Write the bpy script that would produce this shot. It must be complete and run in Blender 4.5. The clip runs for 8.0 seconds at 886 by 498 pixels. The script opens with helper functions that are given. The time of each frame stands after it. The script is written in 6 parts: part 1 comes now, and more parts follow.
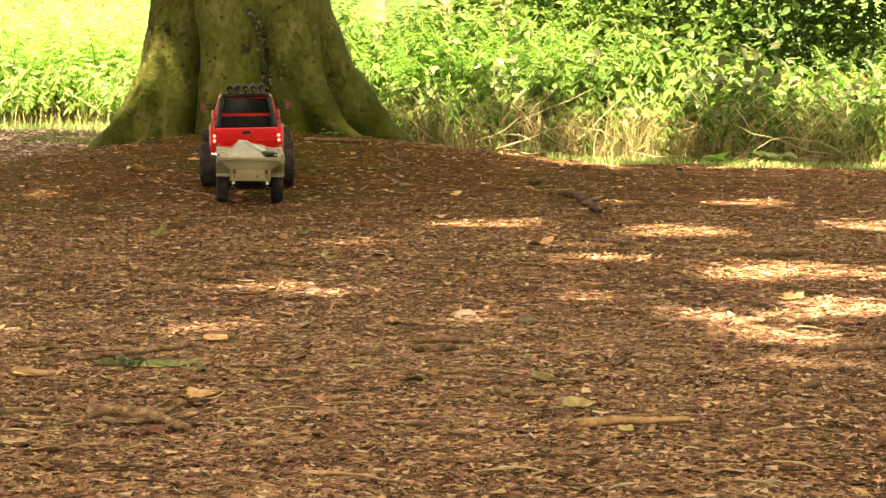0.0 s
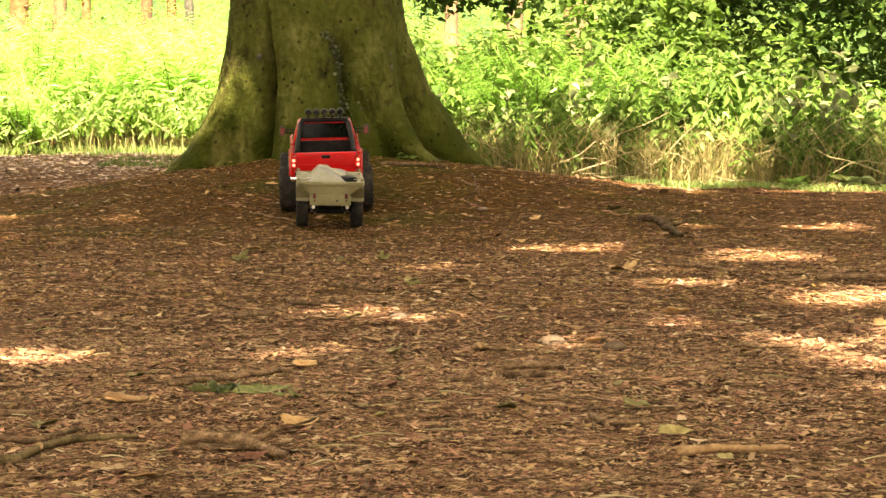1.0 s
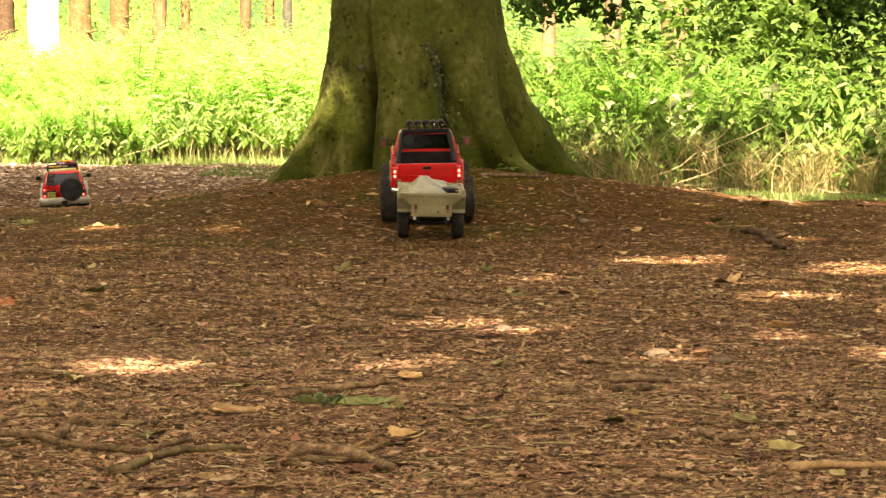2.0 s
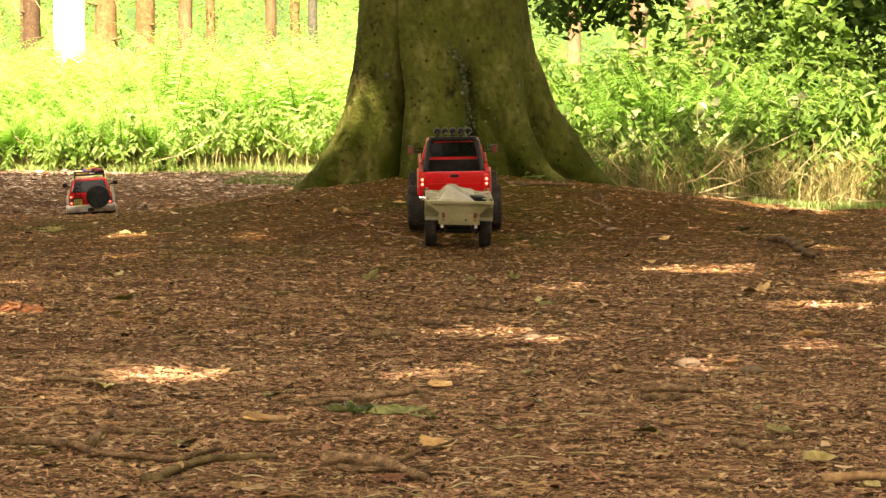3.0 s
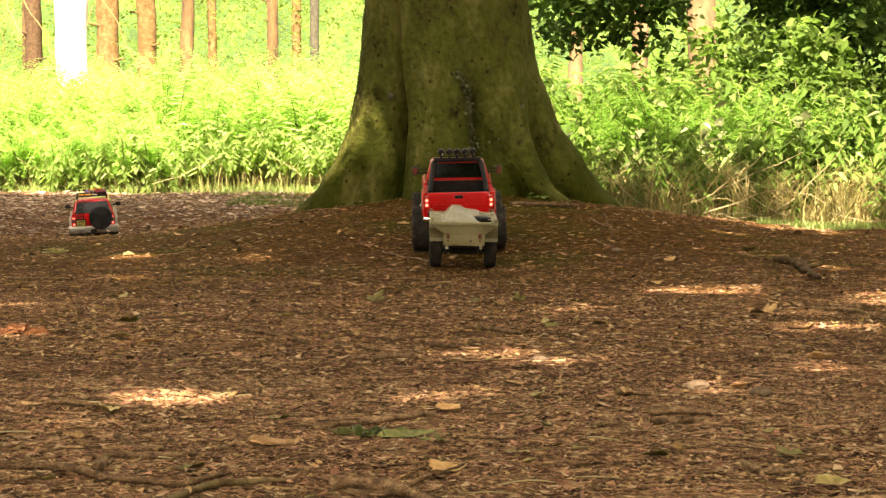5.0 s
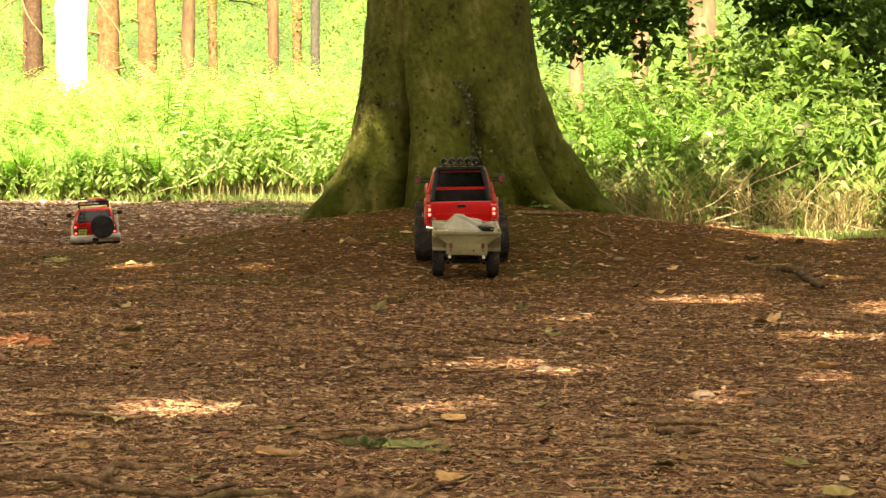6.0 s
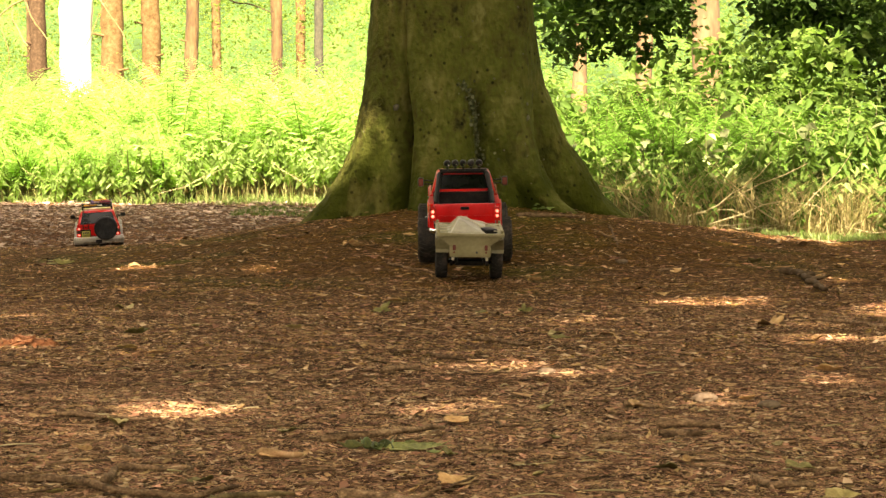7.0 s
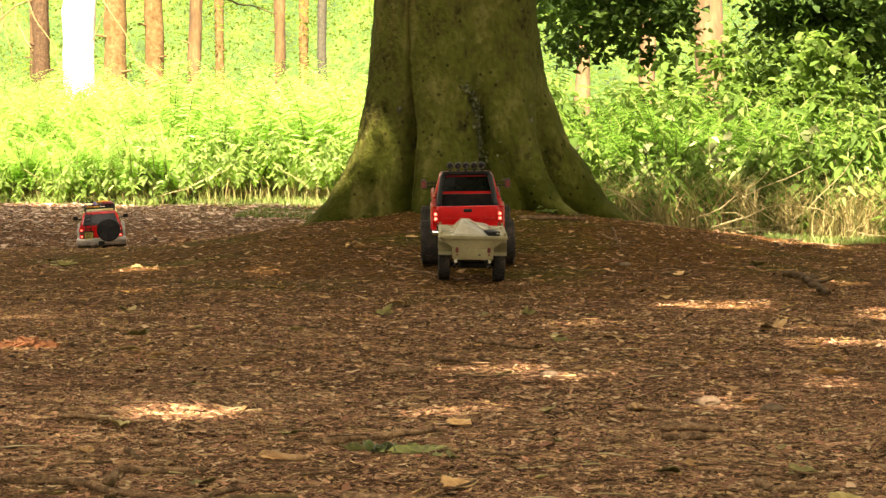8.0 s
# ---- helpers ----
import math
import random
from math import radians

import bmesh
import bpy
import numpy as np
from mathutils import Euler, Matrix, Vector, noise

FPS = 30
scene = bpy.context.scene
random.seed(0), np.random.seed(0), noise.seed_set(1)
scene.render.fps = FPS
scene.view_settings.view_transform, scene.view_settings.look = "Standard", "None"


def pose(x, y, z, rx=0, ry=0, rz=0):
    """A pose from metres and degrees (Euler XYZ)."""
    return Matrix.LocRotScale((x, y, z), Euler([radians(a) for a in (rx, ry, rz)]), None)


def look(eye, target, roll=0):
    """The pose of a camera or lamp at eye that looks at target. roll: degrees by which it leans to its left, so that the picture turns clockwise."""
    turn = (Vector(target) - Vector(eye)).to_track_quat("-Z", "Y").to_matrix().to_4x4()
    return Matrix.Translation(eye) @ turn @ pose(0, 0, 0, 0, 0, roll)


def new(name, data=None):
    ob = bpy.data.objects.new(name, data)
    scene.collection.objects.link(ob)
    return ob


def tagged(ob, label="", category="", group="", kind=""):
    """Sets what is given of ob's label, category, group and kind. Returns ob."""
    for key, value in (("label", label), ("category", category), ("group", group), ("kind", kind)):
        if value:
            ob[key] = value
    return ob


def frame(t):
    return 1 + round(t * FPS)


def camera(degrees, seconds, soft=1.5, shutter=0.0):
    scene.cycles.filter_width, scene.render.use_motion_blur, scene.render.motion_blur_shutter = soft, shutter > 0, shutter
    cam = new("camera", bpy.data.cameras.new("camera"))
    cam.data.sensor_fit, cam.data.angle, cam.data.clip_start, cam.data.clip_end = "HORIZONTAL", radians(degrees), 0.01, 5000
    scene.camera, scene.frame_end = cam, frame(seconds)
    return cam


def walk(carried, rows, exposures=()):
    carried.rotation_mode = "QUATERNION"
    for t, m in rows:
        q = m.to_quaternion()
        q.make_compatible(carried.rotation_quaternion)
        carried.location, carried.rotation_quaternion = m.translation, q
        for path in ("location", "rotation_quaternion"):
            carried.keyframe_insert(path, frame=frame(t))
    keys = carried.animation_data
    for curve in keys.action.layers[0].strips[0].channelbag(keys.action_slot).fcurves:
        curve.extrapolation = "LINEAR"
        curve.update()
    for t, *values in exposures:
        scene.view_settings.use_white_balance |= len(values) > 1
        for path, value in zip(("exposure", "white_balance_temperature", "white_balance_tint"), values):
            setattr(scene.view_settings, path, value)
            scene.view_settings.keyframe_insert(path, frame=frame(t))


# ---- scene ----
cam = camera(23.3, 8.0, soft=1.45)
PATH = [
    (0, (0.0522, -0.0334, 0.3764), (0.4892, 4.9278, -0.0656), -0.01),
    (0.5, (0.0436, -0.0306, 0.3781), (0.4277, 4.9365, -0.0470), 0.17),
    (1, (0.0235, -0.0190, 0.3785), (0.3045, 4.9579, -0.0095), -0.14),
    (1.5, (0.0132, -0.0162, 0.3799), (0.1533, 4.9681, 0.0098), -0.10),
    (1.7, (0.0115, -0.0146, 0.3800), (0.1020, 4.9711, 0.0135), -0.10),
    (2.8, (0.0020, -0.0053, 0.3807), (0.0305, 4.9823, 0.0290), -0.05),
    (3, (0.0003, -0.0036, 0.3808), (0.0055, 4.9844, 0.0355), 0.00),
    (3.5, (0.0000, 0.0000, 0.3800), (0.0000, 4.9891, 0.0505), 0.00),
    (4, (-0.0023, 0.0002, 0.3806), (0.0001, 4.9900, 0.0609), -0.11),
    (4.5, (-0.0044, 0.0086, 0.3810), (-0.0017, 4.9990, 0.0717), -0.07),
    (6, (-0.0154, 0.0138, 0.3853), (-0.0126, 5.0060, 0.1052), -0.10),
    (6.5, (-0.0139, 0.0138, 0.3850), (-0.0154, 5.0063, 0.1104), 0.01),
    (7, (-0.0148, 0.0136, 0.3856), (-0.0201, 5.0060, 0.1101), -0.05),
    (7.5, (-0.0164, 0.0137, 0.3855), (-0.0234, 5.0062, 0.1112), 0.02),
    (8, (-0.0153, 0.0181, 0.3857), (-0.0265, 5.0108, 0.1153), 0.09),
]
STOPS, KELVIN, TINT = 3.11, 8700, 17
walk(cam, [(t, look(eye, target, roll)) for t, eye, target, roll in PATH], exposures=[(0, STOPS + 0.45, KELVIN, TINT), (1.5, STOPS + 0.32, KELVIN, TINT), (3.5, STOPS + 0.14, KELVIN, TINT), (8, STOPS, KELVIN, TINT)])

# ---- light: high sun from behind, broken by an added leaf canopy out of view ----
SUN = Vector((-0.04, -0.56, 0.82)).normalized()
world = bpy.data.worlds.new("sky")
scene.world = world
world.use_nodes = True
wn = world.node_tree.nodes
sky = wn.new("ShaderNodeTexSky")
sky.sky_type = "NISHITA"
sky.sun_disc = False
sky.sun_elevation = math.asin(SUN.z)
sky.sun_rotation = math.atan2(SUN.x, SUN.y)
wn["Background"].inputs["Strength"].default_value = 0.105
sky.dust_density, sky.ozone_density = 4.0, 0.6
haze = wn.new("ShaderNodeHueSaturation")
haze.inputs["Saturation"].default_value = 0.2
world.node_tree.links.new(sky.outputs[0], haze.inputs["Color"])
world.node_tree.links.new(haze.outputs[0], wn["Background"].inputs["Color"])
lamp = bpy.data.lights.new("sun", "SUN")
lamp.energy, lamp.angle, lamp.color = 5.0, radians(0.55), (1.0, 0.955, 0.94)
new("sun", lamp).matrix_world = look(SUN * 30, (0, 0, 0))


# ---- materials ----
def nodes_of(m):
    m.use_nodes = True
    t = m.node_tree
    return t.nodes, t.links, t.nodes["Principled BSDF"]


def surface(name, cols, scale=30.0, rough=0.8, bump=0.3, fine=6.0, depth=0.004, metal=0.0, spread=0.0, stretch=(1, 1, 1), coat=0.0, spec=0.5, tight=0.16, hues=0.0):
    """Noise between the colours at two scales, a relief, and a random shade for each object or island."""
    m = bpy.data.materials.new(name)
    n, l, p = nodes_of(m)
    tc, mp = n.new("ShaderNodeTexCoord"), n.new("ShaderNodeMapping")
    mp.inputs["Scale"].default_value = stretch
    l.new(tc.outputs["Object"], mp.inputs["Vector"])
    a, b = n.new("ShaderNodeTexNoise"), n.new("ShaderNodeTexNoise")
    for x, s, d in ((a, scale, 4.0), (b, scale * fine, 3.0)):
        x.inputs["Scale"].default_value = s
        x.inputs["Detail"].default_value = d
        l.new(mp.outputs[0], x.inputs["Vector"])
    mixf = n.new("ShaderNodeMath")
    mixf.operation = "MULTIPLY_ADD"
    mixf.inputs[1].default_value = 0.35
    l.new(b.outputs["Fac"], mixf.inputs[0])
    sc = n.new("ShaderNodeMath")
    sc.operation = "MULTIPLY"
    sc.inputs[1].default_value = 0.65
    l.new(a.outputs["Fac"], sc.inputs[0])
    l.new(sc.outputs[0], mixf.inputs[2])
    ramp = n.new("ShaderNodeValToRGB")
    els = ramp.color_ramp.elements
    while len(els) < len(cols):
        els.new(0.5)
    for i, c in enumerate(cols):
        els[i].position = 0.5 - tight + 2 * tight * i / max(1, len(cols) - 1)
        els[i].color = (*c, 1)
    l.new(mixf.outputs[0], ramp.inputs[0])
    out = ramp.outputs[0]
    if spread:
        ge, ob = n.new("ShaderNodeNewGeometry"), n.new("ShaderNodeObjectInfo")
        add, fr = n.new("ShaderNodeMath"), n.new("ShaderNodeMath")
        add.operation, fr.operation = "ADD", "FRACT"
        l.new(ge.outputs["Random Per Island"], add.inputs[0])
        l.new(ob.outputs["Random"], add.inputs[1])
        l.new(add.outputs[0], fr.inputs[0])
        rng = n.new("ShaderNodeMapRange")
        rng.inputs["To Min"].default_value, rng.inputs["To Max"].default_value = 1 - spread, 1 + spread
        l.new(fr.outputs[0], rng.inputs["Value"])
        hs = n.new("ShaderNodeHueSaturation")
        l.new(rng.outputs[0], hs.inputs["Value"])
        l.new(out, hs.inputs["Color"])
        out = hs.outputs[0]
        if hues:
            far, wrap, turn = n.new("ShaderNodeMath"), n.new("ShaderNodeMath"), n.new("ShaderNodeMapRange")
            far.operation, wrap.operation = "MULTIPLY", "FRACT"
            far.inputs[1].default_value = 37.0
            l.new(fr.outputs[0], far.inputs[0])
            l.new(far.outputs[0], wrap.inputs[0])
            turn.inputs["To Min"].default_value, turn.inputs["To Max"].default_value = 0.5 - hues, 0.5 + hues * 1.25
            l.new(wrap.outputs[0], turn.inputs["Value"])
            l.new(turn.outputs[0], hs.inputs["Hue"])
    l.new(out, p.inputs["Base Color"])
    p.inputs["Roughness"].default_value, p.inputs["Metallic"].default_value = rough, metal
    p.inputs["Coat Weight"].default_value = coat
    p.inputs["Coat Roughness"].default_value = 0.08
    p.inputs["Specular IOR Level"].default_value = spec
    if bump:
        bp = n.new("ShaderNodeBump")
        bp.inputs["Strength"].default_value, bp.inputs["Distance"].default_value = bump, depth
        l.new(mixf.outputs[0], bp.inputs["Height"])
        l.new(bp.outputs[0], p.inputs["Normal"])
    return m


def foliage(name, cols, gloss=0.4, through_light=0.52, spec=0.25):
    """Leaf: each island takes its own green, part of the light passes through."""
    m = bpy.data.materials.new(name)
    n, l, p = nodes_of(m)
    ge = n.new("ShaderNodeNewGeometry")
    tc, no = n.new("ShaderNodeTexCoord"), n.new("ShaderNodeTexNoise")
    no.inputs["Scale"].default_value = 2.2
    l.new(tc.outputs["Object"], no.inputs["Vector"])
    mix = n.new("ShaderNodeMath")
    mix.operation = "MULTIPLY_ADD"
    mix.inputs[1].default_value = 0.6
    half = n.new("ShaderNodeMath")
    half.operation = "MULTIPLY"
    half.inputs[1].default_value = 0.45
    l.new(no.outputs["Fac"], half.inputs[0])
    l.new(ge.outputs["Random Per Island"], mix.inputs[0])
    l.new(half.outputs[0], mix.inputs[2])
    ramp = n.new("ShaderNodeValToRGB")
    els = ramp.color_ramp.elements
    while len(els) < len(cols):
        els.new(0.5)
    for i, c in enumerate(cols):
        els[i].position = 0.08 + 0.84 * i / (len(cols) - 1)
        els[i].color = (*c, 1)
    l.new(mix.outputs[0], ramp.inputs[0])
    l.new(ramp.outputs[0], p.inputs["Base Color"])
    p.inputs["Roughness"].default_value = gloss
    p.inputs["Specular IOR Level"].default_value = spec
    tr, ms = n.new("ShaderNodeBsdfTranslucent"), n.new("ShaderNodeMixShader")
    bright = n.new("ShaderNodeHueSaturation")
    bright.inputs["Value"].default_value = 1.25
    bright.inputs["Hue"].default_value = 0.5
    l.new(ramp.outputs[0], bright.inputs["Color"])
    l.new(bright.outputs[0], tr.inputs["Color"])
    ms.inputs[0].default_value = through_light
    l.new(p.outputs[0], ms.inputs[1])
    l.new(tr.outputs[0], ms.inputs[2])
    l.new(ms.outputs[0], n["Material Output"].inputs["Surface"])
    return m


def glow(name, col, strength):
    m = bpy.data.materials.new(name)
    n, l, p = nodes_of(m)
    p.inputs["Base Color"].default_value = (*col, 1)
    p.inputs["Emission Color"].default_value = (*col, 1)
    p.inputs["Emission Strength"].default_value = strength
    return m


def soil_moss_and_shade():
    """Brown soil that turns mossy and finer on the mound, darkened there for its shade too."""
    m = surface("soil", [(0.034, 0.0160, 0.0070), (0.062, 0.0300, 0.0132), (0.105, 0.0540, 0.0245)], 9, 0.95, 0.9, 14, 0.012)
    n, l, p = nodes_of(m)
    col = p.inputs["Base Color"].links[0].from_socket
    tc, sub = n.new("ShaderNodeTexCoord"), n.new("ShaderNodeVectorMath")
    sub.operation = "SUBTRACT"
    sub.inputs[1].default_value = (-0.05, 6.35, 0)
    l.new(tc.outputs["Object"], sub.inputs[0])
    dist = n.new("ShaderNodeVectorMath")
    dist.operation = "LENGTH"
    l.new(sub.outputs[0], dist.inputs[0])
    no = n.new("ShaderNodeTexNoise")
    no.inputs["Scale"].default_value, no.inputs["Detail"].default_value = 5.0, 6.0
    l.new(tc.outputs["Object"], no.inputs["Vector"])
    add = n.new("ShaderNodeMath")
    add.operation = "MULTIPLY_ADD"
    add.inputs[1].default_value = 2.4
    l.new(no.outputs["Fac"], add.inputs[0])
    l.new(dist.outputs["Value"], add.inputs[2])
    rg = n.new("ShaderNodeMapRange")
    rg.inputs["From Min"].default_value, rg.inputs["From Max"].default_value = 3.2, 2.0
    l.new(add.outputs[0], rg.inputs["Value"])
    mx = n.new("ShaderNodeMix")
    mx.data_type = "RGBA"
    l.new(rg.outputs[0], mx.inputs["Factor"])
    l.new(col, mx.inputs["A"])
    green, gr = n.new("ShaderNodeTexNoise"), n.new("ShaderNodeMapRange")
    green.inputs["Scale"].default_value, green.inputs["Detail"].default_value = 2.6, 5.0
    l.new(tc.outputs["Object"], green.inputs["Vector"])
    gr.inputs["From Min"].default_value, gr.inputs["From Max"].default_value = 0.50, 0.66
    l.new(green.outputs["Fac"], gr.inputs["Value"])
    mossy = n.new("ShaderNodeMix")
    mossy.data_type = "RGBA"
    mossy.inputs["A"].default_value, mossy.inputs["B"].default_value = (0.046, 0.0215, 0.0042, 1), (0.034, 0.0275, 0.0028, 1)
    l.new(gr.outputs[0], mossy.inputs["Factor"])
    l.new(mossy.outputs["Result"], mx.inputs["B"])
    out, last = mx.outputs["Result"], p.inputs["Normal"].links[0].from_socket
    for scale, lo, hi in ((85.0, 0.45, 1.6), (210.0, 0.4, 1.7)):
        vo, sep, vr, hs, bp = n.new("ShaderNodeTexVoronoi"), n.new("ShaderNodeSeparateColor"), n.new("ShaderNodeMapRange"), n.new("ShaderNodeHueSaturation"), n.new("ShaderNodeBump")
        vo.inputs["Scale"].default_value = scale
        wob = n.new("ShaderNodeTexNoise")
        wob.inputs["Scale"].default_value = scale * 0.5
        ad = n.new("ShaderNodeVectorMath")
        ad.operation = "MULTIPLY_ADD"
        ad.inputs[1].default_value = (0.015, 0.015, 0.015)
        l.new(tc.outputs["Object"], wob.inputs["Vector"])
        l.new(wob.outputs["Color"], ad.inputs[0])
        l.new(tc.outputs["Object"], ad.inputs[2])
        l.new(ad.outputs[0], vo.inputs["Vector"])
        l.new(vo.outputs["Color"], sep.inputs[0])
        vr.inputs["To Min"].default_value, vr.inputs["To Max"].default_value = lo, hi
        l.new(sep.outputs[0], vr.inputs["Value"])
        l.new(vr.outputs[0], hs.inputs["Value"])
        l.new(out, hs.inputs["Color"])
        out = hs.outputs[0]
        bp.inputs["Strength"].default_value, bp.inputs["Distance"].default_value = 0.7, 0.5 / scale
        l.new(sep.outputs[1], bp.inputs["Height"])
        l.new(last, bp.inputs["Normal"])
        last = bp.outputs[0]
    l.new(out, p.inputs["Base Color"])
    l.new(last, p.inputs["Normal"])
    p.inputs["Specular IOR Level"].default_value = 0.03
    return m


SOIL = soil_moss_and_shade()
CHIP = surface("bark_chip", [(0.117, 0.0605, 0.0290), (0.205, 0.1110, 0.0545), (0.315, 0.1880, 0.1020)], 60, 0.9, 0.4, 4, 0.002, spread=0.78, spec=0.04, hues=0.020)
OLDCHIP = surface("old_bark_chip", [(0.068, 0.0345, 0.0105), (0.130, 0.0690, 0.0205), (0.225, 0.1330, 0.0460)], 60, 0.95, 0.4, 4, 0.002, spread=0.78, spec=0.03, hues=0.018)
PALECHIP = surface("pale_bark_chip", [(0.13, 0.090, 0.062), (0.23, 0.168, 0.120), (0.36, 0.280, 0.215)], 60, 0.95, 0.4, 4, 0.002, spread=0.7, spec=0.04)
BARK = surface("beech_bark", [(0.0190, 0.0180, 0.0048), (0.0460, 0.0448, 0.0104), (0.0500, 0.0592, 0.0102), (0.0715, 0.0702, 0.0164), (0.0960, 0.0968, 0.0285)], 9, 0.9, 1.0, 6, 0.035, stretch=(1, 1, 0.8), spec=0.05, tight=0.15)


def moss_and_foot_shade(m):
    """Green moss in ragged patches low on the bark; its dark tone also paints the foot's shade."""
    n, l, p = nodes_of(m)
    col = p.inputs["Base Color"].links[0].from_socket
    tc, sep, no = n.new("ShaderNodeTexCoord"), n.new("ShaderNodeSeparateXYZ"), n.new("ShaderNodeTexNoise")
    no.inputs["Scale"].default_value, no.inputs["Detail"].default_value = 6.0, 7.0
    l.new(tc.outputs["Object"], sep.inputs[0])
    l.new(tc.outputs["Object"], no.inputs["Vector"])
    ad, rg, mx = n.new("ShaderNodeMath"), n.new("ShaderNodeMapRange"), n.new("ShaderNodeMix")
    ad.operation = "MULTIPLY_ADD"
    ad.inputs[1].default_value = 0.9
    l.new(no.outputs["Fac"], ad.inputs[0])
    l.new(sep.outputs["Z"], ad.inputs[2])
    rg.inputs["From Min"].default_value, rg.inputs["From Max"].default_value = 0.86, 0.58
    l.new(ad.outputs[0], rg.inputs["Value"])
    mx.data_type = "RGBA"
    l.new(rg.outputs[0], mx.inputs["Factor"])
    l.new(col, mx.inputs["A"])
    mx.inputs["B"].default_value = (0.026, 0.031, 0.004, 1)
    vo, sp, hs = n.new("ShaderNodeTexVoronoi"), n.new("ShaderNodeMapRange"), n.new("ShaderNodeHueSaturation")
    vo.inputs["Scale"].default_value = 26.0
    l.new(tc.outputs["Object"], vo.inputs["Vector"])
    sp.inputs["From Min"].default_value, sp.inputs["From Max"].default_value = 0.10, 0.17
    sp.inputs["To Min"].default_value = 0.35
    l.new(vo.outputs["Distance"], sp.inputs["Value"])
    l.new(sp.outputs[0], hs.inputs["Value"])
    # pale lichen in upright streaks, fine dark specks
    mp, li, lr, lm = n.new("ShaderNodeMapping"), n.new("ShaderNodeTexNoise"), n.new("ShaderNodeMapRange"), n.new("ShaderNodeMix")
    mp.inputs["Scale"].default_value = (1, 1, 0.22)
    l.new(tc.outputs["Object"], mp.inputs["Vector"])
    l.new(mp.outputs[0], li.inputs["Vector"])
    li.inputs["Scale"].default_value, li.inputs["Detail"].default_value = 9.0, 6.0
    lr.inputs["From Min"].default_value, lr.inputs["From Max"].default_value = 0.56, 0.66
    lr.inputs["To Max"].default_value = 0.65
    l.new(li.outputs["Fac"], lr.inputs["Value"])
    lm.data_type = "RGBA"
    lm.inputs["B"].default_value = (0.105, 0.092, 0.026, 1)
    l.new(lr.outputs[0], lm.inputs["Factor"])
    l.new(mx.outputs["Result"], lm.inputs["A"])
    l.new(lm.outputs["Result"], hs.inputs["Color"])
    l.new(hs.outputs[0], p.inputs["Base Color"])
    return m


moss_and_foot_shade(BARK)
# lighter copy of the far bark, with haze and sun mixed into its colour
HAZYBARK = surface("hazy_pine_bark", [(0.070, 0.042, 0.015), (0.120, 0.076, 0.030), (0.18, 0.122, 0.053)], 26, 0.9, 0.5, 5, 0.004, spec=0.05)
FARBARK = surface("far_bark", [(0.046, 0.025, 0.006), (0.092, 0.053, 0.014), (0.15, 0.095, 0.032)], 9, 0.9, 0.9, 5, 0.03, stretch=(1, 1, 0.35))
PINKBARK = surface("pinkish_bark", [(0.070, 0.040, 0.014), (0.120, 0.074, 0.028), (0.18, 0.120, 0.052)], 6, 0.9, 0.5, 5, 0.02, stretch=(1, 1, 0.3))
# near-white bark: the sun's glare on the trunk is painted into its colour
GLAREBARK = surface("pale_bark", [(0.55, 0.50, 0.42), (0.72, 0.68, 0.6), (0.8, 0.77, 0.7)], 8, 0.8, 0.3, 5, 0.01, stretch=(1, 1, 0.4))
STICK = surface("dead_wood", [(0.052, 0.031, 0.016), (0.120, 0.073, 0.038), (0.235, 0.152, 0.084)], 70, 0.9, 0.9, 4, 0.003, spread=0.3, stretch=(1, 1, 1.5), spec=0.06)
DARKWOOD = surface("dark_wood", [(0.035, 0.022, 0.012), (0.06, 0.038, 0.020), (0.10, 0.066, 0.036)], 40, 0.9, 0.7, 5, 0.003, spec=0.06)
PALEPLANT = foliage("pale_plant_leaf", [(0.15, 0.21, 0.06), (0.23, 0.30, 0.10), (0.32, 0.38, 0.16)], 0.8, 0.3)
# darker copy of the sprig green: shade of the folded blades is painted in
DARKSPRIG = surface("shaded_sprig_leaf", [(0.020, 0.030, 0.004), (0.060, 0.078, 0.010), (0.120, 0.135, 0.025)], 45, 0.5, 0.4, 4, 0.002, spread=0.45)
SPRIG = surface("sprig_leaf", [(0.066, 0.074, 0.012), (0.125, 0.130, 0.028), (0.23, 0.215, 0.075)], 45, 0.6, 0.4, 4, 0.002, spread=0.45)
PEELED = surface("peeled_wood", [(0.17, 0.095, 0.042), (0.28, 0.165, 0.078), (0.38, 0.25, 0.13)], 60, 0.8, 0.5, 5, 0.002, spec=0.1)
GREENWOOD = surface("green_wood", [(0.040, 0.027, 0.012), (0.085, 0.060, 0.026), (0.15, 0.108, 0.052)], 55, 0.85, 0.7, 5, 0.002, spec=0.06)
MOSSWOOD = surface("mossy_wood", [(0.02, 0.018, 0.010), (0.04, 0.038, 0.018), (0.08, 0.07, 0.04)], 40, 0.9, 0.5, 5, 0.003)
FRESHWOOD = surface("split_wood", [(0.10, 0.040, 0.018), (0.20, 0.080, 0.034), (0.33, 0.165, 0.085)], 40, 0.85, 0.5, 5, 0.003, spread=0.25, spec=0.08)
TANLEAF = surface("dry_leaf", [(0.20, 0.11, 0.045), (0.34, 0.20, 0.08), (0.44, 0.29, 0.13)], 60, 0.7, 0.4, 5, 0.002, spread=0.3, spec=0.08)
YLEAF = surface("yellow_leaf", [(0.12, 0.090, 0.032), (0.22, 0.17, 0.062), (0.33, 0.265, 0.11)], 60, 0.65, 0.4, 5, 0.002, spread=0.25, spec=0.08)
GLEAF = surface("green_leaf", [(0.060, 0.056, 0.014), (0.105, 0.092, 0.024), (0.20, 0.165, 0.060)], 50, 0.8, 0.4, 5, 0.002, spread=0.25, spec=0.2)
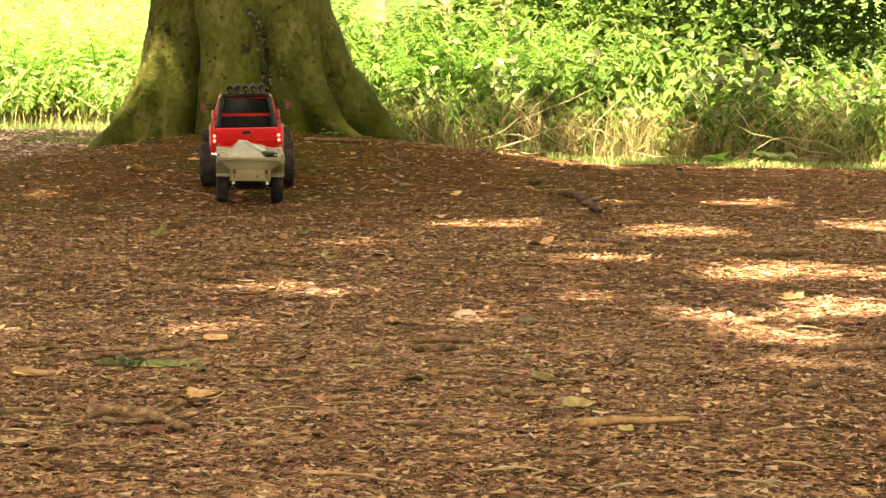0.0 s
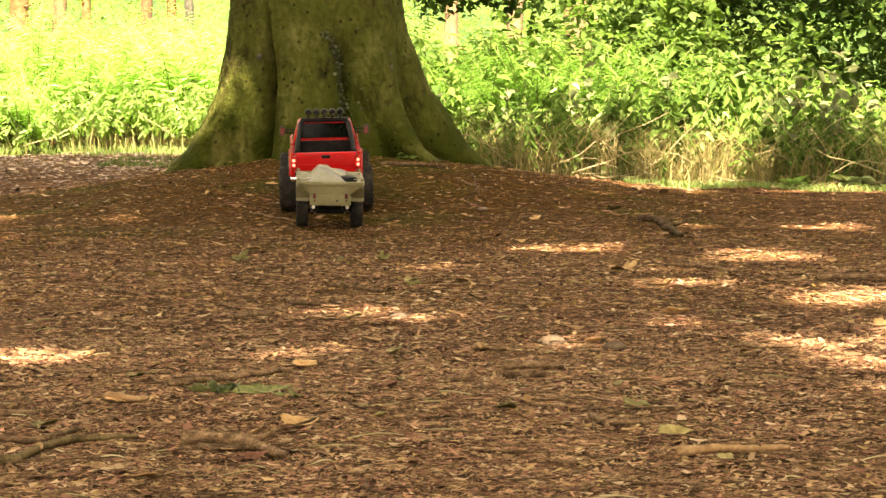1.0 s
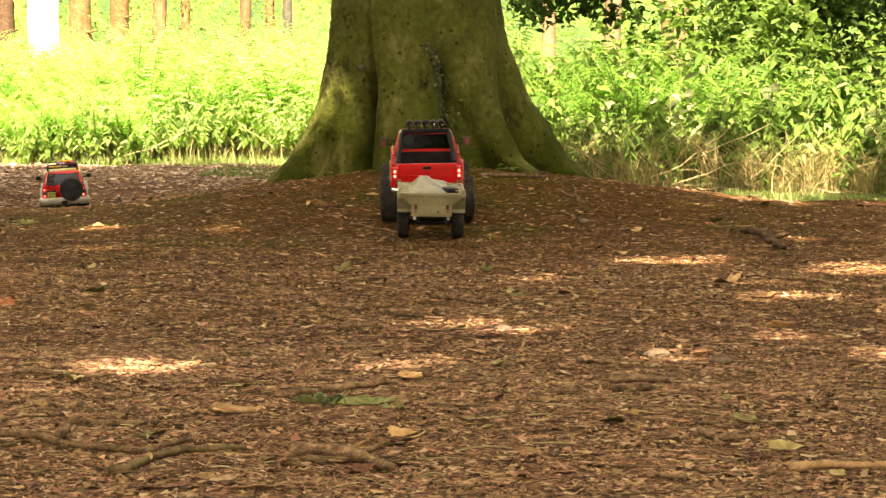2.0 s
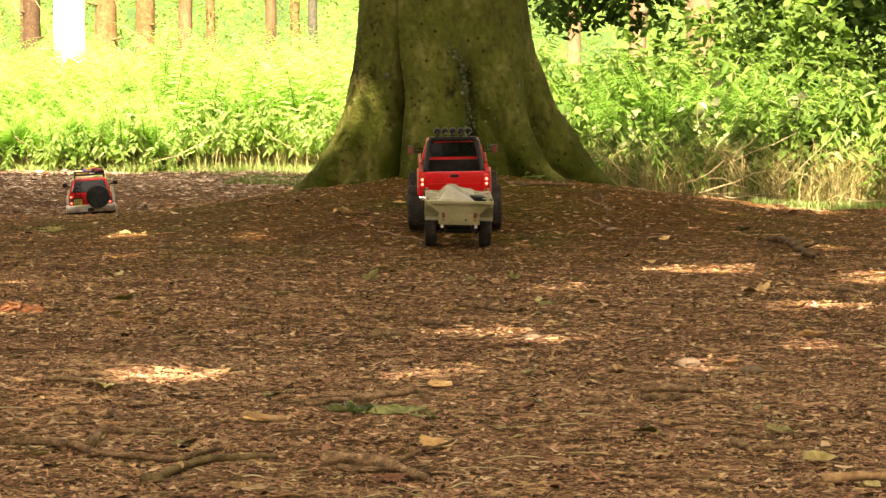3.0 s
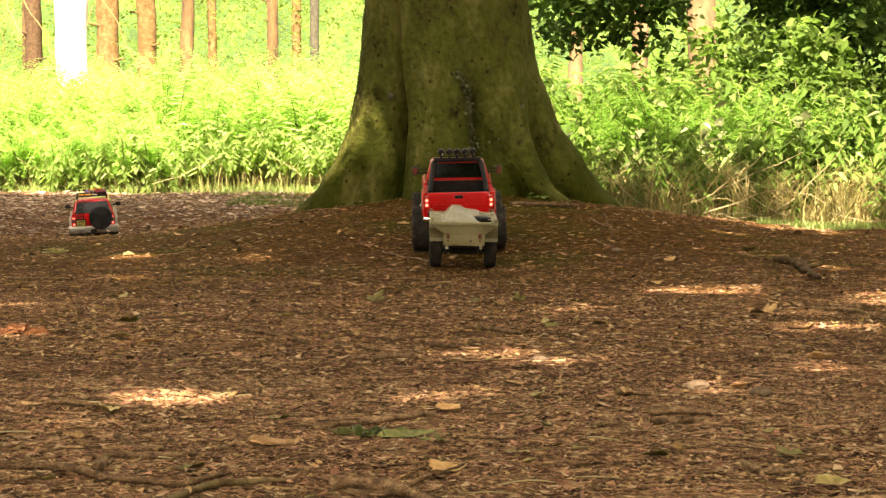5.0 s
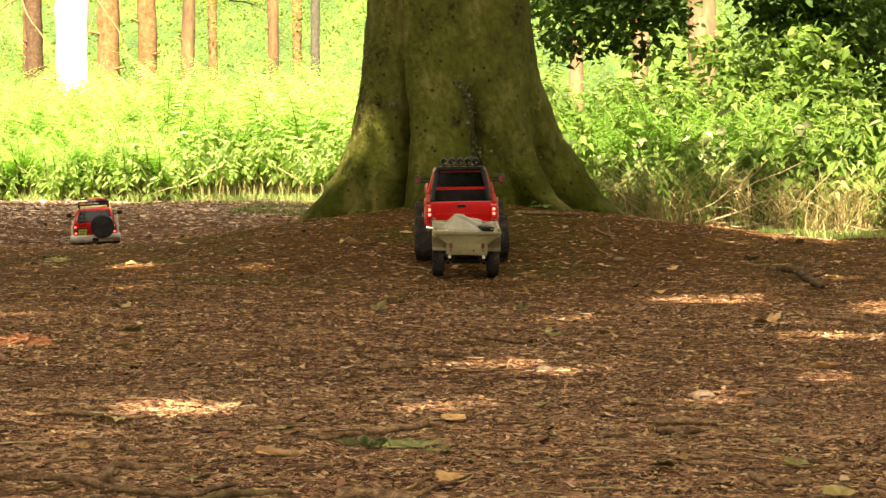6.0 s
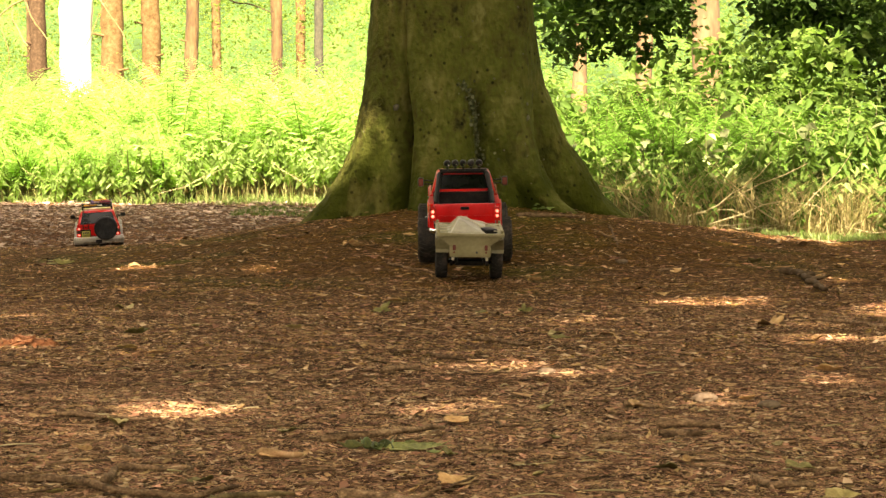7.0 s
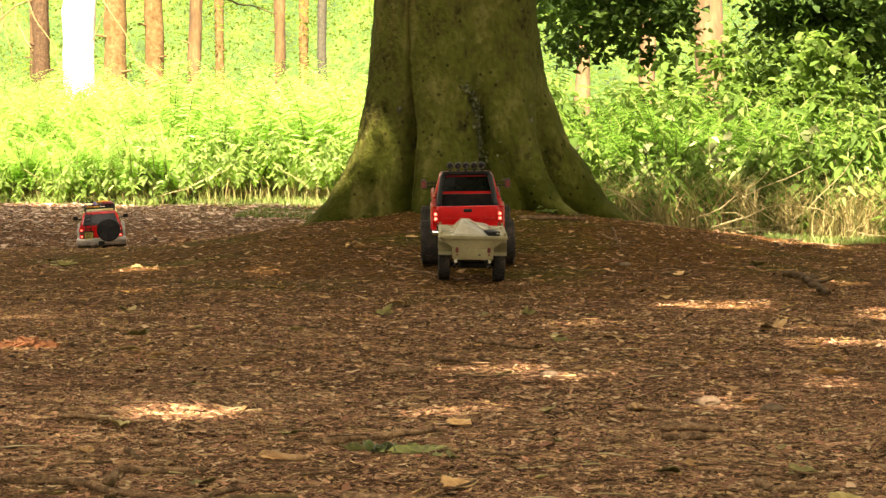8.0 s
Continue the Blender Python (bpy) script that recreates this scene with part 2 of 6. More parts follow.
STONE = surface("stone", [(0.075, 0.050, 0.030), (0.12, 0.083, 0.050), (0.17, 0.125, 0.08)], 40, 0.85, 0.5, 5, 0.003, spread=0.2, spec=0.08)
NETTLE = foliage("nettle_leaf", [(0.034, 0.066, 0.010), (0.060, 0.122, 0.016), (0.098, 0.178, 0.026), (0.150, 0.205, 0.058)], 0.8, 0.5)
OLIVELEAF = foliage("drooping_leaf", [(0.06, 0.078, 0.024), (0.105, 0.125, 0.045), (0.17, 0.18, 0.085)], 0.8, 0.3)
# much paler copy of the nettle green: strong sun is put into the colour
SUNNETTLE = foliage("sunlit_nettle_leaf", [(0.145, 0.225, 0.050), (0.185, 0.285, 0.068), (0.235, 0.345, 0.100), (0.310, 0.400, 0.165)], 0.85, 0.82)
# fern green lifted to carry full sun
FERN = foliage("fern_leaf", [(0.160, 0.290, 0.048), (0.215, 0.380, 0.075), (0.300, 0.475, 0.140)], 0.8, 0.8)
# less sunlit copy of the fern: lower brightness set in the colour
DIMFERN = foliage("dim_fern_leaf", [(0.070, 0.165, 0.018), (0.108, 0.240, 0.030), (0.155, 0.300, 0.050)], 0.8, 0.6)
# maple green kept very dark, so the crown's own shade is in the colour
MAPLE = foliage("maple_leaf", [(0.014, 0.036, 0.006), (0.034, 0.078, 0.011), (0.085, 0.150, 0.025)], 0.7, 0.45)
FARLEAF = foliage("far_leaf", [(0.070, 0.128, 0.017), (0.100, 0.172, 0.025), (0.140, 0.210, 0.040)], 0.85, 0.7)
CANOPYLEAF = foliage("canopy_leaf", [(0.023, 0.060, 0.013), (0.039, 0.100, 0.022), (0.062, 0.140, 0.033)], 0.5, 0.25)
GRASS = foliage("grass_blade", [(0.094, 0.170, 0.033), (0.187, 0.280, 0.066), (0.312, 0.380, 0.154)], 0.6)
# darker copy of the grass green, with the shade by the roots in it
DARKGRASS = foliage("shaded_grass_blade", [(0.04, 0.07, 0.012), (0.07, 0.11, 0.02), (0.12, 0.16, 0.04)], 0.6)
STRAW = foliage("straw_stalk", [(0.20, 0.16, 0.07), (0.34, 0.29, 0.14), (0.48, 0.42, 0.24)], 0.7, 0.15)
STEM = foliage("green_stem", [(0.06, 0.08, 0.02), (0.11, 0.125, 0.036), (0.18, 0.175, 0.07)], 0.6, 0.1)
CRUMB = foliage("crumbled_leaf", [(0.0262, 0.0154, 0.0107), (0.0975, 0.0451, 0.0262), (0.1960, 0.0950, 0.0559), (0.2079, 0.1283, 0.0641), (0.4514, 0.3089, 0.1841), (0.1544, 0.1247, 0.0535)], 0.9, 0.04, 0.04)
TANGLE = foliage("dead_bracken", [(0.080, 0.066, 0.022), (0.17, 0.140, 0.048), (0.27, 0.225, 0.090), (0.20, 0.26, 0.07)], 0.8, 0.35)
IVY = foliage("ivy_leaf", [(0.022, 0.027, 0.010), (0.050, 0.056, 0.024), (0.115, 0.115, 0.065)], 0.8, 0.1, 0.05)
WOODS = surface("far_woods", [(0.012, 0.034, 0.004), (0.030, 0.080, 0.009), (0.080, 0.160, 0.022)], 0.9, 0.9, 0, 7)


# ---- mesh helpers ----
def mesh_from(name, v, f, mat, smooth=False):
    me = bpy.data.meshes.new(name)
    me.from_pydata([tuple(p) for p in v], [], [tuple(q) for q in f])
    me.materials.append(mat)
    if smooth:
        me.polygons.foreach_set("use_smooth", [True] * len(me.polygons))
    me.update()
    return me


def mesh_np(name, v, quads, mat, smooth=False):
    """A mesh from numpy arrays of places and four-cornered faces."""
    me = bpy.data.meshes.new(name)
    me.vertices.add(len(v))
    me.vertices.foreach_set("co", np.asarray(v, np.float32).ravel())
    q = np.asarray(quads, np.int32)
    k = q.shape[1]
    me.loops.add(q.size)
    me.loops.foreach_set("vertex_index", q.ravel())
    me.polygons.add(len(q))
    me.polygons.foreach_set("loop_start", np.arange(0, q.size, k, dtype=np.int32))
    me.polygons.foreach_set("loop_total", np.full(len(q), k, np.int32))
    if smooth:
        me.polygons.foreach_set("use_smooth", np.ones(len(q), bool))
    me.materials.append(mat)
    me.update(calc_edges=True)
    me.validate()
    return me


def part(name, bm, mat, parent, label="", smooth=False):
    me = bpy.data.meshes.new(name)
    bmesh.ops.recalc_face_normals(bm, faces=bm.faces)
    bm.to_mesh(me)
    bm.free()
    me.materials.append(mat)
    if smooth:
        me.polygons.foreach_set("use_smooth", [True] * len(me.polygons))
        me.set_sharp_from_angle(angle=radians(38))
    ob = new(name, me)
    ob.parent = parent
    if label:
        ob["label"] = label
    return ob


def unit(a):
    return a / np.maximum(np.linalg.norm(a, axis=-1, keepdims=True), 1e-9)


def leaves_np(base, way, normal, length, width, droop=0.25, fold=0.25):
    """Pointed leaves, two folded halves each: places and faces."""
    n = len(base)
    way = unit(way)
    side = unit(np.cross(way, normal))
    nor = np.cross(side, way)
    L, W = length[:, None], width[:, None]
    pts = []
    for s, w, h in ((0, 0, 0), (0.3, 0.5, 1), (0.68, 0.34, 1), (1, 0, 0), (0.68, -0.34, 1), (0.3, -0.5, 1)):
        pts.append(base + way * L * s + side * W * w + nor * (W * fold * h * abs(w) - L * droop * s * s))
    v = np.stack(pts, 1).reshape(-1, 3)
    i = np.arange(n)[:, None] * 6
    f = np.concatenate([i + [0, 1, 2, 3], i + [0, 3, 4, 5]])
    return v, f


def joined(pairs):
    vs, fs, k = [], [], 0
    for v, f in pairs:
        vs.append(v)
        fs.append(f + k)
        k += len(v)
    return np.concatenate(vs), np.concatenate(fs)


def ribbons(path, width, side):
    """Flat strips along paths (n, k, 3), with a width for each point."""
    n, k, _ = path.shape
    a, b = path + side[:, None] * width[..., None], path - side[:, None] * width[..., None]
    v = np.stack([a, b], 2).reshape(-1, 3)
    i = (np.arange(n)[:, None] * k + np.arange(k - 1)[None]).reshape(-1, 1) * 2
    return v, np.concatenate([i + [0, 1, 3, 2]])


def tube(bm, pts, r, sides=8, ends=True):
    """A tube through the points, with a radius for each."""
    pts = [Vector(p) for p in pts]
    rs = r if isinstance(r, (list, tuple)) else [r] * len(pts)
    rings = []
    for i, p in enumerate(pts):
        d = (pts[min(i + 1, len(pts) - 1)] - pts[max(i - 1, 0)]).normalized()
        u = d.cross(Vector((0, 0, 1)) if abs(d.z) < 0.95 else Vector((0, 1, 0))).normalized()
        w = d.cross(u)
        rings.append([bm.verts.new(p + (u * math.cos(a) + w * math.sin(a)) * rs[i]) for a in (2 * math.pi * k / sides for k in range(sides))])
    for a, b in zip(rings, rings[1:]):
        for k in range(sides):
            bm.faces.new((a[k], a[(k + 1) % sides], b[(k + 1) % sides], b[k]))
    if ends:
        bm.faces.new(rings[0])
        bm.faces.new(rings[-1])
    return bm


def height(x, y):
    """The forest floor: a mound round the beech, a hollow beyond it, small unevenness."""
    z = 0.145 * math.exp(-(((x - 0.05) / (0.86 if x > 0.05 else 0.74)) ** 2) - ((y - 6.9) / 1.32) ** 2)
    z -= 0.105 * math.exp(-(((x + 1.36) / 0.65) ** 2) - ((y - 8.3) / 0.75) ** 2)
    z += 0.006 * noise.noise(Vector((x * 2.2, y * 2.2, 0))) + 0.004 * noise.noise(Vector((x * 7, y * 7, 3)))
    return z + (0.003 * noise.noise(Vector((x * 22, y * 22, 5))) if abs(x) < 3 and 1 < y < 9 else 0)


def heights(x, y):
    z = 0.145 * np.exp(-(((x - 0.05) / np.where(x > 0.05, 0.86, 0.74)) ** 2) - ((y - 6.9) / 1.32) ** 2)
    return z - 0.105 * np.exp(-(((x + 1.36) / 0.65) ** 2) - ((y - 8.3) / 0.75) ** 2)


rng = np.random.default_rng(7)

# ---- ground: one sheet to the horizon, fine near the path ----
gx = np.unique(np.concatenate([np.linspace(-2.6, 3.0, 200), np.linspace(-9, 9, 60), np.sign(np.linspace(-1, 1, 40)) * (9 + 900 * np.abs(np.linspace(-1, 1, 40)) ** 3)]))
gy = np.unique(np.concatenate([np.linspace(1.5, 8.6, 260), np.linspace(-6, 16, 70), 16 + 1500 * np.linspace(0, 1, 22) ** 3, -6 - 900 * np.linspace(0, 1, 16) ** 3]))
gv = [(x, y, height(x, y)) for y in gy for x in gx]
nx = len(gx)
gf = [(j * nx + i, j * nx + i + 1, (j + 1) * nx + i + 1, (j + 1) * nx + i) for j in range(len(gy) - 1) for i in range(nx - 1)]
tagged(new("ground", mesh_from("ground", gv, gf, SOIL, True)), "brown forest floor of soil and leaf litter, mounded round the tree", "ground", kind="structure")


def floor_edge(x):
    """How far back the bare floor reaches before the undergrowth begins."""
    s = np.clip((x + 0.7) / 1.5, 0, 1)
    s = s * s * (3 - 2 * s)
    return 11.5 * (1 - s) + 7.5 * s + 0.12 * np.sin(x * 5.0) + 0.08 * np.sin(x * 13 + 1)


# ---- bark chips and crumbled leaves on the floor ----
def chips(n, y0, y1, small, big, seed, plain=False, wide=0.0, thin=1.0):
    r = np.random.default_rng(seed)
    u = r.random(n)
    y = np.sqrt(y0**2 + u * (y1**2 - y0**2))
    x = y * (r.random(n) * 0.58 - 0.25)
    if wide:
        x, y = wide * (r.random(n) - 0.5), y0 + (y1 - y0) * r.random(n)
    x, y = x + r.normal(0, 0.09, n), y + r.normal(0, 0.05, n)
    keep = (y < floor_edge(x) + 0.1) & (r.random(n) < 0.55 + 0.45 * np.clip((np.hypot(x + 0.1, (y - 6.4) * 0.85) - 1.0) / 1.5, 0, 1))
    x, y = x[keep], y[keep]
    n = len(x)
    size = small + (big - small) * r.random(n) ** 3.6
    asp = thin * (0.09 + 0.46 * r.random(n) ** 1.7)
    ang = r.random(n) * 2 * np.pi
    tilt, tilt2 = r.normal(0, 0.10, n), r.normal(0, 0.13, n)
    z = np.array([height(a, b) for a, b in zip(x, y)]) + 0.0015 + 0.10 * size * r.random(n)
    c, s = np.cos(ang), np.sin(ang)
    ax = np.stack([c, s, tilt], 1)
    ay = np.stack([-s, c, tilt2], 1)
    o = np.stack([x, y, z], 1)
    L, W = size[:, None] / 2, (size * asp)[:, None] / 2
    curl = np.stack([0 * x, 0 * x, size * asp * (0.06 + 0.38 * r.random(n))], 1)
    j = lambda k: 1 + 0.35 * (r.random(n) - 0.5)[:, None] * k
    if plain:
        v = np.stack([o - ax * L * j(1) - ay * W * j(1) * 0.7 + curl, o + ax * L * 0.6 * j(1) - ay * W * j(1), o + ax * L * j(1) + ay * W * 0.5 * j(1) + curl, o - ax * L * 0.4 * j(1) + ay * W * j(1)], 1).reshape(-1, 3)
        return v, np.arange(n)[:, None] * 4 + np.arange(4)[None]
    v = np.stack([o - ax * L - ay * W * j(1) * 0.6 + curl, o - ax * L * 0.1 - ay * W * j(1), o + ax * L - ay * W * 0.4 * j(1) + curl,
                  o + ax * L * j(1) + ay * W * 0.6 + curl, o + ax * L * 0.2 + ay * W * j(1), o - ax * L * 0.9 * j(1) + ay * W * 0.7 + curl], 1).reshape(-1, 3)
    i = np.arange(n)[:, None] * 6
    return v, np.concatenate([i + [0, 1, 4, 5], i + [1, 2, 3, 4]])


litter = joined([chips(150000, 1.6, 3.2, 0.002, 0.0145, 1, True), chips(9000, 1.6, 3.2, 0.008, 0.022, 9), chips(55000, 3.2, 4.6, 0.002, 0.018, 2, True), chips(7000, 3.2, 5.2, 0.008, 0.024, 11), chips(46000, -3.5, 8.5, 0.008, 0.034, 14, True, 9.0), chips(15000, 1.6, 3.4, 0.010, 0.040, 16, True, thin=0.22), chips(14000, 3.4, 6.0, 0.014, 0.055, 17, True, thin=0.22)])
old = joined([chips(60000, 3.5, 5.2, 0.002, 0.018, 18, True), chips(56000, 4.9, 8.0, 0.003, 0.018, 3, True), chips(5000, 4.9, 8.0, 0.010, 0.030, 13), chips(14000, 8.0, 11.4, 0.007, 0.030, 4, True)])
tagged(new("old_litter", mesh_np("old_litter", *old, OLDCHIP)), "weathered dark bark chips over the mound", "leaf litter", kind="stuff")
pale = chips(42000, 8.2, 11.7, 0.010, 0.045, 15, True)
near = (pale[0].reshape(-1, 4, 3)[:, :, 0].mean(1) < -0.62 - 0.12 * np.sin(pale[0].reshape(-1, 4, 3)[:, 0, 1] * 3))
pale = (pale[0].reshape(-1, 4, 3)[near].reshape(-1, 3), np.arange(near.sum() * 4).reshape(-1, 4))
tagged(new("pale_litter", mesh_np("pale_litter", *pale, PALECHIP)), "pale trodden bark chips on the far path", "leaf litter", kind="stuff")
crumbs = joined([chips(65000, 1.6, 3.2, 0.002, 0.016, 5, True), chips(7000, 1.6, 4.5, 0.010, 0.026, 10), chips(50000, 3.2, 5.2, 0.0025, 0.017, 6, True), chips(25000, 5.2, 8.0, 0.004, 0.020, 7, True), chips(700, 4.6, 7.6, 0.020, 0.055, 12), chips(7000, 8.0, 11.4, 0.007, 0.030, 8, True)])
tagged(new("crumbled_leaves", mesh_np("crumbled_leaves", *crumbs, CRUMB)), "scraps of red-brown, tan and olive dead leaves", "leaf litter", kind="stuff")
tagged(new("leaf_litter", mesh_np("leaf_litter", *litter, CHIP)), "brown bark chips and crumbled dead leaves over soil", "leaf litter", kind="stuff")

# ---- the beech: fluted trunk with spreading roots ----
TX, TY = 0.010, 7.05
# buttresses round the axis: height, centre and radius of each section
LEFT_ROOT = ((-0.1, -0.56, -0.10, 0.075), (0.10, -0.385, -0.085, 0.100), (0.17, -0.305, -0.080, 0.112), (0.27, -0.238, -0.080, 0.122), (0.36, -0.193, -0.080, 0.128), (0.54, -0.151, -0.070, 0.133), (0.82, -0.128, -0.055, 0.132), (1.6, -0.11, -0.05, 0.135))
MIDDLE_ROOT = ((-0.1, -0.050, -0.37, 0.100), (0.10, -0.040, -0.260, 0.112), (0.17, -0.034, -0.225, 0.114), (0.27, -0.030, -0.195, 0.117), (0.36, -0.030, -0.170, 0.122), (0.54, -0.030, -0.140, 0.135), (0.82, -0.025, -0.110, 0.150), (1.6, -0.02, -0.09, 0.16))
FRONT_ROOT = ((-0.1, 0.60, -0.36, 0.040), (0.08, 0.44, -0.27, 0.042), (0.12, 0.360, -0.235, 0.048), (0.17, 0.285, -0.205, 0.058), (0.27, 0.215, -0.175, 0.075), (0.36, 0.170, -0.150, 0.092), (0.54, 0.130, -0.105, 0.125), (0.82, 0.105, -0.080, 0.140), (1.6, 0.09, -0.07, 0.15))
RIGHT_ROOT = ((-0.1, 0.66, -0.01, 0.075), (0.08, 0.520, 0.0, 0.090), (0.13, 0.445, 0.0, 0.095), (0.17, 0.392, 0.0, 0.106), (0.27, 0.311, 0.0, 0.122), (0.36, 0.237, 0.005, 0.132), (0.54, 0.170, 0.015, 0.130), (0.82, 0.122, 0.02, 0.126), (1.6, 0.10, 0.02, 0.135))
BACK_ROOT = ((-0.1, 0.40, 0.44, 0.09), (0.15, 0.22, 0.24, 0.12), (0.36, 0.13, 0.14, 0.14), (0.82, 0.08, 0.10, 0.15), (1.6, 0.07, 0.08, 0.15))
FAR_ROOT = ((-0.1, -0.25, 0.55, 0.09), (0.15, -0.14, 0.28, 0.12), (0.36, -0.09, 0.17, 0.14), (0.82, -0.06, 0.11, 0.15), (1.6, -0.05, 0.09, 0.15))
LEFT_FLANK = ((-0.1, -0.34, -0.22, 0.085), (0.10, -0.255, -0.170, 0.080), (0.17, -0.226, -0.152, 0.076), (0.27, -0.198, -0.132, 0.072), (0.36, -0.165, -0.11, 0.08), (0.54, -0.12, -0.07, 0.10), (1.6, -0.08, -0.04, 0.10))
RIGHT_FLANK = ((-0.1, 0.19, -0.29, 0.085), (0.12, 0.150, -0.195, 0.080), (0.20, 0.140, -0.170, 0.082), (0.36, 0.12, -0.12, 0.09), (0.54, 0.10, -0.08, 0.10), (1.6, 0.06, -0.04, 0.10))
ROOTS = (LEFT_FLANK, RIGHT_FLANK, LEFT_ROOT, MIDDLE_ROOT, FRONT_ROOT, RIGHT_ROOT, BACK_ROOT, FAR_ROOT)


def bump(x, mid, wide):
    return math.exp(-(((x - mid) / wide) ** 2))


def trunk_radius(z, deg):
    """Where the joined buttresses end in one direction from the axis, with folds between them."""
    c, s = math.cos(radians(deg)), math.sin(radians(deg))
    up = min(max((z - 0.36) / 0.5, 0), 1)
    soft = 0.005 + 0.022 * up
    ends = [0.165 + 0.04 * min(max((z - 0.3) / 0.6, 0), 1)]
    for rows in ROOTS:
        w = min(max(z, rows[0][0]), rows[-1][0])
        k = next(i for i in range(len(rows) - 1) if w <= rows[i + 1][0])
        a, b = rows[k], rows[k + 1]
        u = (w - a[0]) / (b[0] - a[0])
        x, y, r = (p + (q - p) * u for p, q in zip(a[1:], b[1:]))
        along, off = x * c + y * s, x * s - y * c
        if along > 0:
            ends.append(along + math.sqrt(r * r - off * off) if abs(off) < r else along - 13 * (abs(off) - r))
    m = max(ends)
    r = m + soft * math.log(sum(math.exp((e - m) / soft) for e in ends))
    turn = (deg + 180) % 360 - 180
    low = 1 / (1 + math.exp((z - 0.47) / 0.035))
    r -= bump(turn, -127.5 - 8 * max(0.0, 0.36 - z), 2.2 + 3.6 * low) * (0.145 * low + 0.022 * bump(z, 0.62, 0.18))
    r -= bump(turn, -69 + 6 * max(0.0, 0.3 - z), 4.0) * (0.024 * bump(z, 0.40, 0.10) + 0.06 / (1 + math.exp((z - 0.24) / 0.03)))
    r -= bump(turn, -22, 6.0) * (0.030 * bump(z, 0.38, 0.10) + 0.11 / (1 + math.exp((z - 0.29) / 0.03)))
    return r + 0.007 * noise.noise(Vector((c * 3, s * 3, z * 2.5))) + 0.004 * noise.noise(Vector((c * 9, s * 9, z * 8)))


def trunk_point(z, deg, out=0.0):
    r = trunk_radius(z, deg) + out
    return (TX + r * math.cos(radians(deg)), TY + r * math.sin(radians(deg)), z)


beech = tagged(new("beech_tree"), "large beech with olive mossy bark and spreading roots on a mound", "tree")
beech.location = (0, 0, 0)
zs = [-0.12 + 0.0115 * i for i in range(100)] + [1.05 + 0.2 * i for i in range(40)]
tv = []
turns = np.concatenate([np.arange(-195, 15, 0.4), np.arange(15, 165, 2.0)])
NA = len(turns)
for z in zs:
    k = 1.0 if z < 1.1 else max(0.55, 1 - (z - 1.1) * 0.035)
    for t in turns:
        x, y, w = trunk_point(min(z, 1.6), t)
        x, y = x - TX, y - TY
        g = 1 + (0.0040 * noise.noise(Vector((x * 60, y * 60, z * 22))) + 0.0016 * noise.noise(Vector((x * 24, y * 24, z * 130)))) / 0.3
        tv.append((TX + x * k * g, TY + y * k * g, z))
tf = [(j * NA + i, j * NA + (i + 1) % NA, (j + 1) * NA + (i + 1) % NA, (j + 1) * NA + i) for j in range(len(zs) - 1) for i in range(NA)]
trunk = new("trunk", mesh_from("trunk", tv, tf, BARK, True))
trunk.parent = beech

# ---- undergrowth ----
def nettles(x, y, tall, seed, leaf=0.085, low=2):
    """Nettle plants: a leaning stem each, crossed pairs of drooping leaves."""
    r = np.random.default_rng(seed)
    n = len(x)
    k = 14
    lean = r.normal(0, 0.24, (n, 2))
    t = np.linspace(0, 1, k)
    z0 = heights(x, y)
    px = x[:, None] + lean[:, :1] * tall[:, None] * t**1.6
    py = y[:, None] + lean[:, 1:] * tall[:, None] * t**1.6
    pz = z0[:, None] + tall[:, None] * t
    path = np.stack([px, py, pz], -1)
    side = np.stack([np.ones(n), r.normal(0, 0.3, n), np.zeros(n)], 1)
    stems = ribbons(path, np.broadcast_to(0.0028 * (1 - 0.6 * t), (n, k)), unit(side))
    bases, ways, lens = [], [], []
    spin = r.random(n) * 6.28
    for i in range(low, k):
        for q in range(4 if i > 5 else 2):
            a = spin + i * 1.57 + q * 1.57 + r.normal(0, 0.35, n)
            up = 0.05 - 0.75 * r.random(n) + (0.6 if i == k - 1 else 0)
            bases.append(path[:, i])
            ways.append(np.stack([np.cos(a), np.sin(a), up], 1))
            s = leaf * (1.05 - 0.55 * max(0, (i - 7) / (k - 7))) * (0.55 + 0.7 * r.random(n)) * (tall / 0.6) ** 0.4
            lens.append(s)
    base, way, ln = np.concatenate(bases), np.concatenate(ways), np.concatenate(lens)
    keep = r.random(len(ln)) < 0.8
    base, way, ln = base[keep], way[keep], ln[keep]
    nor = np.tile([[0, 0, 1.0]], (len(ln), 1)) + r.normal(0, 0.35, (len(ln), 3))
    return stems, leaves_np(base, way, nor, ln, ln * (0.40 + 0.16 * r.random(len(ln))), 0.42, 0.3)


